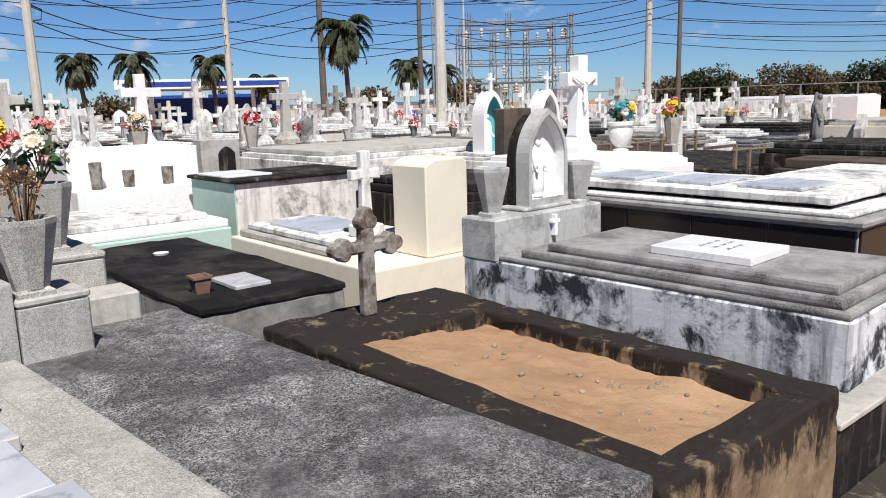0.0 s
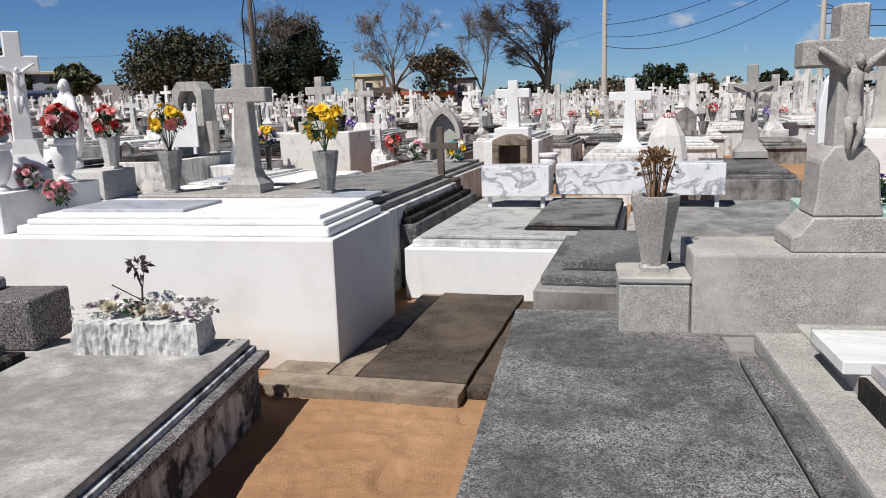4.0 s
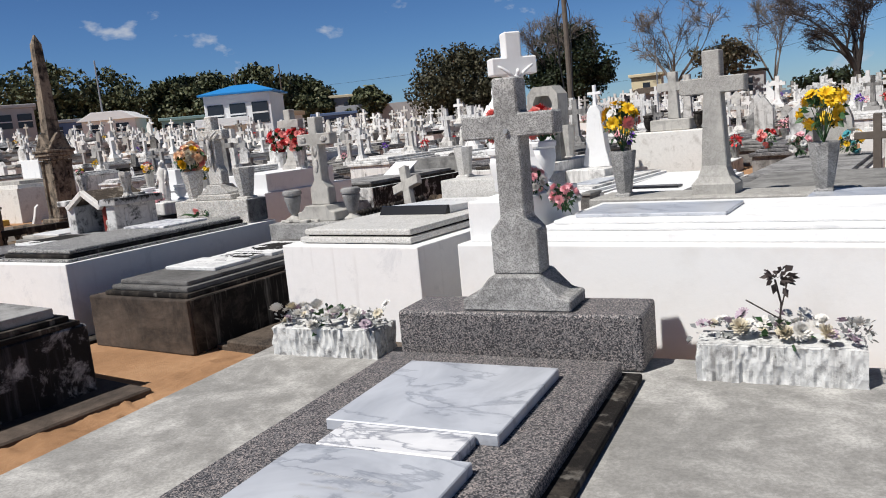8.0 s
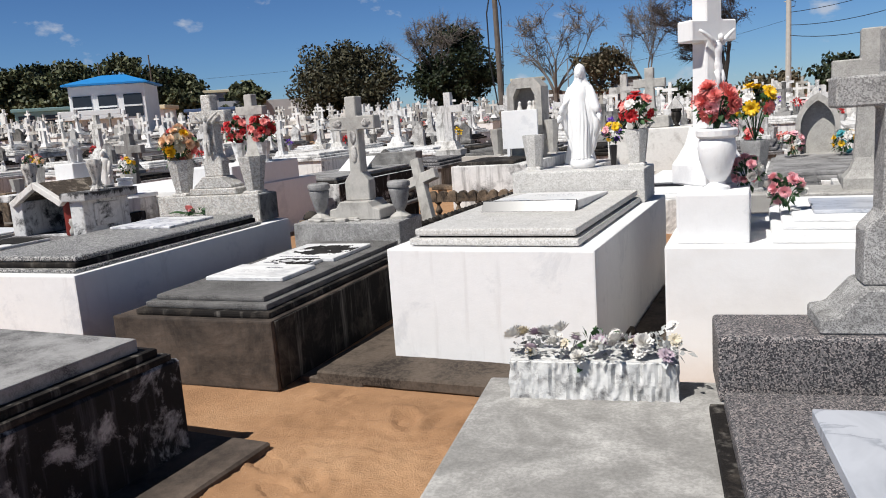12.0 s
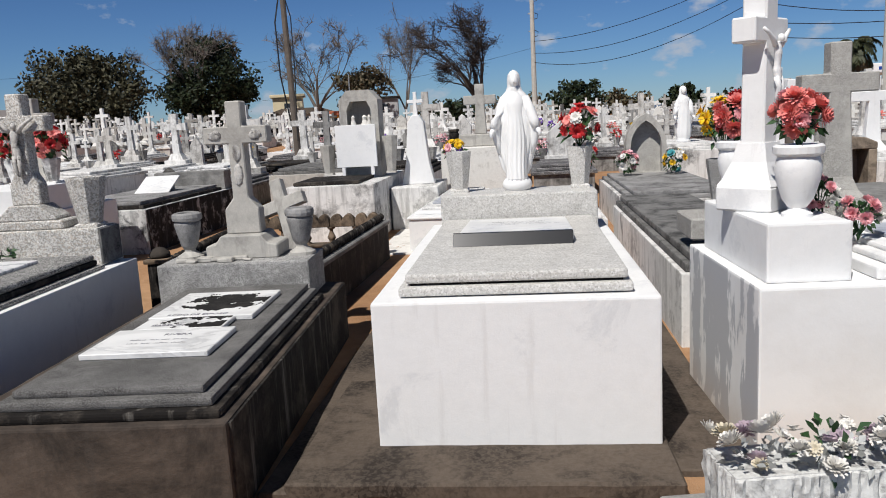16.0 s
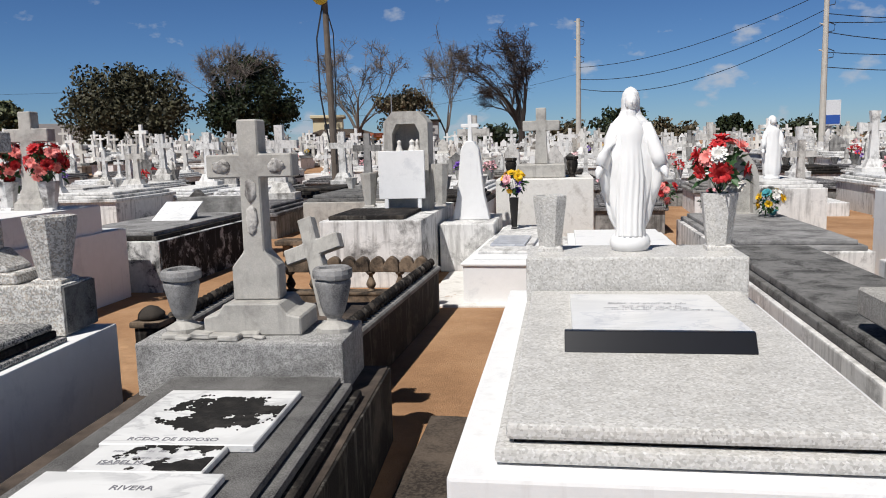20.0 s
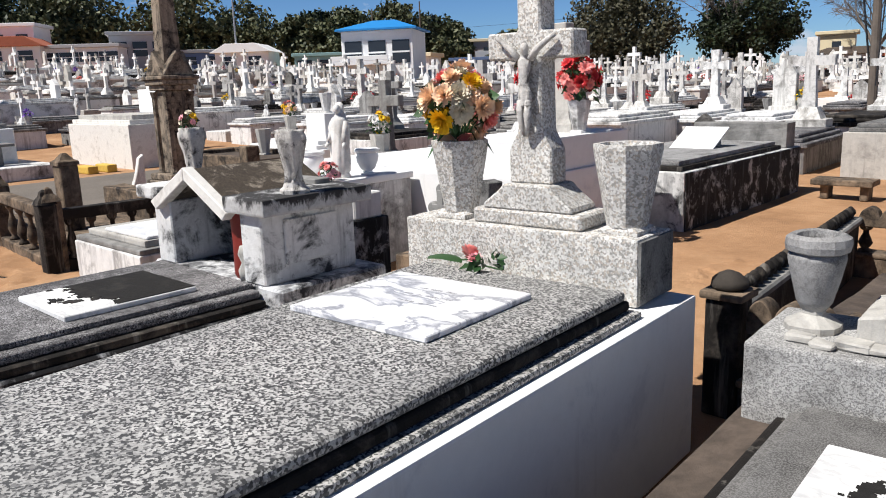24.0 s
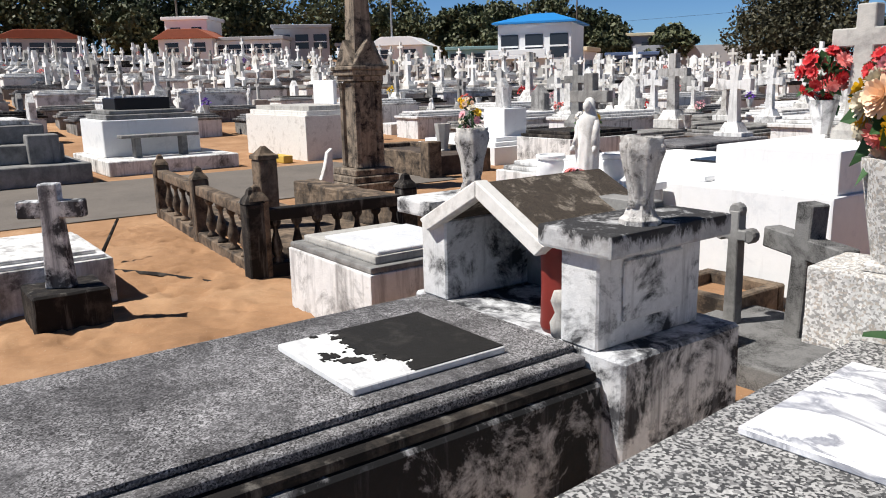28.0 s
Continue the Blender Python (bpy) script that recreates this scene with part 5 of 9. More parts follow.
# ---- concrete grave with dark granite bed ----
def grave_d():
    t = thing("slab_grave", "grey concrete grave platform with dark granite bed", "grave", (-3.6, 1.2, 0))
    part("platform", box(-5.20, -2.075, -.9, 2.42, 0, .37, .012, 2), white_mould, t)
    part("platform_top", box(-5.22, -2.10, -.9, 2.40, .37, .41, .012, 2), smooth_concrete, t)
    part("drip_step", box(-2.10, -2.01, -.9, 2.42, .30, .345, .01, 2), dark_terrazzo, t)
    part("granite_bed", box(-4.29, -3.17, -.9, 2.06, .412, .50, .02, 3), dark_granite, t)
    part("granite_step", box(-4.34, -3.09, -.9, 2.08, .408, .445, .012, 2), black_concrete, t)
    part("head_block", box(-4.30, -3.10, 2.17, 2.50, .413, .668, .02, 3), dark_granite, t)
    for x0, x1, y0, y1, z, sd in ((-4.045, -3.37, 1.125, 1.81, .52, 1), (-3.96, -3.45, .935, 1.12, .517, 2), (-4.02, -3.38, .22, .93, .515, 3)):
        p = part("plaque", box(x0, x1, y0, y1, z - .022, z + .022, .004), veined_marble if sd == 2 else grey_marble, t, "white and grey marble plaque")
        if sd == 3:
            letters(x0 + .15, x1 - .15, y1 - .2, z + .022, 0, .024, faint_ink, p, 3, .07, 41)
    c = thing("stone_cross", "grey terrazzo cross on flared stepped foot", "cross", (-3.70, 2.32, .668))
    part("foot", prism([(-3.95, .668), (-3.42, .668), (-3.42, .725), (-3.475, .735), (-3.53, .79), (-3.57, .835), (-3.80, .835), (-3.84, .79), (-3.89, .735), (-3.95, .725)], 2.20, 2.46, .008), grey_chips, c)
    part("cross", prism([(-3.80, .835), (-3.565, .835), (-3.565, 1.04), (-3.62, 1.10), (-3.62, 1.47), (-3.455, 1.47), (-3.455, 1.578), (-3.62, 1.578), (-3.62, 1.74), (-3.735, 1.74), (-3.735, 1.578), (-3.90, 1.578), (-3.90, 1.47), (-3.745, 1.47), (-3.745, 1.10), (-3.80, 1.04)], 2.25, 2.39, .008), grey_chips, c)
    hook = bmesh.new()
    tube(hook, [(-3.68, 2.25, 1.50), (-3.68, 2.235, 1.50)], [.012, .012], 8)
    part("bolt", hook, metal_grey, c)
    swing([t, c], -3.7, 2.3, 9)


grave_d()


def rock_planter(x0, x1, y0, y1, z0, z1, seed, tall=False):
    t = thing("planter_box", "rough whitewashed cement planter with faded artificial flowers", "planter", ((x0 + x1) / 2, (y0 + y1) / 2, z0), "rough planters")
    b = box(x0, x1, y0, y1, z0, z1, 0)
    bmesh.ops.subdivide_edges(b, edges=b.edges[:], cuts=46, use_grid_fill=True)
    cy = (y0 + y1) / 2
    for v in b.verts:
        if v.co.z < z1 - .006:
            q = Vector((v.co.x * 38, v.co.y * 38, v.co.z * 8 + seed))
            k = 1 - 2 * abs(noise.noise(q)) + .5 * noise.noise(q * 2.7)
            v.co.y += (.013 if v.co.y > cy else -.013) * k * (abs(v.co.y - cy) > (y1 - y0) * .45)
            v.co.x += (.010 if v.co.x > (x0 + x1) / 2 else -.010) * k * (min(v.co.x - x0, x1 - v.co.x) < .004)
    part("box", b, planter_white, t)
    part("foliage", leaf_tuft(((x0 + x1) / 2, (y0 + y1) / 2, z1), .10, 26, .04, seed), flower_leaf, t)
    r = random.Random(seed)
    lb = bmesh.new()
    for i in range(int((x1 - x0) / .035)):
        join(lb, leaf_tuft((r.uniform(x0, x1), r.uniform(y0, y1), z1 + .02), .05, 12, .028, seed * 50 + i, .8))
    part("faded_leaves", lb, faded_leaf, t)
    for i in range(int((x1 - x0) / .02)):
        o = new("bloom", r.choice([BLOOM, POMPON])[r.choice(["lilac", "ivory", "lilac", "white", "white"])])
        o.parent = t
        s = r.uniform(.4, .8)
        o.matrix_basis = Matrix.Translation((r.uniform(x0, x1) - t.location.x, r.uniform(y0 - .02, y1) - t.location.y, z1 - z0 + r.uniform(.02, .09))) @ pose(0, 0, 0, r.uniform(-40, 60), r.uniform(-40, 40), 0) @ Matrix.Diagonal((s, s, s, 1))
    if tall:
        st = bmesh.new()
        cx = (x0 + x1) / 2
        tube(st, [(cx, y0 + .1, z1), (cx + .01, y0 + .1, z1 + .15), (cx - .01, y0 + .08, z1 + .25)], [.005] * 3, 4)
        tube(st, [(cx + .01, y0 + .1, z1 + .08), (cx - .12, y0 + .06, z1 + .17)], [.003] * 2, 4)
        tube(st, [(cx + .005, y0 + .1, z1 + .1), (cx + .035, y0 + .09, z1 + .24)], [.003] * 2, 4)
        join(st, leaf_tuft((cx, y0 + .09, z1 + .25), .04, 34, .035, seed + 3, .3))
        part("dry_sprig", st, leaf_dusk, t)
    return t


planter_white = weathered("whitewashed_rough_cement", (0.70, 0.70, 0.68), (0.26, 0.255, 0.25), 0.58, 0.08, 16.0, streak=0.3, streak_col=(0.22, 0.21, 0.2), tint=0.3, bump_s=0.6)
swing([rock_planter(-2.868, -2.257, 2.13, 2.32, .41, .57, 51, True), rock_planter(-5.083, -4.448, 2.17, 2.37, .41, .565, 52)], -3.7, 2.3, 9)


# ---- the white tomb with the robed statue ----
def tomb_e():
    t = thing("statue_tomb", "white painted tomb with pale speckled granite slab", "tomb", (-5.66, 4.3, 0))
    part("paving", box(-6.66, -4.98, 2.90, 4.2, 0, .075, .012, 1, .004), paver, t, "dark paving apron")
    part("body", box(-6.31, -5.01, 3.28, 5.85, .0, .76, .012, 2), white, t)
    part("granite_step", box(-6.19, -5.12, 3.36, 5.30, .767, .81, .012, 2), pale_granite, t)
    part("joint", box(-6.14, -5.16, 3.41, 5.28, .81, .822, 0), black_concrete, t)
    part("granite_lid", box(-6.16, -5.14, 3.39, 5.29, .822, .866, .012, 2), pale_granite, t)
    p = part("plaque", prism([(4.19, .866), (5.10, .866), (5.10, .885), (4.19, .93)], -5.97, -5.33, .003, "x"), white_marble, t, "grey-white marble plaque with blurred letters")
    ins = letters(-5.90, -5.42, 0, 0, 0, .05, gilt_ink, p, 1, .1, 5)
    fine = letters(-5.88, -5.40, -.07, 0, 0, .026, gilt_ink, p, 3, .045, 6)
    slope = math.degrees(math.atan2(-.045, .91))
    for o in (ins, fine):
        o.matrix_basis = Matrix.Translation((0, .50, .9015)) @ Matrix.Rotation(math.radians(slope), 4, "X") @ Matrix.Translation((0, 4.3, 0))
    part("black_plaque", prism([(4.12, .866), (4.19, .866), (4.19, .935), (4.165, .935)], -6.0, -5.335, .002, "x"), black_stone, t, "polished black granite edge")
    part("head_block", box(-6.19, -5.09, 5.33, 5.80, .762, 1.03, .012, 2), pale_granite, t)
    s = solo("statue", mantled_figure(-5.645, 5.60, 1.03, .865), statue_white, "white painted statue of a robed woman with open hands", "statue", (-5.645, 5.60, 1.03), smooth=True)
    for x in (-6.07, -5.19):
        square_vase(x, 5.60, 1.03, .12, .18, .30, pale_granite, "pale granite tapered vase beside statue", "statue tomb vases")
    bouquet((-5.19, 5.60, 1.32), .14, ["red", "coral", "white", "red"], 15, "red and white artificial flowers in a granite vase", 61)


tomb_e()


# ---- the brown tomb with cross and two urns ----
def ragged(x, y, f):
    """Fractal noise for torn outlines."""
    return sum(noise.noise(Vector((x * f * 2 ** k, y * f * 2 ** k, 3 + k))) * .8 * .62 ** k for k in range(5))


def film(x0, x1, y0, y1, z, inside, n=84):
    """A thin ragged film lying flat: the cells of a fine grid that pass the test, 3 mm thick at its rim."""
    b = bmesh.new()
    keep = {(i, j) for i in range(n) for j in range(n) if inside(x0 + (x1 - x0) * (i + .5) / n, y0 + (y1 - y0) * (j + .5) / n)}
    vs = {}
    def v(i, j, k):
        if (i, j, k) not in vs:
            vs[i, j, k] = b.verts.new((x0 + (x1 - x0) * i / n, y0 + (y1 - y0) * j / n, z - .003 * k))
        return vs[i, j, k]
    for i, j in keep:
        b.faces.new((v(i, j, 0), v(i + 1, j, 0), v(i + 1, j + 1, 0), v(i, j + 1, 0)))
        for di, dj, p, q in ((-1, 0, (i, j + 1), (i, j)), (1, 0, (i + 1, j), (i + 1, j + 1)), (0, -1, (i, j), (i + 1, j)), (0, 1, (i + 1, j + 1), (i, j + 1))):
            if (i + di, j + dj) not in keep:
                b.faces.new((v(*p, 0), v(*p, 1), v(*q, 1), v(*q, 0)))
    return b


def tomb_g():
    t = thing("brown_tomb", "brown stained concrete tomb with dark stepped slab", "tomb", (-7.4, 4.0, 0))
    part("body", box(-8.07, -6.87, 2.67, 5.35, 0, .43, .012, 2, .004), brown_concrete, t)
    part("step", box(-7.92, -6.91, 2.72, 4.82, .43, .47, .014, 2), black_concrete, t)
    part("step", box(-7.87, -6.95, 2.76, 4.80, .47, .51, .014, 2), lid_cement, t)
    part("lid", box(-7.82, -7.0, 2.81, 4.78, .51, .545, .012, 2), lid_cement, t)
    # black skin on the east side: mould, and that side's shade put into colour
    part("mould_face", rough_up(box(-6.872, -6.858, 2.70, 5.33, .01, .425, .004, 4), .003, 7), black_concrete, t, "mouldy side with its shade painted in black")
    p = part("plaque", box(-7.69, -7.105, 3.868, 4.48, .545, .575, .004), flaked_marble, t, "white marble plaque half hidden by black lichen")
    b = film(-7.68, -7.115, 3.88, 4.47, .578, lambda x, y: ((y - 4.19) / .20) ** 2 + ((x + 7.34) / .27) ** 2 + 1.25 * ragged(x, y, 9) < .80)
    part("lichen", b, lichen, t, "ragged black lichen film")
    p2 = part("plaque", box(-7.675, -7.20, 3.64, 3.866, .545, .572, .004), flaked_marble, t)
    part("lichen", film(-7.66, -7.21, 3.65, 3.86, .575, lambda x, y: (x + 7.66) / .45 + 1.1 * ragged(x + 3, y, 11) > .72), lichen, t, "ragged black lichen film")
    p3 = part("plaque", box(-7.74, -7.12, 3.21, 3.632, .545, .574, .004), flaked_marble, t)
    letters(-7.62, -7.3, 3.80, .572, 0, .022, gilt_ink, p2, 3, .055, 3)
    text_on("RCDO DE ESPOSO", -7.60, 3.90, .5757, .042, p)
    text_on("ISABEL M.", -7.60, 3.70, .5727, .04, p2)
    text_on("RIVERA", -7.45, 3.50, .5747, .045, p3)
    letters(-7.62, -7.22, 3.42, .574, 0, .022, gilt_ink, p3, 2, .06, 13)
    part("plinth", box(-8.04, -7.0, 4.83, 5.32, .36, .695, .014, 2, .004), grey_chips, t)
    swing([t], -7.4, 4.0, 3.2)
    c = thing("stone_cross", "weathered pale concrete cross on stepped foot", "cross", (-7.55, 5.12, .695))
    part("foot", prism([(-7.80, .696), (-7.30, .696), (-7.30, .79), (-7.37, .805), (-7.41, .86), (-7.69, .86), (-7.73, .805), (-7.80, .79)], 4.96, 5.28, .008), pale_concrete, c)
    part("cross", prism([(-7.67, .86), (-7.43, .86), (-7.43, 1.03), (-7.495, 1.11), (-7.497, 1.48), (-7.33, 1.48), (-7.33, 1.60), (-7.497, 1.60), (-7.497, 1.77), (-7.603, 1.77), (-7.603, 1.60), (-7.77, 1.60), (-7.77, 1.48), (-7.603, 1.48), (-7.605, 1.11), (-7.67, 1.03)], 5.05, 5.18, .008), pale_concrete, c)
    for rx, rz, rw, rh in ((-7.69, 1.54, .045, .035), (-7.41, 1.54, .045, .035), (-7.55, 1.42, .03, .06), (-7.55, 1.27, .032, .075)):
        k = rough_up(ball((rx, 5.05, rz), rw, .014, rh, 12, 8), .012, 38)
        part("relief", k, cast_relief, c, "worn cast relief, partly broken off", True)
    swing([c], -7.55, 5.12, 3.2)
    for x, y in ((-7.955, 5.06), (-7.155, 5.10)):
        u = thing("urn", "small grey cement urn with broken rim", "urn", (x, y, .695), "grey cement urns")
        part("foot", rough_up(lathe([(.088, 0), (.088, .022), (.06, .04), (.036, .055), (.036, .075)], 12, (x, y, .695), .5), .004, 20), pale_concrete, u)
        part("bowl", rough_up(lathe([(.04, .07), (.058, .10), (.078, .18), (.092, .245), (.090, .262), (.074, .27)], 16, (x, y, .695)), .003, 16), slab_cement, u, smooth=True)
        part("rim", rough_up(lathe([(.074, .262), (.100, .275), (.104, .295), (.100, .318), (.082, .33), (.066, .325), (.06, .29)], 16, (x, y, .695)), .004, 14), slab_cement, u)
    for k in range(7):
        x, y = -7.93 + .075 * k + RNG.uniform(-.02, .02), 4.90 + RNG.uniform(-.03, .05)
        s = RNG.uniform(.025, .055)
        solo("stone_shard", rough_up(box(x - s, x + s, y - s * .7, y + s * .7, .695, .695 + s * .6, .006), .01, 30), pale_concrete, "broken stone piece lying on plinth", "stone", (x, y, .695), "stone shards")


tomb_g()


def balustrade(x0, y0, x1, y1, h, material, label, post_every=1.25, gap=.17, finial=True, z=0.0, name="balustrade"):
    """Posts, a base rail, a top rail and turned balusters along one straight line."""
    L = math.hypot(x1 - x0, y1 - y0)
    ang = math.degrees(math.atan2(y1 - y0, x1 - x0))
    t = thing(name, label, "balustrade", (x0, y0, z))
    def put(nm, bm, m=material, sm=False):
        ob = new(nm, to_mesh(nm, bm, m, sm))
        ob.parent = t
        ob.matrix_basis = pose(0, 0, 0, 0, 0, ang)
        return ob
    put("base_rail", box(0, L, -.07, .07, 0, .12, .01))
    put("top_rail", box(0, L, -.06, .06, h - .10, h, .015, 2))
    me = baluster_mesh("baluster", h - .22, .05, material)
    k = max(1, round(L / post_every))
    posts = [L * i / k for i in range(k + 1)]
    for p in posts:
        b = box(p - .075, p + .075, -.085, .085, 0, h + .06, .012)
        put("post", b)
        if finial:
            put("post_cap", lathe([(.12, h + .06), (.10, h + .09), (.055, h + .13), (.04, h + .17), (.01, h + .19)], 4, (p, 0, 0), 0, math.pi / 4))
    i = gap
    while i < L - .05:
        if all(abs(i - p) > .11 for p in posts):
            o = new("baluster", me)
            o.parent = t
            o.matrix_basis = pose(0, 0, 0, 0, 0, ang) @ Matrix.Translation((i, 0, .12))
        i += gap
    return t


# ---- the low scalloped wall behind the brown tomb ----
def scallop_wall(x0, y0, x1, y1, h, mat=None, gap=.1, s=1.0):
    t = thing("scalloped_wall", "blackened cement kerb wall with a row of small scallops", "wall", (x0, y0, 0))
    L = math.hypot(x1 - x0, y1 - y0)
    ang = math.degrees(math.atan2(y1 - y0, x1 - x0))
    for nm, bm in (("wall", box(0, L, -.05, .05, 0, h, .01)), ("coping", box(-.02, L, -.075, .075, h, h + .05, .012))):
        o = new(nm, to_mesh(nm, bm, (mat or black_concrete) if nm == "wall" else concrete))
        o.parent = t
        o.matrix_basis = pose(0, 0, 0, 0, 0, ang)
    me = to_mesh("scallop", rough_up(lathe([(.030, 0), (.022, .02), (.040, .045), (.036, .07), (.014, .095), (.002, .10)], 9), .004, 30), mat or black_concrete, True)
    n = int(L / gap)
    for i in range(n):
        o = new("scallop", me)
        o.parent = t
        o.matrix_basis = pose(0, 0, 0, 0, 0, ang) @ Matrix.Translation((gap / 2 + i * gap, 0, h + .045)) @ Matrix.Rotation(i * 2.1, 4, "Z") @ Matrix.Scale(s, 4)
    return t


def openwork_wall(x0, y0, x1, y1, h, label, bays, mat):
    """Small balusters on a kerb under a frieze of rounded lobes with dips between."""
    t = thing("openwork_wall", label, "wall", (x0, y0, 0))
    L = math.hypot(x1 - x0, y1 - y0)
    ang = math.degrees(math.atan2(y1 - y0, x1 - x0))
    def put(nm, bm, m, sm=False):
        o = new(nm, to_mesh(nm, bm, m, sm))
        o.parent = t
        o.matrix_basis = pose(0, 0, 0, 0, 0, ang)
    put("kerb", box(0, L, -.09, .09, 0, h * .30, .012, 2, .006), mat)
    put("ledge", box(-.01, L + .01, -.10, .10, h * .30, h * .36, .012, 2), old_stone)
    step = L / bays
    me = baluster_mesh("baluster", h * .36, .05, mat)
    for i in range(bays + 1):
        o = new("baluster", me)
        o.parent = t
        o.matrix_basis = pose(0, 0, 0, 0, 0, ang) @ Matrix.Translation((min(L - .05, max(.05, i * step)), 0, h * .36))
    for i in range(bays):
        a, c = i * step + .004, (i + 1) * step - .004
        n = 16
        pts = [(a, h * .72), (c, h * .72)]
        for k in range(n + 1):
            q = k / n
            pts.append((c + (a - c) * q, h * (.86 + .14 * abs(math.sin(q * math.pi * 2)) ** .6)))
        put("frieze", rough_up(prism(pts, -.05, .05, .006), .005, 18), old_stone)
    return t


scallop_wall(-7.36, 5.6, -7.24, 8.65, .41, None, .085, .95)
scallop_wall(-8.60, 5.85, -8.82, 8.7, .41, None, .085, .95)
openwork_wall(-8.78, 8.74, -7.30, 8.74, .54, "brown openwork kerb wall with small balusters", 5, old_stone)
openwork_wall(-8.42, 5.72, -7.44, 5.66, .58, "blackened openwork kerb wall with small balusters", 4, black_concrete)
cp = thing("kerb_post", "blackened cement corner post with round cap", "post", (-8.52, 5.72, 0))
part("shaft", rough_up(box(-8.60, -8.44, 5.64, 5.80, 0, .56, .015, 3), .008, 12), black_concrete, cp)
part("moulding", box(-8.62, -8.42, 5.62, 5.82, .56, .60, .015, 2), old_stone, cp)
part("cap", rough_up(lathe([(.07, .60), (.085, .615), (.08, .64), (.045, .67), (.012, .68)], 10, (-8.52, 5.72, 0)), .012, 20), curb_concrete, cp, "rounded cap", True)


def leaning_cross():
    b = prism(cross_outline(0, 0, .80, .55, .24, .12, .15, .12), -.045, .045, .008)
    bmesh.ops.transform(b, matrix=pose(-7.74, 6.9, .34, -12, -19, -8), verts=b.verts)
    solo("leaning_cross", b, pale_concrete, "plain concrete cross leaning among broken pots", "cross", (-7.78, 6.9, .36))
    k = box(-8.3, -7.45, 6.4, 7.4, 0, .36, .015, 1, .008)
    solo("rubble_bed", k, brown_concrete, "rough cement bed strewn with broken pots", "grave", (-7.65, 6.8, 0))


leaning_cross()


# ---- the white tomb with granite slab and crucifix ----
def tomb_h():
    t = thing("granite_tomb", "white painted tomb with black and white granite slab", "tomb", (-9.1, 4.0, 0))
    part("body", box(-9.56, -8.385, 2.61, 5.22, 0, .685, .012, 2), white, t)
    part("step", box(-9.51, -8.43, 2.67, 4.82, .685, .712, .012, 2), granite, t)
    part("step", box(-9.48, -8.47, 2.71, 4.80, .712, .75, .014, 3), black_concrete, t)
    # dark plate on the east end: mould, deepened by shade put into its colour
    part("mould_face", rough_up(box(-8.492, -8.478, 4.905, 5.195, .70, .945, .004, 4), .004, 16), dark_slab_cement, t, "dark mouldy end with shade in its colour")
    part("slab", box(-9.45, -8.475, 2.73, 4.78, .75, .79, .02, 3), granite, t)
    p = part("plaque", box(-9.345, -8.71, 3.93, 4.51, .79, .812, .004), veined_marble, t, "white marble plaque with strong grey veins")
    letters(-9.12, -8.85, 4.35, .812, 0, .018, gilt_ink, p, 3, .08, 8)
    part("head_block", box(-9.66, -8.49, 4.90, 5.20, .69, .955, .012, 2, .003), rough_granite, t)
    c = thing("crucifix", "crucifix of weathered granite chips with carved figure", "crucifix", (-9.03, 5.05, .955))
    part("step", box(-9.29, -8.75, 4.93, 5.17, .956, 1.02, .01), rough_granite, c)
    part("foot", prism([(-9.24, 1.02), (-8.80, 1.02), (-8.80, 1.04), (-8.88, 1.10), (-8.91, 1.13), (-9.13, 1.13), (-9.16, 1.10), (-9.24, 1.04)], 4.94, 5.15, .008), rough_granite, c)
    part("cross", prism([(-9.13, 1.13), (-8.92, 1.13), (-8.92, 1.27), (-8.965, 1.35), (-8.97, 1.64), (-8.82, 1.64), (-8.82, 1.75), (-8.97, 1.75), (-8.97, 1.90), (-9.08, 1.90), (-9.08, 1.75), (-9.23, 1.75), (-9.23, 1.64), (-9.08, 1.64), (-9.085, 1.35), (-9.13, 1.27)], 4.99, 5.11, .008), rough_granite, c)
    part("corpus", corpus(-9.025, 4.975, 1.33, .40, .14), cast_relief, c, smooth=True)
    vs = [square_vase(x, 5.03, .955, .15, .25, .35, rough_granite, "tapered vase of weathered granite chips", "granite tomb vases") for x in (-9.43, -8.60)]
    f = bouquet((-9.43, 5.03, 1.29), .175, ["peach", "ivory", "coral", "peach", "yellow", "pink", "ivory", "peach", "coral", "yellow"], 34, "peach and cream artificial daisies in a granite vase", 71, .17, .78, full=True)
    g = thing("cut_flower", "coral flower with broad green leaf lying on granite slab", "flowers", (-9.22, 4.81, .792))
    b = bmesh.new()
    rows = []
    for k in range(9):
        q = k / 8
        w = .045 * math.sin(math.pi * min(1, q * .92 + .04)) ** .8
        x, y = -9.25 - .17 * q, 4.80 - .03 * q
        rows.append([b.verts.new((x, y - w, .80 + .018 * math.sin(q * 3))), b.verts.new((x, y, .812 + .02 * math.sin(q * 3))), b.verts.new((x, y + w, .803 + .018 * math.sin(q * 3)))])
    for a, c2 in zip(rows, rows[1:]):
        for k in (0, 1):
            b.faces.new((a[k], a[k + 1], c2[k + 1], c2[k]))
    part("leaf", b, flower_leaf, g, "broad green leaf", True)
    b = bmesh.new()
    tube(b, [(-9.32, 4.80, .80), (-9.2, 4.81, .82), (-9.12, 4.79, .803), (-9.03, 4.78, .80)], [.004] * 4, 5)
    part("stem", b, flower_leaf, g)
    part("foliage", leaf_tuft((-9.12, 4.80, .815), .06, 26, .045, 72, .2, .4), flower_leaf, g)
    for k, (x, y, z) in enumerate(((-9.21, 4.80, .845), (-9.17, 4.78, .83))):
        o = new("bloom", POMPON["coral" if k == 0 else "pink"])
        o.parent = g
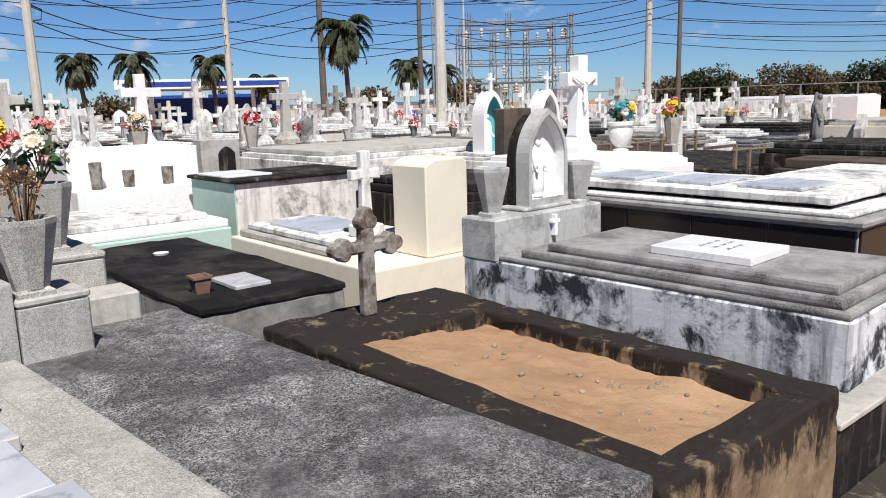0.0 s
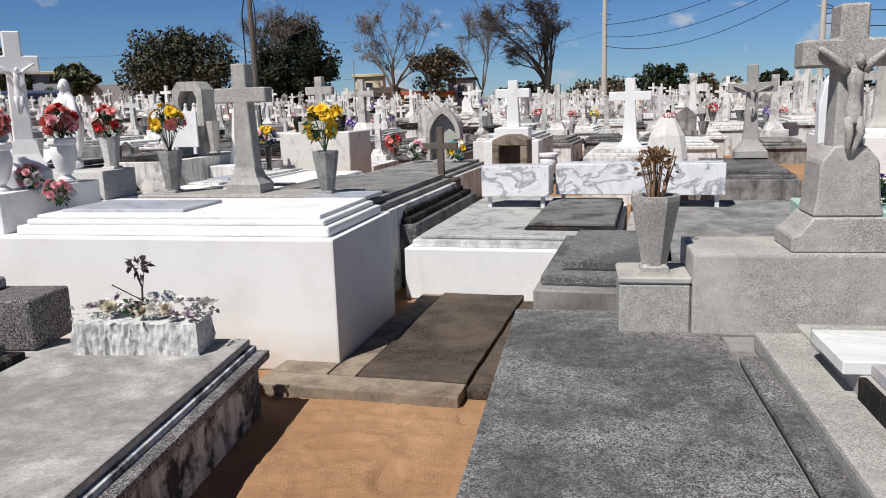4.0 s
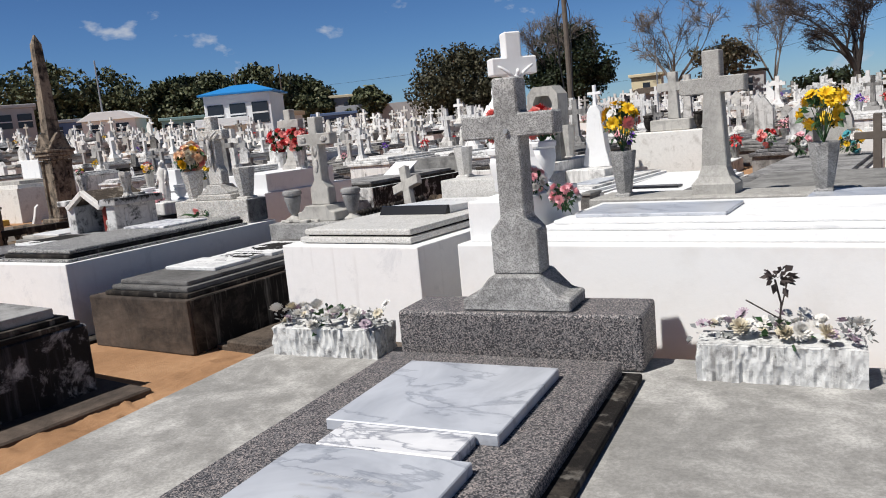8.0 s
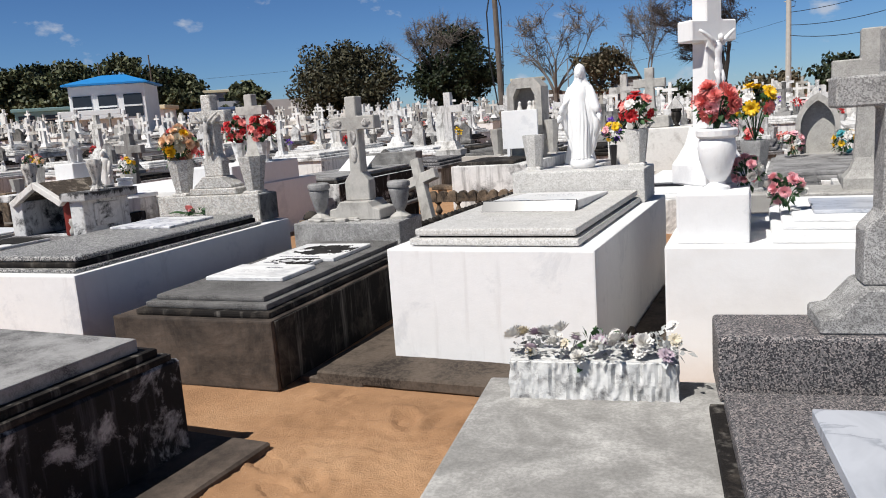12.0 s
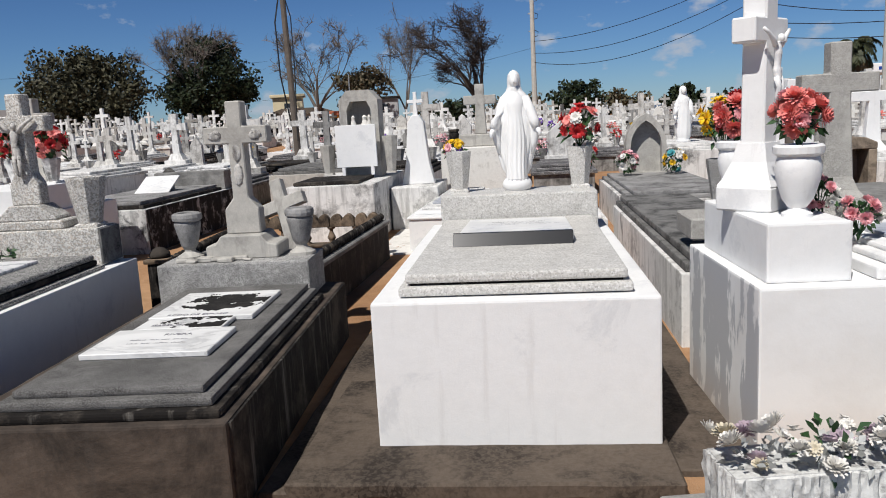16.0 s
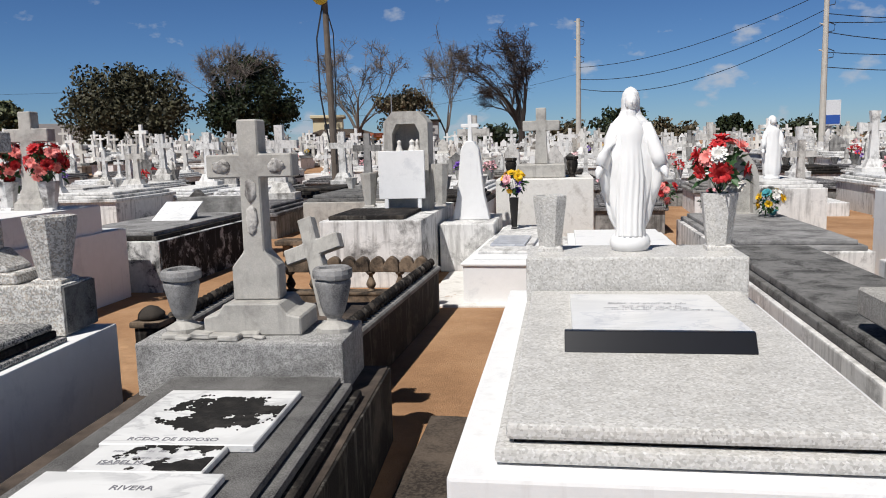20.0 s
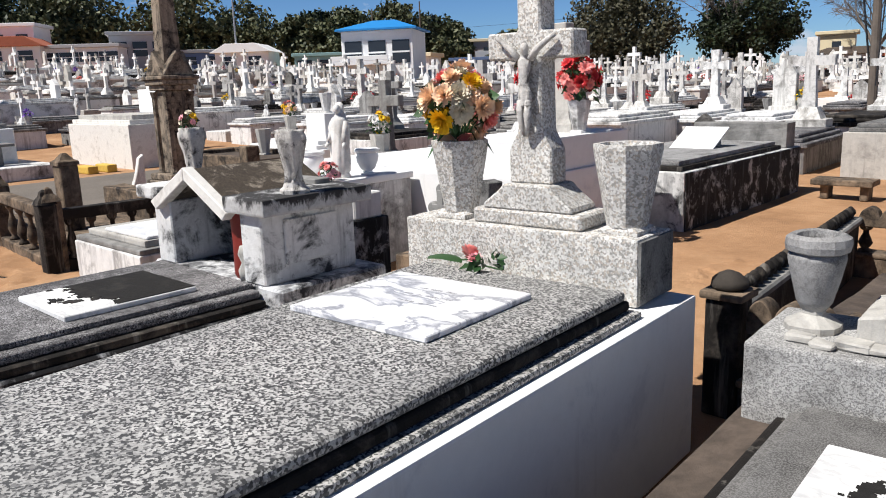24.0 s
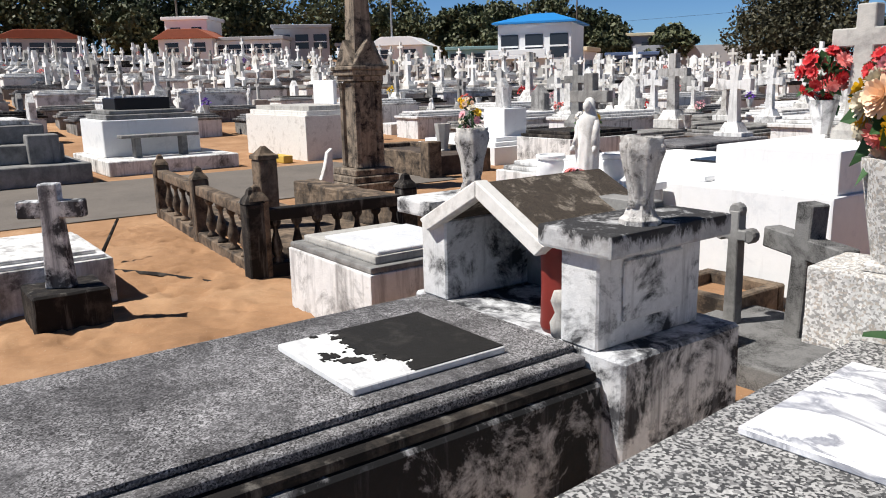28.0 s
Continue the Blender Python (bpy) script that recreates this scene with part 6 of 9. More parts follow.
        o.matrix_basis = Matrix.Translation(Vector((x, y, z)) - Vector((-9.22, 4.81, .792))) @ Matrix.Rotation(-.9 + k, 4, "X") @ Matrix.Scale(.85 - .2 * k, 4)
    swing([t, c, f, g] + vs, -9.0, 4.0, 3.5)


tomb_h()


# ---- the tomb with the little roofed shrine ----
def tomb_i():
    t = thing("shrine_tomb", "black mottled tomb with dark slab and roofed shrine at its head", "tomb", (-10.6, 3.8, 0))
    part("body", box(-11.25, -10.10, 1.9, 4.33, 0, .565, .012), white_mould_dark, t)
    part("step", box(-11.23, -10.12, 1.92, 4.325, .565, .60, .014, 2), black_concrete, t)
    part("step", box(-11.18, -10.17, 1.97, 4.328, .60, .64, .016, 3), dark_terrazzo, t)
    part("slab", box(-11.12, -10.23, 2.02, 4.332, .64, .665, .012, 2), dark_terrazzo, t)
    p = part("plaque", box(-10.84, -10.32, 3.50, 4.09, .665, .69, .004), flaked_marble, t, "white plaque mostly covered by black lichen")
    b = film(-10.835, -10.325, 3.505, 4.085, .693, lambda x, y: (y - 3.505) / .57 + .35 * ragged(x, y, 8) > .27 + .25 * max(0, (x + 10.45) / .15) * (1 - (y - 3.505) / .57))
    part("lichen", b, lichen, t, "ragged black lichen film")
    s = thing("shrine", "small whitewashed grave shrine with gabled mossy roof", "shrine", (-10.55, 4.55, .55))
    part("base", box(-11.22, -10.02, 4.336, 5.0, 0, .655, .012, 1, .004), white_mould, s)
    part("pillar", box(-11.16, -10.985, 4.34, 4.90, .655, 1.0, .008), mould_streaked, s)
    part("pillar", box(-10.315, -10.14, 4.34, 4.90, .655, 1.0, .008), mould_streaked, s)
    part("panel", box(-10.139, -10.128, 4.46, 4.78, .74, .96, .006), mould_streaked, s)
    part("back_wall", box(-10.985, -10.315, 4.80, 4.90, .655, 1.1, .004), concrete, s)
    part("ledge", box(-11.32, -11.07, 4.32, 4.95, 1.0, 1.07, .012, 2), mould_streaked, s)
    part("ledge", box(-10.39, -10.05, 4.30, 4.95, .995, 1.075, .012, 2), ledge_mould, s)
    cx = -10.735
    for sg in (-1, 1):
        pts = [(cx, 1.13), (cx + sg * .345, .955), (cx + sg * .375, 1.0), (cx, 1.185)]
        part("roof", prism(pts, 4.36, 5.0, .006), moss_roof, s, "mossy dark roof slope")
        part("gable", prism([(cx, 1.125), (cx + sg * .33, .95), (cx + sg * .385, .995), (cx, 1.195)], 4.30, 4.36, .006), plaster, s, "whitewashed gable edge")
    rb = thing("rear_block", "blackened low grave block behind the shrine", "block", (-11.3, 5.7, 0))
    part("block", rough_up(box(-11.9, -10.90, 5.42, 5.84, 0, .71, .01, 3), .004, 9), white_mould_dark, rb)
    part("small_cap", box(-11.14, -10.92, 5.56, 5.80, .71, .88, .01), white_worn, rb, "small whitewashed block")
    for x in (-11.06, -10.145):
        u = thing("urn", "old grey cement urn with moulded leaves", "urn", (x, 4.55, 1.072), "shrine urns")
        part("foot", lathe([(.072, 0), (.072, .022), (.056, .035), (.042, .07)], 8, (x, 4.55, 1.07)), cast_relief, u)
        b = lathe([(.044, .06), (.038, .085), (.042, .11), (.050, .16), (.062, .21), (.071, .25), (.071, .275), (.064, .285), (.069, .30), (.052, .30), (.042, .25)], 42, (x, 4.55, 1.07))
        for v in b.verts:
            a = math.atan2(v.co.y - 4.55, v.co.x - x)
            k = 1 + .07 * math.sin(a * 7 + v.co.z * 9)
            v.co.x, v.co.y = x + (v.co.x - x) * k, 4.55 + (v.co.y - 4.55) * k
        part("bowl", rough_up(b, .007, 26), cast_relief, u, smooth=True)
    bouquet((-11.06, 4.55, 1.35), .05, ["ivory", "pink", "yellow"], 9, "small bunch of faded pink and yellow flowers in an urn", 81)
    v = solo("red_vase", lathe([(.06, 0), (.068, .02), (.064, .18), (.068, .29), (.078, .325), (.072, .33), (.06, .31), (.05, .2)], 18, (-10.40, 4.42, .658)), red_plastic, "tall dark red flower vase in shrine", "vase", (-10.40, 4.42, .658), smooth=True)
    solo("cherub_ornament", rough_up(lathe([(.03, 0), (.035, .05), (.02, .09), (.035, .13), (.02, .17)], 10, (-10.345, 4.37, .656)), .006, 30), pale_concrete, "small worn stone ornament by red vase", "ornament", (-10.345, 4.37, .656), smooth=True)


tomb_i()


# ---- the stained dark tomb passed close by ----
def tomb_j():
    t = thing("dark_tomb", "dark grey tomb with black streaked sides and stepped lid", "tomb", (-7.3, .6, 0))
    part("footing", box(-8.3, -6.32, -1.5, 2.0, -.02, .05, .012, 1, .004), brown_concrete, t)
    part("body", box(-8.05, -6.67, -1.5, 1.84, 0, .50, .012), white_mould_dark, t)
    part("step", box(-8.02, -6.68, -1.5, 1.80, .50, .535, .012, 2), black_concrete, t)
    part("step", box(-7.98, -6.71, -1.5, 1.75, .535, .575, .014, 2), black_concrete, t)
    part("lid", box(-7.92, -6.755, -1.5, 1.68, .575, .64, .014, 2), slab_cement, t)


tomb_j()

# ---- graves of the second and third rows ----
niche_cement = weathered("buff_niche_cement", (0.36, 0.29, 0.22), (0.10, 0.08, 0.065), 0.55, 0.1, 4.0, streak=0.3, tint=0.4)

def simple_tomb(x0, x1, y0, y1, h, body, lid=None, label="", step=.05, lid_h=.05, z=0.0, name="tomb", grp=""):
    t = thing(name, label, "tomb", ((x0 + x1) / 2, (y0 + y1) / 2, z), grp)
    part("body", box(x0, x1, y0, y1, z - .05, z + h, .012, 2), body, t)
    if lid:
        part("step", box(x0 + step, x1 - step, y0 + step, y1 - step, z + h, z + h + lid_h, .014, 2), body if lid_h > .06 else lid, t)
        part("lid", box(x0 + step * 2.4, x1 - step * 2.4, y0 + step * 2.4, y1 - step * 2.4, z + h + lid_h, z + h + lid_h * 2, .014, 2), lid, t)
    return t


def stone_cross(x, y, z, h, half, mat, label, w=.13, d=.12, foot=True, grp="", figure=False, tilt=0.0):
    c = thing("stone_cross", label, "cross", (x, y, z), grp)
    if foot:
        part("foot", lathe([(half * .95, 0), (half * .95, h * .07), (half * .7, h * .12), (w * .95, h * .2)], 4, (x, y, z), 0, math.pi / 4, 1, .75), mat, c)
    az = z + h * .76
    part("cross", prism(cross_outline(x, z + (h * .18 if foot else 0), z + h, az, half, w * .95, w * 1.5, w), y - d / 2, y + d / 2, .008), mat, c)
    if figure:
        part("corpus", corpus(x, y - d / 2 - .01, z + h * .42, h * .36, half * .8), mat, c, smooth=True)
    if tilt:
        c.rotation_euler = (0, radians(tilt), 0)
    return c


# behind the double tomb
t = simple_tomb(-4.60, -3.72, 4.95, 8.8, .50, white_worn, dark_slab_cement, "grave of thick grey mouldy cement slabs", .03, .06)
t = simple_tomb(-3.70, -2.25, 4.56, 7.4, .70, white_worn, concrete, "low grey grave behind the double tomb")
part("plaque", box(-2.85, -2.35, 4.7, 5.3, .82, .85, .004), grey_marble, t)
part("ledge", box(-4.52, -2.58, 5.03, 5.52, .70, .845, .012), light_terrazzo, t)
stone_cross(-3.55, 5.27, .845, 1.08, .24, light_terrazzo, "big grey terrazzo cross behind the double tomb", .13, .13)
square_vase(-4.28, 5.22, .845, .11, .20, .37, grey_chips, "grey terrazzo vase with yellow flowers")
square_vase(-2.78, 5.16, .845, .11, .20, .35, grey_chips, "grey terrazzo vase with yellow flowers")
bouquet((-4.28, 5.22, 1.20), .14, ["yellow", "yellow", "yellow", "yellow", "white", "coral"], 18, "yellow artificial sunflowers in a terrazzo vase", 101, .27)
bouquet((-2.78, 5.16, 1.18), .15, ["yellow", "yellow", "yellow", "white"], 18, "yellow artificial flowers in a terrazzo vase", 102, .25)
# beyond the low white tomb
t = thing("niche_headstone", "brown cement niche headstone with empty square opening", "headstone", (-1.9, 9.0, 0))
part("left_jamb", box(-2.16, -2.07, 8.9, 9.3, 0, 1.0, .01), niche_cement, t)
part("right_jamb", box(-1.80, -1.71, 8.9, 9.3, 0, 1.0, .01), niche_cement, t)
part("back_wall", box(-2.07, -1.80, 9.2, 9.3, 0, 1.0, .005), niche_cement, t)
part("lintel", prism([(-2.16, 1.0), (-1.71, 1.0), (-1.71, 1.07), (-1.84, 1.13), (-2.03, 1.13), (-2.16, 1.07)], 8.9, 9.3, .008), niche_cement, t)
t = thing("white_headstone", "thick white headstone with white cross on top", "headstone", (-2.14, 10.4, 0))
part("stone", box(-2.55, -1.75, 10.2, 10.6, 0, 1.0, .015), white, t)
part("step", box(-2.4, -1.9, 10.25, 10.55, 1.0, 1.18, .015), white, t)
part("cross", prism(cross_outline(-2.14, 1.18, 1.84, 1.66, .24, .13, .18, .14), 10.34, 10.46, .008), white, t)
t = thing("wooden_cross", "plain brown wooden cross on a dark block", "cross", (-2.75, 8.6, 0))
part("block", box(-2.95, -2.55, 8.4, 8.8, 0, .62, .012), brown_concrete, t)
part("cross", prism(cross_outline(-2.75, .62, 1.26, 1.03, .22, .08, .085, .08), 8.57, 8.63, .006), wood_pole, t)
niche_headstone(-3.7, 12.2, .55, .62, .95, pale_concrete, light_terrazzo, "grey gothic headstone with pale niche", .25, False, .45)
bouquet((-4.05, 11.8, .62), .16, ["pink", "white", "pink"], 14, "pink and white artificial flowers before a gothic headstone", 104)
bouquet((-3.35, 11.8, .62), .16, ["white", "yellow", "teal"], 14, "white and yellow artificial flowers before a gothic headstone", 105)
simple_tomb(-4.4, -3.0, 9.3, 12.6, .48, white_worn, slab_cement, "white streaked tomb under a dark slab")
simple_tomb(-2.95, -2.1, 5.4, 7.7, .55, dark_terrazzo, black_concrete, "black stepped tomb beside the low white tomb")
urn(-1.45, 8.95, .57, .12, .33, white, "white painted urn between graves")
stone_cross(-.55, 11.8, .7, 1.15, .32, white, "tall white cross on a whitewashed base", .15)
simple_tomb(-1.2, .2, 10.9, 13.2, .7, white_worn, white_worn, "whitewashed box tomb with stepped lid")
simple_tomb(.3, 1.4, 8.5, 10.6, .6, field_grey, dark_terrazzo, "grey stepped tomb with dark lid")
stone_cross(1.05, 10.3, .72, 1.2, .30, light_terrazzo, "grey crucifix with carved figure on a tomb", .13, .12, True, "", True)
solo("white_stele", rough_up(lathe([(.22, 0), (.24, .3), (.2, .55), (.08, .75)], 8, (-.05, 8.5, .55), 0, 0, 1, .5), .03, 6), plaster, "rough whitish pointed stone among planters", "stone", (-.05, 8.5, .5))
urn(.32, 8.2, .5, .11, .26, white, "white painted urn beside a marble planter")

# the grave with the white board and niche
t = thing("board_tomb", "white streaked tomb with black slab and white inscription board", "tomb", (-8.3, 11.0, 0))
part("body", box(-8.78, -7.58, 9.9, 12.6, 0, .78, .012, 2), white_worn, t)
part("slab", box(-8.70, -7.80, 10.0, 11.1, .78, .83, .01), black_concrete, t)
part("board", box(-8.32, -7.72, 11.0, 11.04, .95, 1.56, .005), white, t, "white inscription board")
for x in (-8.25, -7.82):
    part("board_leg", box(x, x + .05, 11.0, 11.04, .83, .95, .003), white, t)
n = thing("niche_headstone", "tall concrete niche headstone with pointed recess", "headstone", (-7.98, 11.4, .78))
b = bmesh.new()
o = [(-8.28, .78), (-7.70, .78), (-7.70, 1.92), (-7.82, 2.06), (-8.16, 2.06), (-8.28, 1.92)]
i = [(-8.17, 1.5), (-7.81, 1.5), (-7.81, 1.78), (-7.87, 1.90), (-8.11, 1.90), (-8.17, 1.78)]
fo, fi = [b.verts.new((x, 11.2, z)) for x, z in o], [b.verts.new((x, 11.2, z)) for x, z in i]
ko, ki = [b.verts.new((x, 11.6, z)) for x, z in o], [b.verts.new((x, 11.45, z)) for x, z in i]
for k in range(6):
    j = (k + 1) % 6
    b.faces.new((fo[k], fo[j], fi[j], fi[k]))
    b.faces.new((fo[j], fo[k], ko[k], ko[j]))
    b.faces.new((fi[k], fi[j], ki[j], ki[k]))
b.faces.new(ko[::-1])
b.faces.new(ki)
part("stone", b, pale_concrete, n)
for x, cx in ((-8.10, .05), (-7.93, .06), (-7.86, .04)):
    solo("small_figure", rough_up(lathe([(cx * .6, 0), (cx, .05), (cx * .5, .13), (cx * .6, .17), (.01, .2)], 10, (x, 11.3, 1.5)), .004, 30), plaster, "small worn plaster figure in a niche", "ornament", (x, 11.3, 1.5), "niche figures")
square_vase(-8.52, 11.3, .83, .13, .22, .45, pale_concrete, "concrete tapered vase beside white board")
square_vase(-7.56, 11.25, .83, .13, .22, .55, pale_concrete, "concrete tapered vase beside white board")
t = thing("stepped_stele", "white stepped stele with small cross on top", "stele", (-7.2, 11.6, 0))
part("base", box(-7.55, -6.85, 11.0, 12.4, 0, .62, .012), white_worn, t)
part("shaft", prism([(-7.45, .62), (-6.95, .62), (-7.02, .95), (-7.08, 1.55), (-7.15, 1.66), (-7.25, 1.66), (-7.32, 1.55), (-7.38, .95)], 11.5, 11.7, .01), white, t)
part("cross", prism(cross_outline(-7.2, 1.66, 2.0, 1.86, .12, .05, .06, .05), 11.57, 11.63, .005), white, t)
# low layered white tomb and the tall cross behind the statue
t = thing("tomb", "low white tomb with layered lid and marble plaque", "tomb", (-6.64, 10.5, 0))
part("body", box(-7.0, -6.26, 9.0, 12.1, 0, .40, .012, 2), white, t)
part("cornice", box(-7.02, -6.24, 8.98, 12.1, .40, .43, .012, 2), white, t)
part("step", box(-6.96, -6.30, 9.2, 12.0, .43, .47, .014, 2), white, t)
part("lid", box(-6.9, -6.36, 9.35, 11.9, .47, .505, .014, 2), white_worn, t)
part("plaque", box(-6.82, -6.44, 9.7, 10.5, .505, .53, .004), grey_marble, t)
swing([t], -7.0, 9.0, -3)
ap = thing("apron", "pale cement apron round a low white tomb", "paving", (-6.9, 10.4, 0), kind="structure")
part("paving_slab", rough_up(box(-7.42, -6.2, 8.86, 10.95, -.02, .02, .008, 3), .005, 6), plaster, ap)
bk = thing("grey_kerb_block", "small grey cement block with stepped cap", "block", (-6.4, 6.8, 0))
part("block", box(-6.45, -6.33, 6.55, 7.1, 0, .25, .01, 2, .004), concrete, bk)
part("cap", box(-6.47, -6.315, 6.52, 7.13, .25, .30, .01, 2, .003), dark_slab_cement, bk)
dp = thing("grey_kerb_block", "dark mouldy cement block with flat cap", "block", (-6.15, 8.85, 0))
part("block", box(-6.22, -6.08, 8.6, 8.95, 0, .46, .01, 2, .004), dark_slab_cement, dp)
part("cap", box(-6.24, -6.06, 8.58, 8.97, .46, .50, .01), concrete, dp)
t = simple_tomb(-6.0, -4.7, 8.4, 11.4, .40, white_worn, white, "low white tomb behind the statue", .06, .05)
part("plaque", box(-5.7, -5.0, 8.9, 9.1, .50, .53, .004), black_stone, t)
t = thing("cross_monument", "grey block monument carrying a pale cross", "monument", (-6.3, 13.0, 0))
part("block", box(-6.95, -5.55, 12.5, 13.6, 0, 1.1, .015), plaster, t)
part("step", box(-6.65, -5.95, 12.7, 13.3, 1.1, 1.3, .015), pale_concrete, t)
part("cross", prism(cross_outline(-6.3, 1.3, 2.12, 1.86, .27, .15, .2, .15), 12.93, 13.07, .01), pale_concrete, t)
urn(-6.75, 12.9, 1.1, .09, .3, black_concrete, "dark urn on a grey block")
urn(-5.85, 12.9, 1.1, .09, .3, black_concrete, "dark urn on a grey block")
v = square_vase(-6.62, 11.4, .505, .07, .12, .41, dark_tile, "slim grey vase with yellow flowers")
bouquet((-6.62, 11.4, .95), .16, ["yellow", "purple", "pink", "yellow"], 13, "yellow and dark artificial flowers in a slim vase", 106)
s = solo("statue", robed_figure(-2.78, 14.0, .95, .98, 0.0, .75), statue_white, "white statue of a robed figure on a low tomb", "statue", (-2.78, 14.0, .95), smooth=True)
simple_tomb(-3.4, -2.2, 13.2, 15.4, .85, white_worn, white_worn, "whitewashed tomb carrying a white statue")
bouquet((-4.6, 12.2, .75), .14, ["red", "coral"], 12, "red artificial flowers on a white tomb", 107)
# left of the statue
t = thing("tomb", "white streaked tomb with blackened side and grey stepped lid", "tomb", (-11.3, 11.2, 0))
part("body", box(-12.1, -10.62, 9.6, 12.9, -.02, .60, .012, 2), mould_streaked, t)
# panel blackens the sunless side: mould together with painted shade
part("side_panel", box(-10.62, -10.606, 9.62, 12.88, 0, .595, .004), white_mould_dark, t, "black mouldy side with shade in its colour")
part("step", box(-12.04, -10.68, 9.66, 12.4, .60, .65, .014, 2), black_concrete, t)
part("lid", box(-11.98, -10.74, 9.72, 12.35, .65, .70, .014, 2), slab_cement, t)
part("head_block", box(-11.9, -10.66, 12.5, 12.8, .60, .92, .012, 2, .006), concrete, t)
bo = thing("leaning_plaque", "white marble plaque leaning on a small wedge", "plaque", (-11.25, 11.3, .70))
part("plaque", prism([(11.1, .70), (11.55, .93), (11.57, .915), (11.13, .70)], -11.55, -11.0, .002, "x"), white_marble, bo)
part("wedge", prism([(11.35, .70), (11.56, .70), (11.55, .90), (11.35, .81)], -11.45, -11.1, .004, "x"), pale_concrete, bo)
bn = thing("stone_bench", "low brown cement bench on two legs", "bench", (-10.0, 12.55, 0))
part("seat", rough_up(box(-10.3, -9.6, 12.35, 12.7, .18, .25, .015, 2), .006, 9), old_stone, bn)
for x in (-10.2, -9.75):
    part("leg", box(x, x + .09, 12.42, 12.64, 0, .18, .01), old_stone, bn)
simple_tomb(-10.6, -8.9, 14.6, 17.0, .66, pale_concrete, dark_slab_cement, "grey stained tomb with dark stepped lid", .06, .06)

# the white tomb with the cross between red flowers
t = thing("white_tomb", "broad plain white tomb with raised pedestal at one end", "tomb", (-12.3, 8.7, 0))
part("body", box(-13.6, -10.86, 7.32, 9.35, 0, .79, .015, 2), white, t)
part("pedestal", box(-11.80, -10.89, 7.42, 8.95, .79, 1.08, .012, 2), white, t)
part("step", box(-13.5, -11.9, 7.45, 9.25, .79, .835, .014, 2), white, t)
part("plaque", box(-12.65, -12.0, 8.3, 8.8, .835, .855, .004), black_stone, t)
stone_cross(-11.27, 8.45, 1.08, .98, .24, pale_concrete, "pale stone cross between two vases of red flowers", .14, .13)
for x, y, sd in ((-11.55, 8.42, 108), (-11.02, 8.32, 109)):
    square_vase(x, y, 1.08, .11, .20, .29, white_worn, "pale tapered vase with red flowers", "red flower vases")
    bouquet((x, y, 1.35), .19, ["red", "coral", "red", "red"], 24, "red artificial flowers in a pale vase", sd, bloom_r=.85)
pl = thing("statue_plinth", "white streaked low tomb carrying a small statue and pots", "tomb", (-12.4, 6.7, 0))
part("body", box(-13.0, -12.12, 6.25, 7.25, 0, .74, .012, 2), white_worn, pl)
part("top_slab", box(-13.03, -12.10, 6.22, 7.27, .74, .80, .014, 2), white, pl)
solo("statue", robed_figure(-12.3, 6.6, .80, .64, .3, .6), plaster, "small whitish statue of a robed figure", "statue", (-12.3, 6.6, .80), smooth=True)
urn(-12.57, 6.5, .80, .11, .23, white, "white painted urn beside statue", "urns by statue")
urn(-12.28, 6.88, .80, .11, .23, white, "white painted urn beside statue", "urns by statue")
bouquet((-12.22, 6.40, .80), .09, ["coral", "pink", "pink"], 14, "faded pink artificial flowers lying on a tomb", 118, .07)
b = prism(cross_outline(0, 0, .80, .55, .30, .12, .13, .12), -.06, .06, .008)
c = thing("dark_cross", "dark weathered concrete cross leaning slightly", "cross", (-10.62, 6.55, .08))
o = new("cross", to_mesh("cross", b, dark_slab_cement))
o.parent = c
c.rotation_euler = (0, radians(3), radians(-20))
t = simple_tomb(-11.2, -10.1, 5.9, 6.9, .12, dark_slab_cement, None, "low grey cement kerb of a grave", name="grave_kerb")
c = thing("trefoil_cross", "small dark cement cross with rounded ends", "cross", (-10.99, 6.47, .1))
b = prism(cross_outline(-10.99, .1, .80, .66, .085, .06, .08, .065), 6.43, 6.51, .006)
for px, pz in ((-10.99, .80), (-11.08, .66), (-10.90, .66)):
    k = lathe([(.036, -.035), (.045, -.02), (.045, .02), (.036, .035)], 12)
    bmesh.ops.transform(k, matrix=Matrix.Translation((px, 6.47, pz)) @ Matrix.Rotation(math.pi / 2, 4, "X"), verts=k.verts)
    part("rounded_end", k, concrete, c)
part("cross", b, concrete, c)
t = thing("stone_trough", "low brown cement trough filled with sand", "planter", (-11.4, 6.95, 0))
for a in ((-11.7, -11.1, 6.62, 6.70), (-11.7, -11.1, 7.17, 7.25), (-11.7, -11.62, 6.70, 7.17), (-11.18, -11.1, 6.70, 7.17)):
    part("side", box(*a, 0, .2, .01, 1, .004), old_stone, t)
part("soil", box(-11.62, -11.18, 6.70, 7.17, 0, .12, 0), sand, t)

# west side: white box, balustrade plot, column, cross on block
t = thing("box_tomb", "small white streaked box tomb with layered lid", "tomb", (-12.9, 5.15, 0))
part("body", box(-13.36, -12.25, 4.72, 5.60, 0, .46, .012, 2), white_worn, t)
part("step", box(-13.35, -12.26, 4.73, 5.59, .46, .50, .012, 2), concrete, t)
part("step", box(-13.27, -12.32, 4.80, 5.53, .50, .55, .012, 2), pale_concrete, t)
part("marble_top", box(-13.02, -12.34, 4.83, 5.5, .55, .575, .006), white_marble, t)
balustrade(-14.38, 4.93, -18.16, 5.29, .60, old_stone, "blackened old stone balustrade round a grave plot", 1.9, .38)
balustrade(-14.38, 4.89, -14.30, 6.35, .58, black_concrete, "blackened old stone balustrade round a grave plot", 1.4, .19)
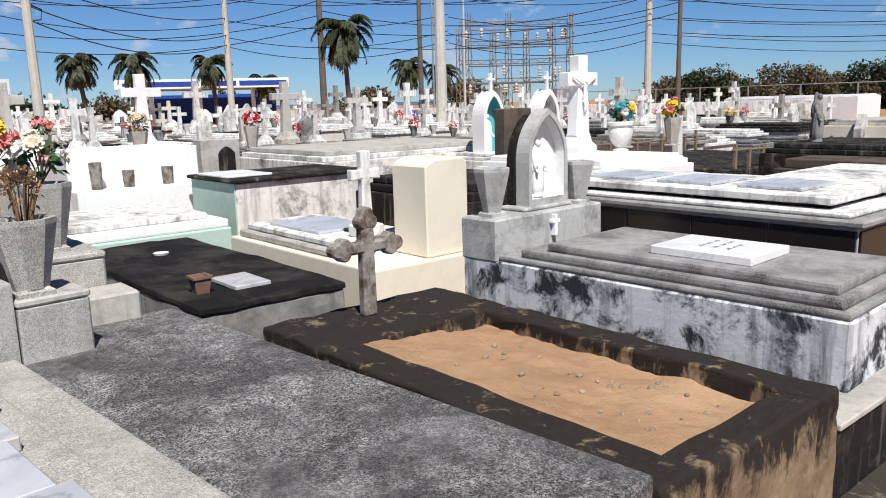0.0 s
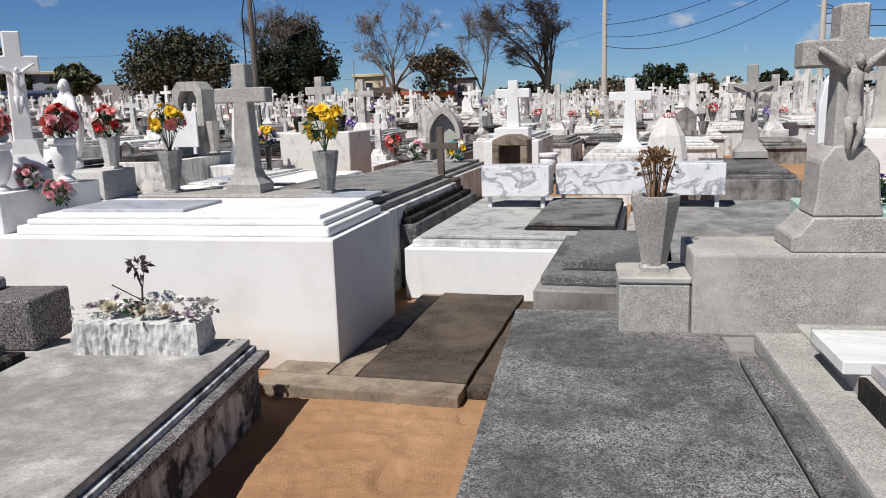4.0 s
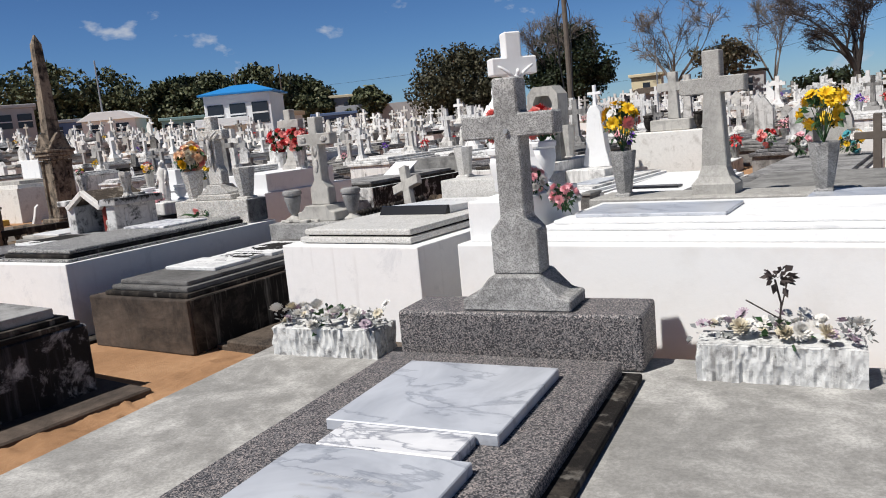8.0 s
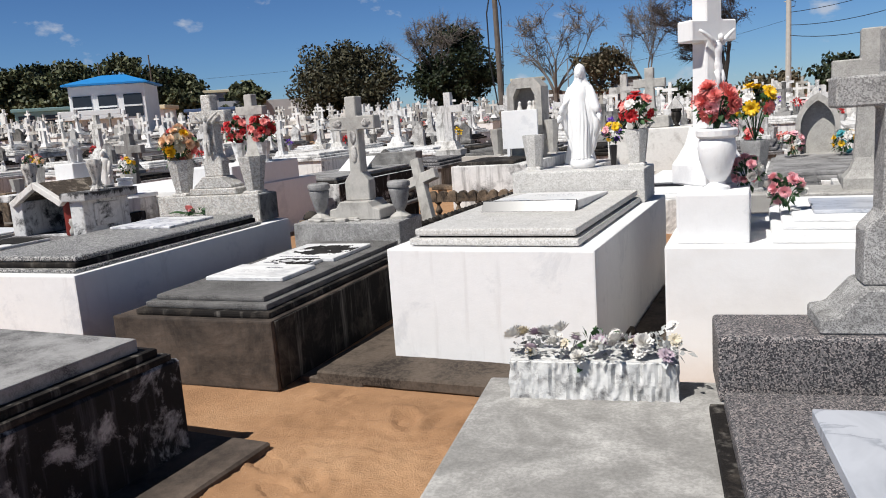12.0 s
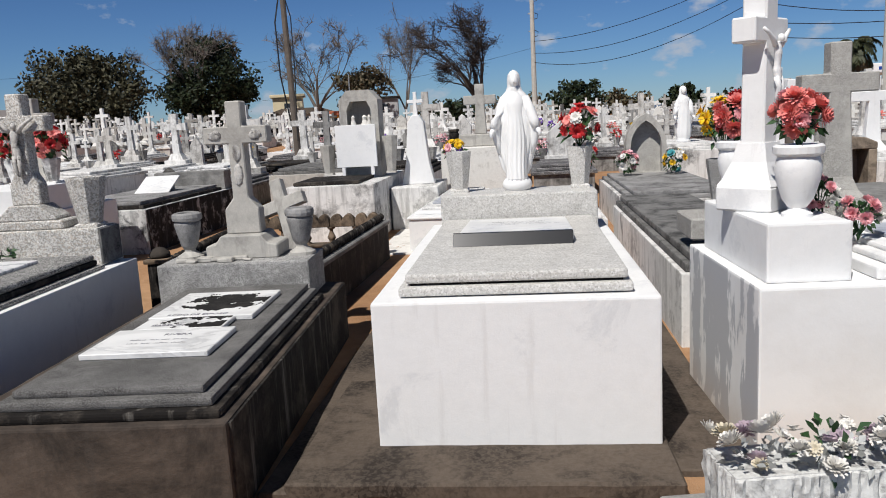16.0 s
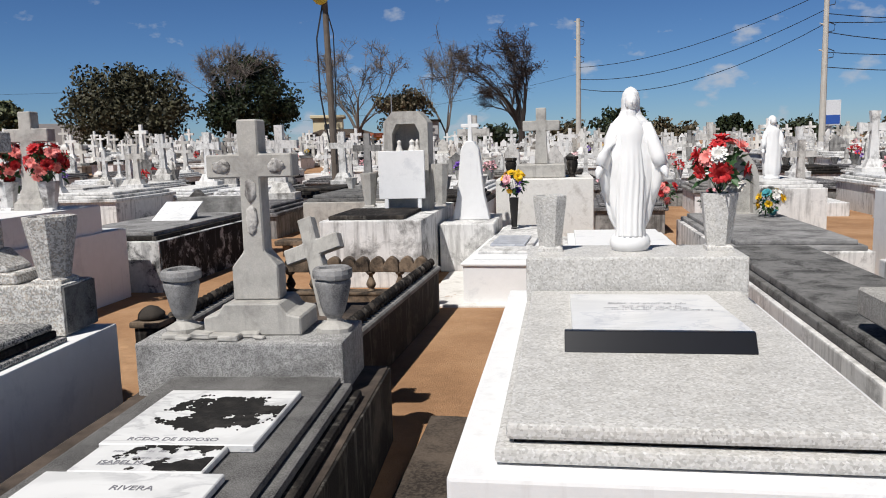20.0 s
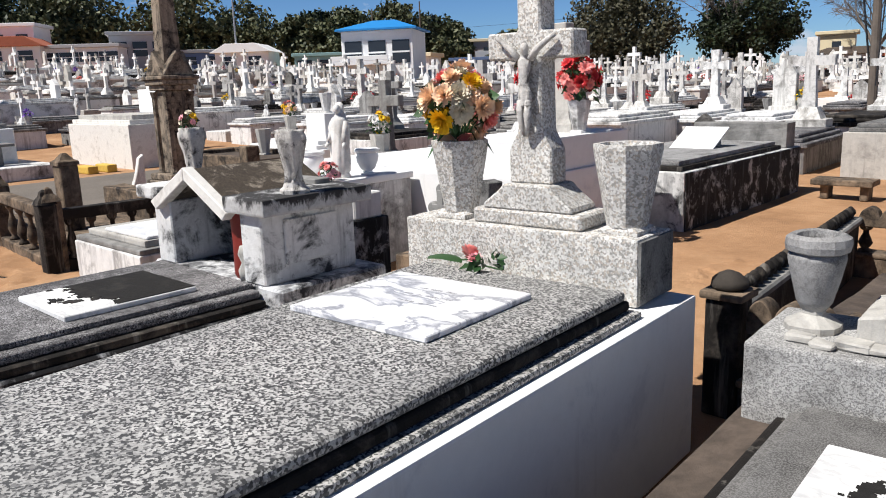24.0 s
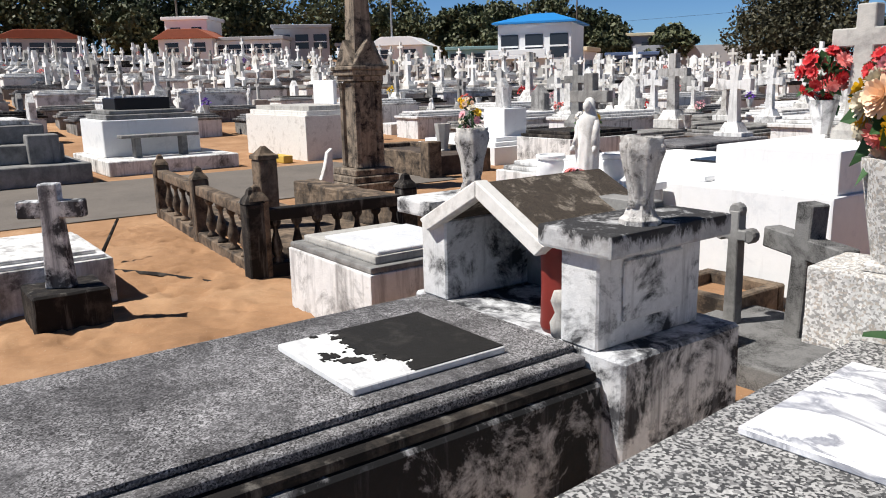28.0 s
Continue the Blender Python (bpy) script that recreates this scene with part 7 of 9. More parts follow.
solo("plot_slab", box(-17.9, -14.5, 5.4, 6.55, -.02, .12, .015, 2, .01), old_stone, "low brown stone grave floor inside the balustrade", "grave", (-16, 6, 0))
t = thing("stone_post", "dark old stone corner post with pointed cap", "post", (-15.95, 5.7, .12))
part("shaft", box(-16.05, -15.85, 5.60, 5.80, .12, .84, .01, 1, .004), old_stone, t)
part("cap", lathe([(.16, .84), (.16, .88), (.11, .90), (.03, .97)], 4, (-15.95, 5.7, 0), 0, math.pi / 4), old_stone, t)


def column_monument(x, y):
    t = thing("column_monument", "tall weathered brown stone column with gabled cap", "monument", (x, y, 0))
    for w, z0, z1 in ((.44, 0, .14), (.39, .14, .24), (.34, .24, .34)):
        part("plinth", box(x - w, x + w, y - w, y + w, z0, z1, .015), column_stone, t)
    part("shaft", box(x - .19, x + .19, y - .19, y + .19, .34, 1.62, .012), column_stone, t)
    for sx, sy in ((1, 1), (1, -1), (-1, 1), (-1, -1)):
        part("pilaster", lathe([(.075, .36), (.06, .42), (.055, 1.5), (.08, 1.6)], 8, (x + sx * .19, y + sy * .19, 0)), column_stone, t)
    for w, z0, z1 in ((.25, 1.62, 1.70), (.29, 1.70, 1.78), (.32, 1.78, 1.84)):
        part("cornice", box(x - w, x + w, y - w, y + w, z0, z1, .012), column_stone, t)
    for ax in ("y", "x"):
        part("gable", prism([((x if ax == "y" else y) - .27, 1.84), ((x if ax == "y" else y) + .27, 1.84), ((x if ax == "y" else y), 2.22)], (y if ax == "y" else x) - .27, (y if ax == "y" else x) + .27, .012, ax), column_stone, t)
    part("obelisk", lathe([(.21, 1.95), (.16, 3.2), (.12, 4.1), (.02, 4.3)], 4, (x, y, 0), 0, math.pi / 4), column_stone, t)


column_monument(-18.6, 8.45)
solo("scroll_slab", prism([(7.15, 0), (7.4, 0), (7.4, .75), (7.33, .70), (7.28, .5), (7.2, .3)], -17.7, -17.62, .008, "x"), plaster, "whitish curved side slab leaning by column", "stone", (-17.65, 7.3, 0))
solo("low_wall", box(-17.2, -14.6, 6.6, 6.9, 0, .42, .015, 1, .01), old_stone, "low broken brown stone kerb wall", "wall", (-15.9, 6.7, 0))
t = thing("cross_block", "grey cement block with weathered cross", "grave", (-14.1, 3.35, 0))
part("block", box(-14.25, -13.8, 3.14, 3.62, 0, .28, .015, 1, .006), black_concrete, t)
stone_cross(-14.0, 3.36, .28, .70, .21, white_mould, "weathered grey cement cross on dark block", .12, .10, False).rotation_euler = (0, 0, radians(58))
t = simple_tomb(-15.6, -14.35, 2.2, 3.78, .36, white_worn, white_worn, "white streaked low tomb beside sand path", .04, .03)
b = bmesh.new()
tube(b, [(-15.6, 3.9, .02), (-15.0, 4.25, .03), (-14.3, 4.6, .02)], [.02, .022, .015], 6)
tube(b, [(-15.6, 3.9, .03), (-15.9, 4.2, .4)], [.02, .012], 6)
solo("fallen_branch", b, black_concrete, "dark fallen rod lying on sand", "debris", (-15.0, 4.2, 0))

# across the lane
t = thing("bench_tomb", "white tomb on a platform with a small stone bench", "tomb", (-25, 7, 0))
part("platform", box(-26.5, -23.45, 5.9, 8.4, 0, .28, .015), white_worn, t)
part("body", box(-26.4, -24.5, 6.1, 8.0, .28, 1.0, .015), white, t)
part("step", box(-26.3, -24.55, 6.2, 7.9, 1.0, 1.1, .015), concrete, t)
part("lid", box(-26.2, -24.7, 6.3, 7.8, 1.1, 1.18, .015), concrete, t)
part("black_top", box(-26.0, -25.0, 6.5, 7.6, 1.18, 1.42, .015), black_stone, t)
bn = thing("stone_bench", "small grey stone bench before white tomb", "bench", (-24.1, 7.0, .28))
part("seat", box(-24.3, -23.95, 6.3, 7.8, .66, .72, .01), concrete, bn)
for y in (6.55, 7.45):
    part("leg", box(-24.25, -24.0, y, y + .12, .28, .66, .01), concrete, bn)
t = simple_tomb(-26.6, -23.4, 9.9, 11.6, .95, plaster, pale_concrete, "big beige tomb with grey stepped lid", .08, .1)
part("marble_board", box(-25.5, -24.5, 11.2, 11.3, 1.15, 1.7, .01), white, t)
t = thing("stepped_platform", "grey weathered stepped platform tomb by the lane", "tomb", (-25, 4, 0))
part("step", box(-27, -22.9, 2.2, 5.5, 0, .35, .015), concrete, t)
part("step", box(-26.6, -23.5, 2.5, 5.2, .35, .68, .015), concrete, t)
part("body", box(-26.3, -24.0, 2.8, 5.0, .68, 1.0, .015), concrete, t)
part("lid", box(-26.1, -24.2, 3.0, 4.8, 1.0, 1.1, .015), white_worn, t)
part("post", box(-23.7, -23.3, 4.6, 5.1, .35, .85, .015), concrete, t)
for y in (8.9, 9.3):
    solo("kerb_stone", box(-23.9, -23.3, y, y + .22, 0, .16, .03, 2), plain("yellow_paint_%d" % int(y * 10), (.62, .42, .08), .7), "yellow painted kerb stone by lane", "kerb", (-23.6, y, 0), "yellow kerb stones")
# vases and pedestals north-west
simple_tomb(-15.2, -13.6, 8.2, 9.9, .58, white_worn, white_worn, "whitewashed low tomb with layered lid", .06, .05)
square_vase(-15.1, 9.6, .3, .16, .28, .62, pale_concrete, "tall pale tapered vase on pedestal")
stone_cross(-15.6, 10.2, .4, 1.25, .33, concrete, "grey cement cross on flared foot", .16)
bouquet((-15.1, 9.6, .9), .15, ["yellow", "white"], 10, "yellow and white artificial flowers in a pale vase", 110)

# graves at the end of the lane
simple_tomb(-22.3, -19.7, 12.0, 13.9, .34, white, white, "low broad white tomb with stepped top", .12, .08)
part("pedestal", box(-20.75, -20.1, 12.6, 13.2, .49, 1.05, .012), white, simple_tomb(-19.4, -18.0, 12.3, 14.2, .55, white_worn, black_concrete, "whitewashed tomb with blackened lid", .05, .06))
t = thing("brown_grave", "weathered brown kerbed grave by the lane", "grave", (-20.3, 10.4, 0))
part("kerb", box(-21.6, -19.1, 9.9, 10.1, 0, .42, .015, 1, .008), old_stone, t)
part("kerb", box(-21.6, -19.1, 11.2, 11.4, 0, .42, .015, 1, .008), old_stone, t)
part("kerb", box(-21.6, -21.4, 10.1, 11.2, 0, .42, .015, 1, .008), old_stone, t)
part("slab", box(-21.4, -19.15, 10.1, 11.2, 0, .34, .01), brown_concrete, t)
part("post", box(-19.1, -18.85, 9.85, 10.12, 0, .62, .015), old_stone, t)
square_vase(-20.0, 11.0, .34, .16, .30, .5, pale_concrete, "pale tapered vase on brown grave")
square_vase(-20.4, 12.9, 1.05, .16, .26, .42, white_worn, "whitewashed tapered vase on pedestal")
bouquet((-21.3, 12.6, .98), .16, ["coral", "yellow", "peach"], 13, "coral and yellow artificial flowers in a pale vase", 117)
square_vase(-21.3, 12.6, .50, .16, .27, .5, pale_concrete, "pale tapered vase with flowers")
stone_cross(-19.2, 13.7, .67, 1.2, .3, concrete, "grey cement cross over blackened tomb", .15)

# ---- graves to the east, beyond the gothic headstone ----
t = simple_tomb(5.8, 9.2, 7.95, 10.4, .82, white_worn, pale_concrete, "broad low tomb with layered stone lid", .07, .07)
stone_cross(5.2, 12.5, .9, 1.25, .33, white, "tall white cross on a whitewashed base", .16)
stone_cross(7.6, 12.0, .9, 1.1, .28, pale_concrete, "ornate pale cross over a wide tomb", .13)
for x, y in ((8.45, 7.45), (9.15, 7.0)):
    niche_headstone(x, y, .75, .42, .95, white, petal["teal"] if x < 9 else white_worn, "white pointed niche headstone with small figure", .25, True, .55, statue_white)
    solo("small_cross", prism(cross_outline(x, 1.68, 1.95, 1.86, .08, .035, .045, .04), y + .05, y + .1, .004), white, "small white cross on a niche headstone", "cross", (x, y, 1.68), "niche crosses")
simple_tomb(8.0, 9.6, 6.5, 8.2, .72, white_worn, white_worn, "white tomb carrying two niche headstones")
t = simple_tomb(6.9, 8.6, 4.3, 6.2, .78, white, white, "white tomb with a tall crucifix", .05, .06)
stone_cross(7.9, 5.45, .9, 1.15, .27, white, "tall white crucifix with carved figure", .17, .15, True, "", True)
urn(8.4, 5.2, .9, .16, .36, plaster, "pale stone urn beside crucifix")
bouquet((8.4, 5.2, 1.24), .14, ["teal", "teal", "white"], 12, "teal artificial flowers in a pale urn", 111)
solo("brown_headstone", box(7.55, 8.05, 6.35, 6.55, .7, 1.45, .015), brown_concrete, "dark brown rectangular headstone", "headstone", (7.8, 6.45, .7))
t = simple_tomb(5.4, 6.9, 4.7, 6.6, .60, black_concrete, black_concrete, "blackened stepped cement tomb", .06, .08)
t = thing("railed_grave", "low grave with crooked wooden rails round it", "grave", (12.5, 6.2, 0))
part("kerb", box(11.2, 15.0, 5.2, 8.2, 0, .45, .02, 1, .01), black_concrete, t)
for i in range(10):
    x = 11.25 + i * .41
    for y in (5.25, 8.15):
        part("post", box(x, x + .05, y - .025, y + .025, .45, .80 + RNG.uniform(-.05, .08), .005), wood_grave, t)
for y in (5.25, 8.15):
    b = bmesh.new()
    tube(b, [(11.2, y, .74), (13.0, y, .69), (15.0, y, .75)], [.02] * 3, 6)
    part("rail", b, wood_grave, t)
stone_cross(11.7, 6.5, .45, .85, .2, plaster, "slim pale cross on a railed grave", .09)
t = simple_tomb(11.3, 13.4, 3.0, 4.9, .70, black_concrete, black_concrete, "blackened tomb carrying a grey statue", .06, .07)
simple_tomb(9.9, 11.0, 2.6, 4.1, .50, brown_concrete, brown_concrete, "dark brown stepped stone tomb", .07, .12)
simple_tomb(15.0, 17.0, 3.6, 5.6, .95, cream, pale_concrete, "tan painted block tomb", .06, .05)
simple_tomb(13.2, 15.0, 1.2, 3.0, .8, white_worn, concrete, "white streaked tomb with grey lid", .06, .07)
simple_tomb(7.2, 9.2, 1.2, 3.0, .6, white_worn, white_worn, "low whitewashed tomb with layered lid", .06, .1)
solo("statue", robed_figure(12.0, 4.4, .83, .72, 0, .45), concrete, "grey weathered statue of a robed figure", "statue", (12.0, 4.4, .83), smooth=True)
t = simple_tomb(37.0, 39.6, 13.6, 20.0, 1.35, white, white, "long white walled tomb", .06, .05)
for x, y, c, sd in ((9.6, 6.0, ["yellow"], 112), (10.3, 5.7, ["yellow", "coral"], 113), (3.4, 11.5, ["coral", "ivory"], 114), (4.7, 11.3, ["ivory", "peach"], 115), (6.6, 11.4, ["red", "pink"], 116)):
    square_vase(x, y, .85, .14, .24, .4, pale_concrete, "pale tapered vase with flowers", "eastern flower vases")
    bouquet((x, y, 1.22), .14, c, 13, "%s artificial flowers in a pale vase" % c[0], sd)
t = thing("niche_stone", "grey rectangular headstone with black pointed arch as a shaded niche", "headstone", (5.0, 9.3, 0))
part("stone", box(4.75, 5.3, 9.2, 9.45, 0, 1.15, .012), pale_concrete, t)
# no hollow here: a flat black arch paints the recess's shade
part("niche", prism(arch_outline(5.1, .65, .92, 1.05, .12), 9.185, 9.2, .002), black_concrete, t)
stone_cross(3.3, 13.2, .9, 1.15, .3, pale_concrete, "grey cross over a whitewashed tomb", .15)
simple_tomb(2.4, 4.3, 12.2, 14.0, .85, white, white, "broad plain whitewashed tomb", .06, .05)
MID_AREAS = [(-13.6, 1.2, 6, 13.2), (2.2, 5.4, 9, 13.6), (5.6, 14.2, 2, 12.6), (-26.9, -23, 1.5, 11.8), (-16, -13, 8, 10.4), (-3.6, -2, 13, 15.6), (-7, -5.5, 12.3, 13.8)]

# ---- the wider cemetery: repeated tombs and monuments ----


def tomb_template(kind, w, l, h, lid, body_mat, lid_mat):
    t = thing("field_tomb", kind, "tomb", (0, 0, -60), "tombs of the wider cemetery")
    z = -60
    part("body", box(-w / 2, w / 2, -l / 2, l / 2, z - .6, z + h - (.07 if lid else 0), .01), body_mat, t)
    if lid:
        part("cornice", box(-w / 2 - .05, w / 2 + .05, -l / 2 - .05, l / 2 + .05, z + h - .07, z + h, .012), lid_mat, t)
        part("step", box(-w / 2 + .05, w / 2 - .05, -l / 2 + .05, l / 2 - .05, z + h, z + h + .06, .015), lid_mat, t)
        part("lid", box(-w / 2 + .12, w / 2 - .12, -l / 2 + .12, l / 2 - .12, z + h + .06, z + h + .12, .015), lid_mat, t)
    return t


def cross_template(label, mat, s, base=True, plain_arms=True):
    t = thing("grave_cross", label, "cross", (0, 0, -60), "crosses of the wider cemetery")
    z = -60
    if base:
        part("base", box(-.24 * s, .24 * s, -.16 * s, .16 * s, z, z + .14 * s, .01), mat, t)
        part("foot", lathe([(.24 * s, .14 * s), (.15 * s, .28 * s)], 4, (0, 0, z), 0, math.pi / 4, 1, .8), mat, t)
    z0 = z + (.28 * s if base else 0)
    part("cross", prism(cross_outline(0, z0 - .01, z + 1.12 * s, z + .84 * s, .27 * s, .12 * s, .16 * s, .12 * s, 0 if plain_arms else .025 * s), -.055 * s, .055 * s, 0), mat, t)
    return t


def block_template(label, mat, w, h):
    t = thing("headstone", label, "headstone", (0, 0, -60), "headstones of the wider cemetery")
    z = -60
    part("stone", prism([(-w / 2, z), (w / 2, z), (w / 2, z + h * .7), (w * .25, z + h * .86), (0, z + h), (-w * .25, z + h * .86), (-w / 2, z + h * .7)], -.08, .08, .01), mat, t)
    part("base", box(-w * .6, w * .6, -.14, .14, z, z + .12, .01), mat, t)
    return t


def vase_pair_template(label, mat):
    t = thing("grave_vase", label, "vase", (0, 0, -60), "vases of the wider cemetery")
    part("foot", lathe([(.09, 0), (.07, .04)], 4, (0, 0, -60), 0, math.pi / 4), mat, t)
    part("bowl", lathe([(.06, .04), (.12, .30), (.09, .30), (.05, .1)], 8, (0, 0, -60), .8, math.pi / 8), mat, t)
    return t


tombs = [tomb_template("whitewashed box tomb with stepped lid", 1.15, 2.2, .62, True, field_white, field_white),
         tomb_template("whitewashed tomb with grey stepped lid", 1.2, 2.25, .55, True, field_white, field_grey),
         tomb_template("grey cement tomb with dark lid", 1.1, 2.2, .45, True, field_grey, dark_terrazzo),
         tomb_template("low whitewashed grave slab on sand", 1.0, 2.1, .28, False, field_white, field_white),
         tomb_template("plain grey cement grave", 1.05, 2.1, .4, True, field_grey, field_grey),
         tomb_template("broad whitewashed family tomb", 1.35, 2.3, .75, True, field_white, white_worn),
         tomb_template("whitewashed tomb with blackened lid", 1.2, 2.2, .6, True, field_white, black_concrete)]
crosses = [cross_template("whitewashed concrete cross on a stepped base", field_cross, 1.0),
           cross_template("tall whitewashed cross on a stepped base", field_cross, 1.25),
           cross_template("grey weathered cross on a base", field_grey, .95),
           cross_template("small white cross on a low base", field_cross, .8, True, False),
           cross_template("white marble cross with flared arms", white_worn, 1.1, True, False)]
heads = [block_template("whitewashed gabled headstone on base", field_cross, .5, .75),
         block_template("grey gabled headstone on base", field_grey, .45, .65),
         block_template("tall white gabled headstone on base", field_cross, .42, 1.0)]
vases = [vase_pair_template("tapered cement vase on tomb", field_grey), vase_pair_template("white tapered vase on a tomb", field_cross)]
fig_mesh = to_mesh("field_statue", robed_figure(0, 0, 0, .9), field_cross, True)
flower_lib = []
for i, cols in enumerate((["red", "coral"], ["yellow"], ["pink", "white"], ["coral", "yellow"], ["purple", "white"])):
    b = bmesh.new()
    rr = random.Random(i)
    pm = leaf_tuft((0, 0, .12), .12, 60, .07, 90 + i, .4)
    me = to_mesh("field_flowers_" + cols[0], pm, petal[cols[0]])
    flower_lib.append((me, cols[0]))
foli = to_mesh("field_flower_leaves", leaf_tuft((0, 0, .05), .10, 30, .06, 97, .2), flower_leaf)
templates = tombs + crosses + heads + vases


def island_material(name, base, stain, stops):
    """Like the field materials, but each joined piece takes its own shade."""
    m, nt, bsdf = base_nodes(name, .85)
    tc = nt.nodes.new("ShaderNodeTexCoord")
    geo = nt.nodes.new("ShaderNodeNewGeometry")
    n = noise_node(nt, tc.outputs["Object"], 2.2, 6.0, .65)
    c = mix(nt, ramp(nt, n, [(.5, W(0)), (.66, W(1))]), base, stain)
    c = mix(nt, 1.0, c, ramp(nt, geo.outputs["Random Per Island"], stops), "MULTIPLY")
    nt.links.new(c, bsdf.inputs["Base Color"])
    return m


SHADES = [(0.0, (.5, .47, .43)), (.2, (1, 1, 1)), (.55, (.88, .88, .9)), (.75, (1, .99, .96)), (.9, (.6, .58, .56)), (1.0, (.22, .21, .2))]
FAR_MATS = {"whitewashed_field_tombs": island_material("distant_whitewash", (.80, .79, .77), (.30, .29, .28), SHADES),
            "grey_field_tombs": island_material("distant_grey_cement", (.40, .39, .37), (.14, .135, .13), SHADES),
            "whitewashed_and_grey_crosses": island_material("distant_white_crosses", (.80, .785, .75), (.42, .40, .37), SHADES)}

KEEP_OUT = MID_AREAS + [(-13.6, 4.6, -6, 8.9), (-23.2, -18.0, -60, 9.6), (-31, -23, 6, 10.4), (-23.4, -18.2, 9.6, 14.6), (-19.4, -13.6, 3.4, 9.6), (-57.5, -50.5, 43.5, 50.5)]


def blocked(x, y):
    return any(a - .6 < x < b + .6 and c - 1.1 < y < d + 1.1 for a, b, c, d in KEEP_OUT)


FAR = {}
FAR_LIMIT = 33.0


def place(o, x, y, z, rz, s=1.0):
    """Near pieces are things of their own; the distant rest is gathered and joined."""
    m = pose(x, y, z, 0, 0, rz) @ Matrix.Diagonal((s, s, s, 1))
    if math.hypot(x + 6, y - 2) < FAR_LIMIT:
        return copy_thing(o, m)
    FAR.setdefault(o.name, (o, []))[1].append(m)


def join_far():
    """All graves too far off to be told apart, as one object."""
    verts, faces, mats, slots = [], [], [], []
    for o, places in FAR.values():
        for c in o.children:
            me = c.data
            co = np.empty(len(me.vertices) * 3)
            me.vertices.foreach_get("co", co)
            co = co.reshape(-1, 3)
            polys = [tuple(p.vertices) for p in me.polygons]
            mat = me.materials[0]
            if mat not in mats:
                mats.append(mat)
            k = mats.index(mat)
            for m in places:
                a = np.array(m)
                base = len(verts)
                verts.extend(map(tuple, co @ a[:3, :3].T + a[:3, 3]))
                faces.extend(tuple(i + base for i in p) for p in polys)
                slots.extend([k] * len(polys))
    me = bpy.data.meshes.new("distant_graves")
    me.from_pydata(verts, [], faces)
    for m in mats:
        me.materials.append(FAR_MATS.get(m.name, m))
    me.polygons.foreach_set("material_index", slots)
    ob = new("distant_graves", me)
    tagged(ob, "hundreds of distant whitewashed tombs and crosses", "graves", kind="stuff")


def flowers_at(x, y, z, r):
    me, c = r.choice(flower_lib)
    e = thing("flower_bunch", "bunch of artificial %s flowers on a grave" % c, "flowers", (x, y, z), "flower bunches")
    for nm, m in (("flower_head", me), ("foliage", foli)):
        o = new(nm, m)
        o.parent = e


def fill_field():
    r = random.Random(1234)
    count = 0
    y = 9.9
    row = 0
    while y < 66:
        x = -75.0 + (row % 2) * .6
        while x < 62:
            step = r.uniform(1.45, 2.0)
            x += step
            d = math.hypot(x + 6, y - 2)
            az = math.degrees(math.atan2(x + 6, y - 2))
            if blocked(x, y) or d > 68 or az < -88 or az > 74 or r.random() < .07:
                continue
            if x > 14 and d > 42:
                continue
            gy = y + r.uniform(-.35, .35)
            z = gz(x, gy)
            far = d > 34
            t = r.choices(range(7), (4, 4, 4, 2, 3, 3, 3))[0]
            h = (.74, .67, .57, .28, .52, .87, .72)[t]
            rz = r.uniform(-3, 3)
            if not far or r.random() < .8:
                place(tombs[t], x, gy, z, rz, r.uniform(.92, 1.1))
            k = r.random()
            hx, hy, hz = x + r.uniform(-.06, .06), gy + .85, z + h * (.95 if t != 3 else .9)
            if k < .62:
                place(r.choices(crosses, (5, 3, 2, 3, 2))[0], hx, hy, hz, rz + r.uniform(-4, 4), r.uniform(.8, 1.15))
            elif k < .86:
                place(r.choice(heads), hx, hy, hz, rz, r.uniform(.85, 1.2))
            elif k < .93 and d < 40:
                o = new("statue", fig_mesh)
                o.matrix_basis = pose(hx, hy, hz, 0, 0, rz) @ Matrix.Scale(r.uniform(.75, 1.15), 4)
                tagged(o, "small whitewashed statue of a robed figure", "statue", "statues of the wider cemetery")
            if far and r.random() < .7:
                place(r.choices(crosses, (5, 2, 2, 5, 1))[0], x + r.uniform(-.7, .7), gy - r.uniform(.2, .9), z + .05, rz, r.uniform(.9, 1.3))
            if d < 30 and r.random() < .5:
                for sx in (-.36, .36):
                    place(r.choice(vases), hx + sx, hy, hz, 0, 1.0)
                    if r.random() < .35:
                        flowers_at(hx + sx, hy, hz + .26, r)
            elif r.random() < .12:
                flowers_at(hx + .3, hy - .1, hz + .12, r)
            count += 1
        y += r.uniform(2.75, 3.15)
        row += 1


def fill_east():
    """Low dark graves east of the gothic headstone."""
    r = random.Random(77)
    y = 1.6
    while y < 9.6:
        x = 9.5
        while x < 44:
            x += r.uniform(1.5, 2.2)
            if y < .30 * x - 1 or blocked(x, y) or r.random() < .12:
                continue
            t = r.choices(range(7), (2, 2, 4, 3, 4, 0, 2))[0]
            z = gz(x, y)
            place(tombs[t], x, y + r.uniform(-.3, .3), z - .1, r.uniform(-4, 4), r.uniform(.9, 1.05))
            k = r.random()
            if k < .3:
                place(r.choice(crosses), x, y + .8, z + .3, r.uniform(-5, 5), r.uniform(.7, .95))
            elif k < .45:
                place(r.choice(heads), x, y + .8, z + .3, 0, r.uniform(.7, 1.0))
        y += r.uniform(2.4, 2.8)


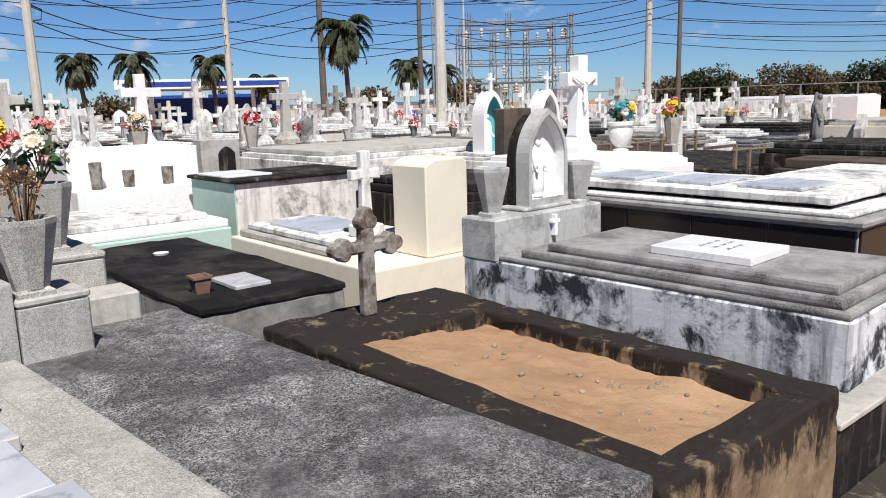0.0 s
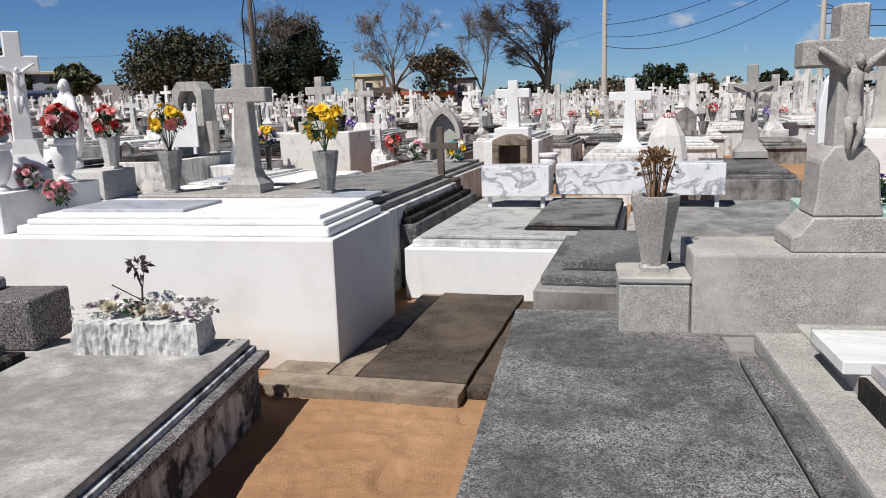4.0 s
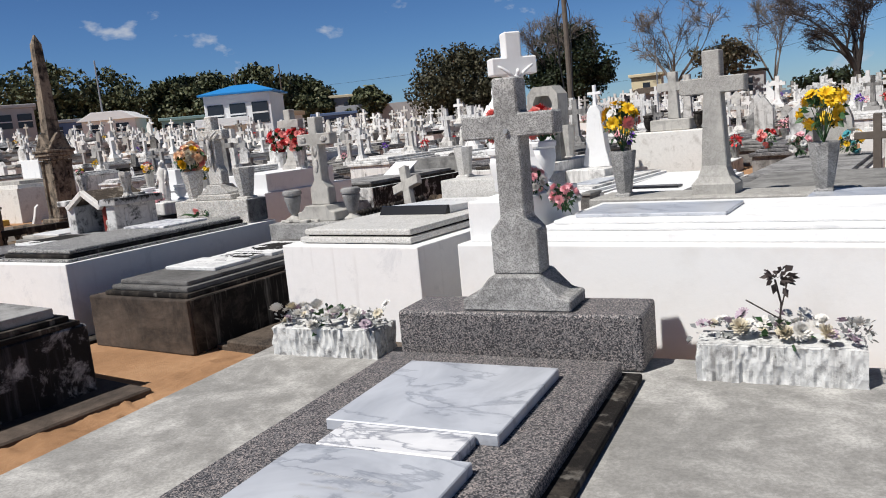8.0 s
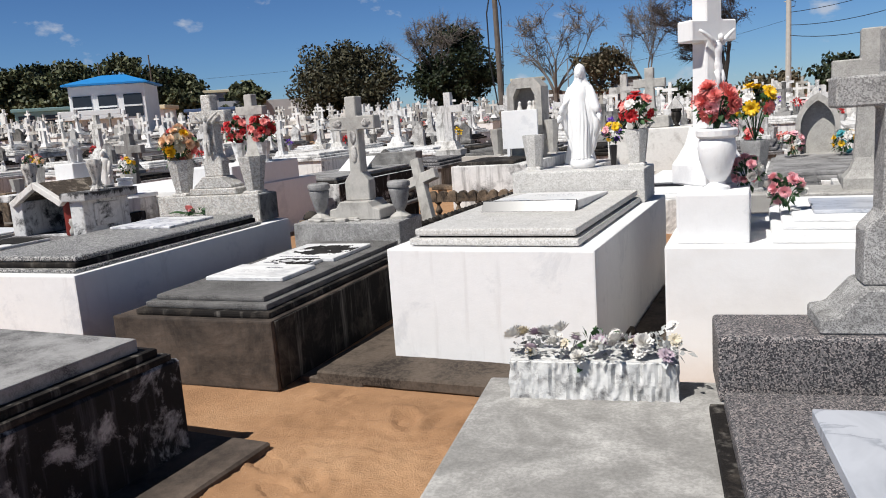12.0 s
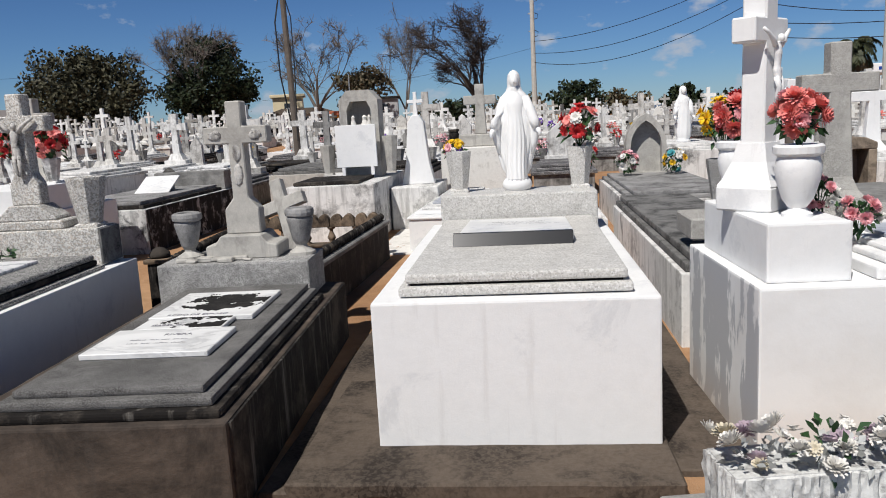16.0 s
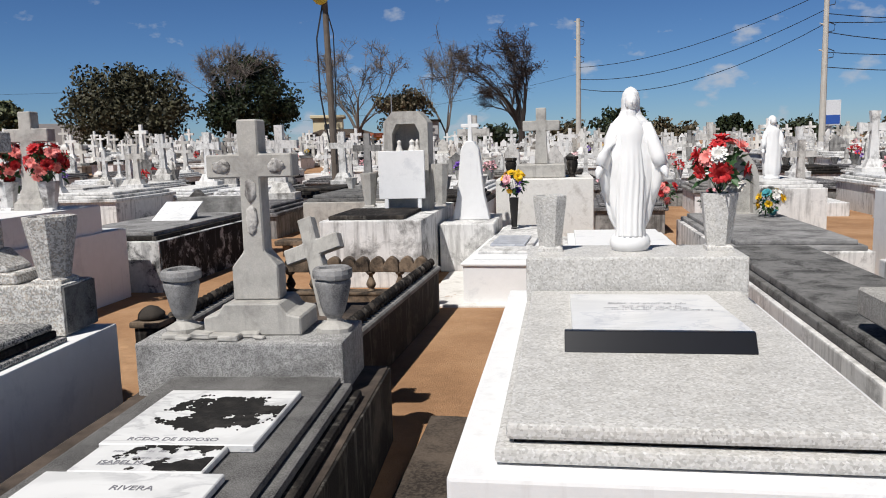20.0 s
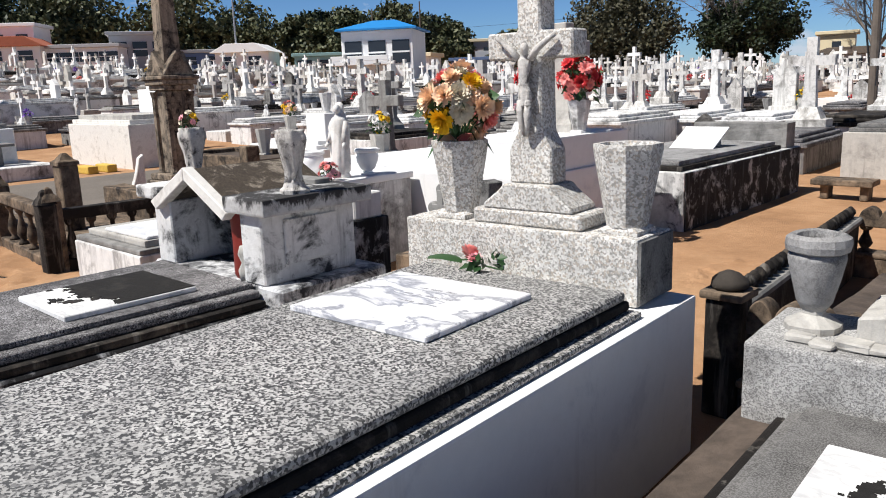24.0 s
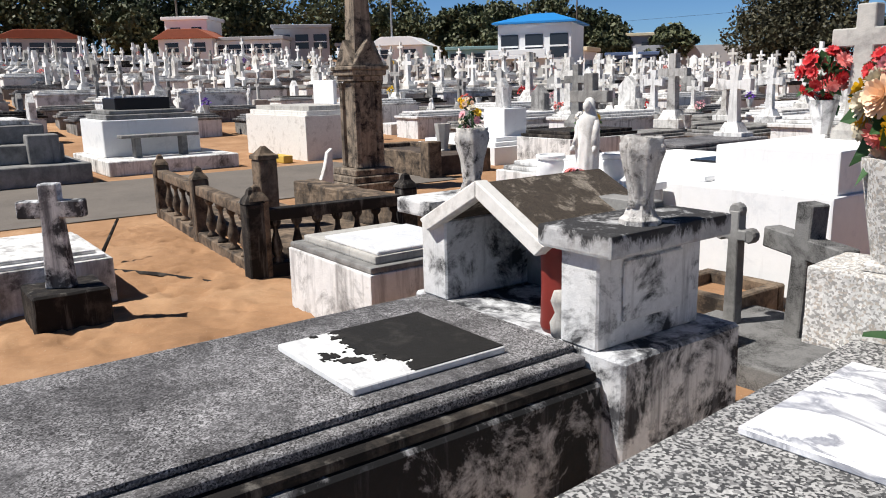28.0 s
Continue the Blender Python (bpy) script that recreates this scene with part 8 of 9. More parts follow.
def fill_west():
    """Rows beyond the lane, on the rising ground to the west."""
    r = random.Random(91)
    y = -3.0
    while y < 9.4:
        x = -74.0
        while x < -27.6:
            x += r.uniform(1.5, 2.2)
            if blocked(x, y) or r.random() < .08 or x > -27.6:
                continue
            t = r.choices(range(7), (4, 4, 4, 2, 3, 3, 3))[0]
            z = gz(x, y)
            place(tombs[t], x, y + r.uniform(-.3, .3), z - .03, r.uniform(-4, 4), r.uniform(.9, 1.1))
            k = r.random()
            hz = z + (.74, .67, .57, .28, .52, .87, .72)[t] * .95
            if k < .6:
                place(r.choices(crosses, (5, 3, 2, 3, 2))[0], x, y + .8, hz, r.uniform(-5, 5), r.uniform(.8, 1.15))
            elif k < .85:
                place(r.choice(heads), x, y + .8, hz, 0, r.uniform(.8, 1.15))
            if r.random() < .15:
                flowers_at(x + .3, y + .6, hz, r)
        y += r.uniform(2.6, 3.0)


fill_field()
fill_east()
fill_west()
join_far()
for o in templates:
    for c in list(o.children_recursive):
        bpy.data.objects.remove(c)
    bpy.data.objects.remove(o)

# ---- trees ----
def branch(bm, p, d, length, r, depth, rng, spread, twig, lean=None, leaves=None, droop=0.0):
    n = 4
    pts, rad = [p], [r]
    for i in range(n):
        d = (d + Vector((rng.gauss(0, .10), rng.gauss(0, .10), rng.gauss(0, .08) - droop)) + (lean * .05 if lean else Vector())).normalized()
        p = p + d * length / n
        pts.append(p)
        rad.append(max(.022, r * (1 - .45 * (i + 1) / n)))
    tube(bm, pts, rad, 5 if depth > 1 else 3)
    if leaves is not None and depth <= 1:
        leaves.append(p)
    if depth == 0:
        return
    for k in range(rng.randint(2, 3) if depth > 1 else twig):
        i = rng.randint(1, n) if k else n
        nd = (d + Vector((rng.gauss(0, spread), rng.gauss(0, spread), rng.gauss(.12, spread * .6)))).normalized()
        branch(bm, pts[i], nd, length * rng.uniform(.55, .8), rad[i] * .68, depth - 1, rng, spread, twig, lean, leaves, droop)


def leaf_cloud(points, radius, per, size, rng):
    verts, faces = [], []
    for c in points:
        for _ in range(per):
            d = Vector((rng.gauss(0, 1), rng.gauss(0, 1), rng.gauss(0, .8)))
            if d.length > 1.7:
                d *= 1.2 / d.length
            p = c + d * radius * .5
            a = Vector((rng.gauss(0, 1), rng.gauss(0, 1), rng.gauss(0, 1))).normalized() * size * rng.uniform(.5, 1.2)
            b = a.cross(Vector((rng.gauss(0, 1), rng.gauss(0, 1), rng.gauss(0, 1)))).normalized() * size * .55
            k = len(verts)
            verts += [p - a, p + b, p + a, p - b]
            faces.append((k, k + 1, k + 2, k + 3))
    return verts, faces


def cloud_mesh(name, data, material):
    me = bpy.data.meshes.new(name)
    me.from_pydata([tuple(v) for v in data[0]], [], data[1])
    me.materials.append(material)
    return me


def bare_tree(x, y, h, seed, label, spread=.42, depth=5, lean=(0, 0, 0), mat=None, trunk=.22, twig=3, first=.3, droop=0.0, dense=900):
    rng = random.Random(seed)
    z = gz(x, y)
    t = thing("bare_tree", label, "tree", (x, y, z - .1))
    b = bmesh.new()
    tube(b, [(x, y, z - .1), (x + lean[0] * .1, y, z + h * first)], [trunk, trunk * .8], 8)
    part("trunk", b, mat or bare_bark, t)
    b = bmesh.new()
    for k in range(4):
        a = 2 * math.pi * k / 4 + rng.uniform(-.5, .5)
        d = Vector((math.cos(a) * .5 + lean[0] * .3, math.sin(a) * .5 + lean[1] * .3, 1)).normalized()
        branch(b, Vector((x + lean[0] * .1, y, z + h * first * .96)), d, h * .30, trunk * .6, depth - 1, rng, spread, twig, Vector(lean), None, droop)
    crown = part("crown", b, mat or bare_bark, t)
    tips = [crown.matrix_basis @ v.co + t.location for v in crown.data.vertices if rng.random() < dense / max(dense, len(crown.data.vertices))]
    tips = [p for p in tips if p.z > z + h * .35]
    verts, faces = [], []
    for p in tips:
        for _ in range(3):
            d = Vector((rng.gauss(0, 1) + lean[0] * .6, rng.gauss(0, 1), rng.gauss(.3 - droop * 22, .8))).normalized() * rng.uniform(.35, 1.0)
            s = d.cross(Vector((rng.gauss(0, 1), rng.gauss(0, 1), rng.gauss(0, 1)))).normalized() * (.016 if mat else .012)
            k = len(verts)
            verts += [p - s, p + s, p + d + s * .5, p + d - s * .5]
            faces.append((k, k + 1, k + 2, k + 3))
    if mat:
        cv, cf = leaf_cloud([p for p in tips if p.z > z + h * .55 and rng.random() < .3], .8, 4, .11, rng)
        cf = [tuple(i + len(verts) for i in f) for f in cf]
        verts, faces = verts + cv, faces + cf
    o = new("twig_spray", cloud_mesh("twig_spray", (verts, faces), leaf_dusk if mat else twig_far))
    o.parent = t
    o.location = -t.location
    o["kind"] = "stuff"
    return t


def leafy_tree(x, y, h, w, seed, label, mat, name="tree", trunk=.25, per=70, size=.24, clumps=60, low=.25, twigs=None):
    rng = random.Random(seed)
    z = gz(x, y)
    t = thing(name, label, "tree", (x, y, z - .1))
    b = bmesh.new()
    ends = []
    tube(b, [(x, y, z - .1), (x + .1, y, z + h * low * 1.3)], [trunk, trunk * .75], 7)
    for k in range(5):
        a = 2 * math.pi * k / 5 + rng.uniform(-.4, .4)
        branch(b, Vector((x + .1, y, z + h * low * 1.25)), Vector((math.cos(a) * .8, math.sin(a) * .8, .8)).normalized(), h * .3, trunk * .5, 2, rng, .45, 2, None, ends)
    part("trunk", b, bark, t)
    pts = []
    for _ in range(clumps):
        a = rng.uniform(0, 2 * math.pi)
        u = rng.uniform(0, 1) ** .5
        v = rng.uniform(-1, 1)
        k = math.sqrt(max(0, 1 - v * v)) * u
        lump = 1 + .28 * noise.noise(Vector((math.cos(a) * 1.7, math.sin(a) * 1.7, v * 1.7 + seed)))
        pts.append(Vector((x + math.cos(a) * k * w / 2 * lump, y + math.sin(a) * k * w / 2 * lump, z + h * (low + (1 - low) * (.5 + .48 * v * lump)))))
    part_mesh = cloud_mesh("crown", leaf_cloud(pts + ends, w * .16, per, size, rng), mat)
    o = new("crown", part_mesh)
    o.parent = t
    o.location = -t.location
    if twigs:
        b = bmesh.new()
        for k in range(10):
            a = rng.uniform(0, 6.28)
            branch(b, Vector((x + math.cos(a) * w * .3, y + math.sin(a) * w * .3, z + h * rng.uniform(.3, .5))), Vector((math.cos(a) * .3, math.sin(a) * .3, 1)), h * .3, .06, 3, rng, .3, 3)
        o = part("twig_spray", b, twigs, t)
        o["kind"] = "stuff"
    return t


def palm(x, y, h, seed, size=1.0):
    rng = random.Random(seed)
    z = gz(x, y)
    t = thing("palm_tree", "coconut palm with drooping ragged fronds", "palm", (x, y, z - .1), "palms")
    b = bmesh.new()
    bend = rng.uniform(-.5, .5)
    tube(b, [(x, y, z - .1), (x + bend * .3, y, z + h * .4), (x + bend * .8, y, z + h * .8), (x + bend, y, z + h)], [.2, .15, .13, .12], 8)
    part("trunk", b, bark, t)
    top = Vector((x + bend, y, z + h))
    for k in range(26):
        a = k * 2.4 + rng.uniform(-.3, .3)
        up = 1.9 - 3.1 * ((k + rng.uniform(0, .9)) / 26)
        L = rng.uniform(1.7, 2.4) * size
        verts, faces = [], []
        p = Vector(top)
        d = Vector((math.cos(a), math.sin(a), up)).normalized()
        n = 16
        for i in range(n):
            q = p + d * L / n
            side = d.cross(Vector((0, 0, 1))).normalized()
            ll = (.42 * math.sin(math.pi * (i + 2.2) / (n + 2.5)) + .08) * size * rng.uniform(.6, 1.15)
            for s in (-1, 1):
                for off in (0, .5):
                    o = p + (q - p) * off
                    tip = o + side * s * ll * .75 + d * ll * .7 + Vector((rng.gauss(0, .05), rng.gauss(0, .05), -ll * .75))
                    m = o + side * s * ll * .5 + d * .05
                    kx = len(verts)
                    verts += [o, o + d * .045 * size, m + d * .055 * size, tip]
                    faces.append((kx, kx + 1, kx + 2, kx + 3))
            p = q
            d = (d + Vector((0, 0, -.09 - .012 * i))).normalized()
        o = new("frond", cloud_mesh("frond", (verts, faces), leaf_palm if up > -.75 else leaf_palm_dry))
        o.parent = t
        o.location = -t.location
    return t


leafy_tree(-43.0, 64.0, 6.6, 10.5, 201, "broad green mesquite tree behind the graves", leaf_green, clumps=150, per=110, size=.2, low=.02)
leafy_tree(-34.4, 70.0, 8.2, 8.0, 202, "dense dark green tree with bare twigs", leaf_dark, clumps=110, per=110, size=.2, low=.1, twigs=bare_bark)
bare_tree(-36.2, 69.0, 10.2, 203, "leafless grey tree beside a dark green one", .4, 6, trunk=.22)
bare_tree(-25.0, 72.5, 11.4, 204, "leafless pale grey spreading tree", .46, 6, trunk=.28, first=.16)
leafy_tree(-21.0, 73.5, 5.4, 5.5, 205, "thin dry grey-green spreading tree", leaf_brush, clumps=26, per=55, size=.2, low=.35)
bare_tree(-17.5, 79.0, 12.0, 206, "slim pale leafless poplar", .2, 5, trunk=.16, first=.15)
bare_tree(-9.4, 70.0, 12.2, 207, "windswept leafless dark tree", .40, 6, (-.7, 0, .05), dark_bark, .36, 3, .18, .0, 1500)
k = 0
for x, y, h, w in ((-68, 60, 8.0, 7.5), (-63.5, 64.5, 5.6, 5), (-72, 57, 7, 6), (-79, 58.5, 7.0, 8), (-86, 46, 8.2, 11), (-78, 56, 6.0, 8), (-92, 38, 8, 12), (-95, 28, 9.0, 12), (-97, 17, 7.5, 11), (-90, 34, 7.5, 9), (-84, 52, 7, 9), (-96, 8, 7.5, 11), (-57, 66.5, 4.6, 4.5), (-88, 24, 5, 6), (-101, 22, 11, 13), (-72, 70, 6.5, 9)):
    k += 1
    leafy_tree(x, y, h * .88, w, 220 + k, "dark green tree beyond the cemetery houses", leaf_west if k % 4 else leaf_dark, clumps=60, per=70, size=.30, low=.08)
for x, y, h, w in ((0.5, 90, 4.0, 6.5), (6, 92, 2.8, 7), (12, 88, 3.2, 5), (-6, 90, 2.6, 8), (20, 88, 2.2, 9), (30, 90, 2.4, 9), (40, 84, 2.6, 8), (50, 70, 2.6, 8), (-14, 88, 2.2, 8), (57, 60, 3.2, 9)):
    k += 1
    leafy_tree(x, y, h, w, 240 + k, "low dark bush on the far edge", leaf_dark if k % 2 else leaf_brush, "bush", clumps=26, per=55, size=.3, low=.05, trunk=.12)
for i in range(16):
    k += 1
    a = radians(57 + i * 1.4)
    leafy_tree(80 * math.sin(a) + RNG.uniform(-3, 3), 80 * math.cos(a), RNG.uniform(2.6, 3.8), RNG.uniform(5, 8), 260 + k, "dry brushwood at the eastern edge", leaf_dark if i % 3 == 0 else leaf_brush, "bush", clumps=40, per=90, size=.17, low=.02, trunk=.12)
for x, y, h, sd, s in ((15.9, 52.3, 4.4, 1, .9), (18.4, 51.5, 4.5, 2, .95), (25.5, 54.0, 4.6, 3, .9), (25.7, 36.8, 5.6, 4, 1.05), (43.8, 54.4, 4.6, 5, 1.1), (33.5, 62.0, 3.6, 6, .9), (46, 52, 4.0, 7, 1.0), (-98, 14, 6.5, 8, 1.3)):
    palm(x, y, h, sd, s)


# ---- poles and wires ----
def utility_pole(x, y, h, r, mat, label, arms=0, ins=True, lean=(0, 0)):
    z = gz(x, y)
    t = thing("utility_pole", label, "pole", (x, y, z - .2))
    b = bmesh.new()
    tube(b, [(x, y, z - .2), (x + lean[0], y + lean[1], z + h)], [r, r * .7], 10)
    part("shaft", b, mat, t)
    for k in range(arms):
        zz = z + h - .5 - k * 1.3
        part("cross_arm", box(x - .9, x + .9, y - .06, y + .06, zz, zz + .12, .01), wood_pole, t)
    if ins:
        for k in range(3):
            zz = z + h - .3 - k * 1.5
            b = bmesh.new()
            tube(b, [(x, y, zz), (x - .35, y, zz + .1)], [.05, .04], 6)
            part("insulator", b, pole_concrete, t)
            b = bmesh.new()
            tube(b, [(x + .15, y, zz + .15), (x + .5, y, zz), (x + .45, y, zz - .35), (x + .15, y, zz - .4)], [.03] * 4, 5)
            part("cable_loop", b, wire_black, t)
    return t


utility_pole(-4.5, 70.2, 11.5, .26, pole_concrete, "tall concrete power pole with insulators")
utility_pole(9.3, 50.3, 9.5, .20, pole_concrete, "tall concrete power pole with insulators")
utility_pole(7.9, 30.6, 8.5, .20, pole_concrete, "thick pale concrete power pole")
utility_pole(19.9, 39.9, 9.0, .20, pole_concrete, "slim concrete power pole", 1, False)
utility_pole(20.1, 22.2, 8.5, .24, pole_concrete, "thick pale concrete power pole", 0, False)
utility_pole(27.1, 41.8, 9.0, .24, wood_pole, "wooden power pole with cross arms", 1, False)
utility_pole(31.0, 36.8, 9.0, .18, wood_pole, "plain wooden power pole", 0, False)
utility_pole(41.7, 27.8, 10, .24, pole_concrete, "pale concrete power pole", 1, False)
utility_pole(42.7, 26.3, 10, .16, wood_pole, "dark wooden power pole", 1, False)
utility_pole(26.5, 53.5, 7.5, .06, metal_grey, "thin white flag pole", 0, False)
utility_pole(30.5, 35.0, 9.0, .07, metal_grey, "thin white metal pole", 0, False)
utility_pole(38.0, 40.5, 9.0, .10, pole_concrete, "thin pale pole by the substation", 0, False)
utility_pole(-34, 72, 5.5, .09, wood_pole, "slim wooden pole among trees", 0, False)
utility_pole(-66.5, 56.0, 6.5, .09, wood_pole, "slim wooden pole among houses", 0, False)
utility_pole(-60.8, 57.0, 7.0, .09, wood_pole, "slim wooden pole among houses", 0, False)
utility_pole(-71, 43, 7.5, .10, metal_grey, "slim street light pole", 0, False)
utility_pole(-83, 27, 8.0, .12, wood_pole, "dark wooden pole by houses", 0, False)
lp = utility_pole(-11.76, 20.65, 5.6, .10, wood_pole, "wooden light pole with thick hanging cables", 0, False, (-.17, .22))
b = lathe([(.05, .25), (.16, .12), (.2, 0), (.12, -.1), (.02, -.14)], 12, (-12.0, 20.75, 5.35))
part("lamp", b, plain("yellow_lamp_cover", (.70, .48, .05), .5), lp, "yellow lamp cover")
b = bmesh.new()
tube(b, [(-11.93, 20.87, 5.5), (-12.16, 20.8, 4.4), (-12.12, 20.75, 3.0), (-11.9, 20.7, 1.6)], [.022] * 4, 5)
part("cable", b, wire_black, lp)
b = bmesh.new()
tube(b, [(-11.93, 20.87, 5.3), (-11.70, 20.75, 4.5), (-11.66, 20.6, 3.2), (-11.72, 20.55, 1.2)], [.016] * 4, 5)
part("cable", b, wire_black, lp)
utility_pole(-12.3, 30, 3.4, .03, metal_grey, "thin grey metal post among crosses", 0, False)


def wire(p, q, sag, r=.016):
    pts = []
    n = 14
    for i in range(n + 1):
        t = i / n
        pts.append((p[0] + (q[0] - p[0]) * t, p[1] + (q[1] - p[1]) * t, p[2] + (q[2] - p[2]) * t - sag * 4 * t * (1 - t)))
    b = bmesh.new()
    tube(b, pts, [r] * (n + 1), 4)
    solo("power_line", b, wire_black, "black overhead power cable", "cable", p, "overhead cables")


line = [(-4.5, 70.2), (9.3, 50.3), (27.1, 41.8), (42.7, 26.3), (66, 4)]
for j, (za, s) in enumerate(((9.6, .9), (8.6, 1.0), (7.8, 1.1), (6.9, 1.0), (6.3, .9), (9.1, .7))):
    for i, (a, c) in enumerate(zip(line, line[1:])):
        if i == 0 and j > 2:
            continue
        k0 = za - (2.2 if i == 0 else .25 * j)
        wire((a[0], a[1], gz(*a) + k0), (c[0], c[1], gz(*c) + za + .1 * i), s * (1 + .2 * (j % 3)), .026)
line2 = [(-30, 62), (7.9, 30.6), (20.0, 39.9), (30.0, 33.0), (41.7, 27.8), (70, 12)]
for j, za in enumerate((8.8, 7.4, 6.3, 5.4, 4.9)):
    for i, (a, c) in enumerate(zip(line2, line2[1:])):
        if i == 0:
            continue
        wire((a[0], a[1], za), (c[0], c[1], za + .15), .35 + .12 * j, .022)
wire((-120, 60, 9.5), (-30, 74, 8.0), 1.0, .012)
wire((-4.5, 70.2, 7.4), (-40, 80, 4.5), 1.0, .012)


# ---- substation, filling station, houses, walls ----
def substation():
    t = thing("substation", "grey steel lattice frames of an electric substation", "substation", (44, 41, 0))
    posts = [(40.7, 44.0), (42.7, 42.4), (44.7, 40.8), (46.7, 38.2), (43.5, 46), (46, 44), (48.5, 41.5)]
    for x, y in posts:
        h = RNG.uniform(6.5, 8.8)
        b = bmesh.new()
        w = .22
        for sx, sy in ((1, 1), (1, -1), (-1, 1), (-1, -1)):
            tube(b, [(x + sx * w, y + sy * w, 0), (x + sx * w * .6, y + sy * w * .6, h)], [.035, .03], 4)
        n = 10
        for i in range(n):
            s = 1 if i % 2 else -1
            z0, z1 = h * i / n, h * (i + 1) / n
            tube(b, [(x - s * w, y - w, z0), (x + s * w, y - w, z1)], [.022, .022], 3)
            tube(b, [(x - w, y - s * w, z0), (x - w, y + s * w, z1)], [.022, .022], 3)
        part("lattice_tower", b, rust_steel, t)
    for z in (3.0, 4.4, 5.8, 7.2):
        for a, c in zip(posts[:4], posts[1:4]):
            b = bmesh.new()
            for o in (0, .3):
                tube(b, [(a[0], a[1], z + o), (c[0], c[1], z + o)], [.04, .04], 4)
            m = 6
            for i in range(m):
                p = [a[0] + (c[0] - a[0]) * i / m, a[1] + (c[1] - a[1]) * i / m, z + (.3 if i % 2 else 0)]
                q = [a[0] + (c[0] - a[0]) * (i + 1) / m, a[1] + (c[1] - a[1]) * (i + 1) / m, z + (0 if i % 2 else .3)]
                tube(b, [p, q], [.022, .022], 3)
            part("lattice_beam", b, rust_steel, t)
        for a, c in zip(posts[4:], posts[5:]):
            b = bmesh.new()
            tube(b, [(a[0], a[1], z), (c[0], c[1], z)], [.06, .06], 4)
            part("beam", b, rust_steel, t)
    for i in range(26):
        x, y = RNG.uniform(40.5, 48), RNG.uniform(38, 44)
        z = RNG.choice((2.2, 3.4, 4.8, 6.2))
        part("insulator", lathe([(.06, 0), (.14, .1), (.07, .2), (.14, .3), (.07, .4), (.14, .5), (.05, .7)], 7, (x, y, z)), pole_concrete, t)
    part("transformer", box(44, 46.5, 37, 38.5, 0, 2.4, .05), metal_grey, t)


rust_steel = plain("weathered_brownish_steel", (.26, .215, .175), .8, .2, var=.4, scale=5)
substation()
cy = Vector((22.6, 65.8, 0)), Vector((34.7, 60.5, 0))


def filling_station():
    a, c = cy
    d = (c - a).normalized()
    ang = math.degrees(math.atan2(d.y, d.x))
    L = (c - a).length
    t = thing("filling_station", "filling station canopy with white and blue fascia", "canopy", (a.x, a.y, 0))
    white_p, blue_p = plain("white_fascia", (.78, .78, .78), .5, var=.05), plain("blue_fascia", (.015, .06, .32), .5, var=.05)
    def put(nm, bm, m):
        o = new(nm, to_mesh(nm, bm, m))
        o.parent = t
        o.matrix_basis = pose(0, 0, 0, 0, 0, ang)
    put("canopy", box(-.5, L + .5, -.2, 7, 3.35, 4.15, .03), white_p)
    for x0, x1 in ((1.4, L * .46), (L * .54, L * .70), (L * .72, L + .3)):
        put("blue_stripe", box(x0, x1, -.23, -.2, 3.55, 3.95, 0), blue_p)
    for x0 in (.0, L * .48):
        put("brand_panel", box(x0, x0 + .9, -.25, -.2, 3.45, 4.05, 0), white_p)
        put("brand_mark", box(x0 + .12, x0 + .78, -.262, -.25, 3.62, 3.88, 0), blue_p)
    for x in (2.0, 6, 10.5):
        put("column", box(x, x + .35, 1, 1.35, 0, 3.35, .02), white_p)
    put("shop", box(2, L, 8, 13, 0, 3.0, .03), blue_p)


filling_station()
sg = thing("sign_board", "small pale and blue sign board by the pole", "sign", (11.9, 57.2, 0))
part("post", box(12.0, 12.1, 57.2, 57.3, 0, 2.2, .01), metal_grey, sg)
part("board", box(11.5, 12.6, 57.15, 57.2, 2.2, 3.9, .01), plain("sign_white", (.7, .72, .75), .6), sg)
part("blue_panel", box(11.55, 12.55, 57.13, 57.15, 2.3, 2.9, 0), plain("sign_blue", (.03, .1, .4), .6), sg)


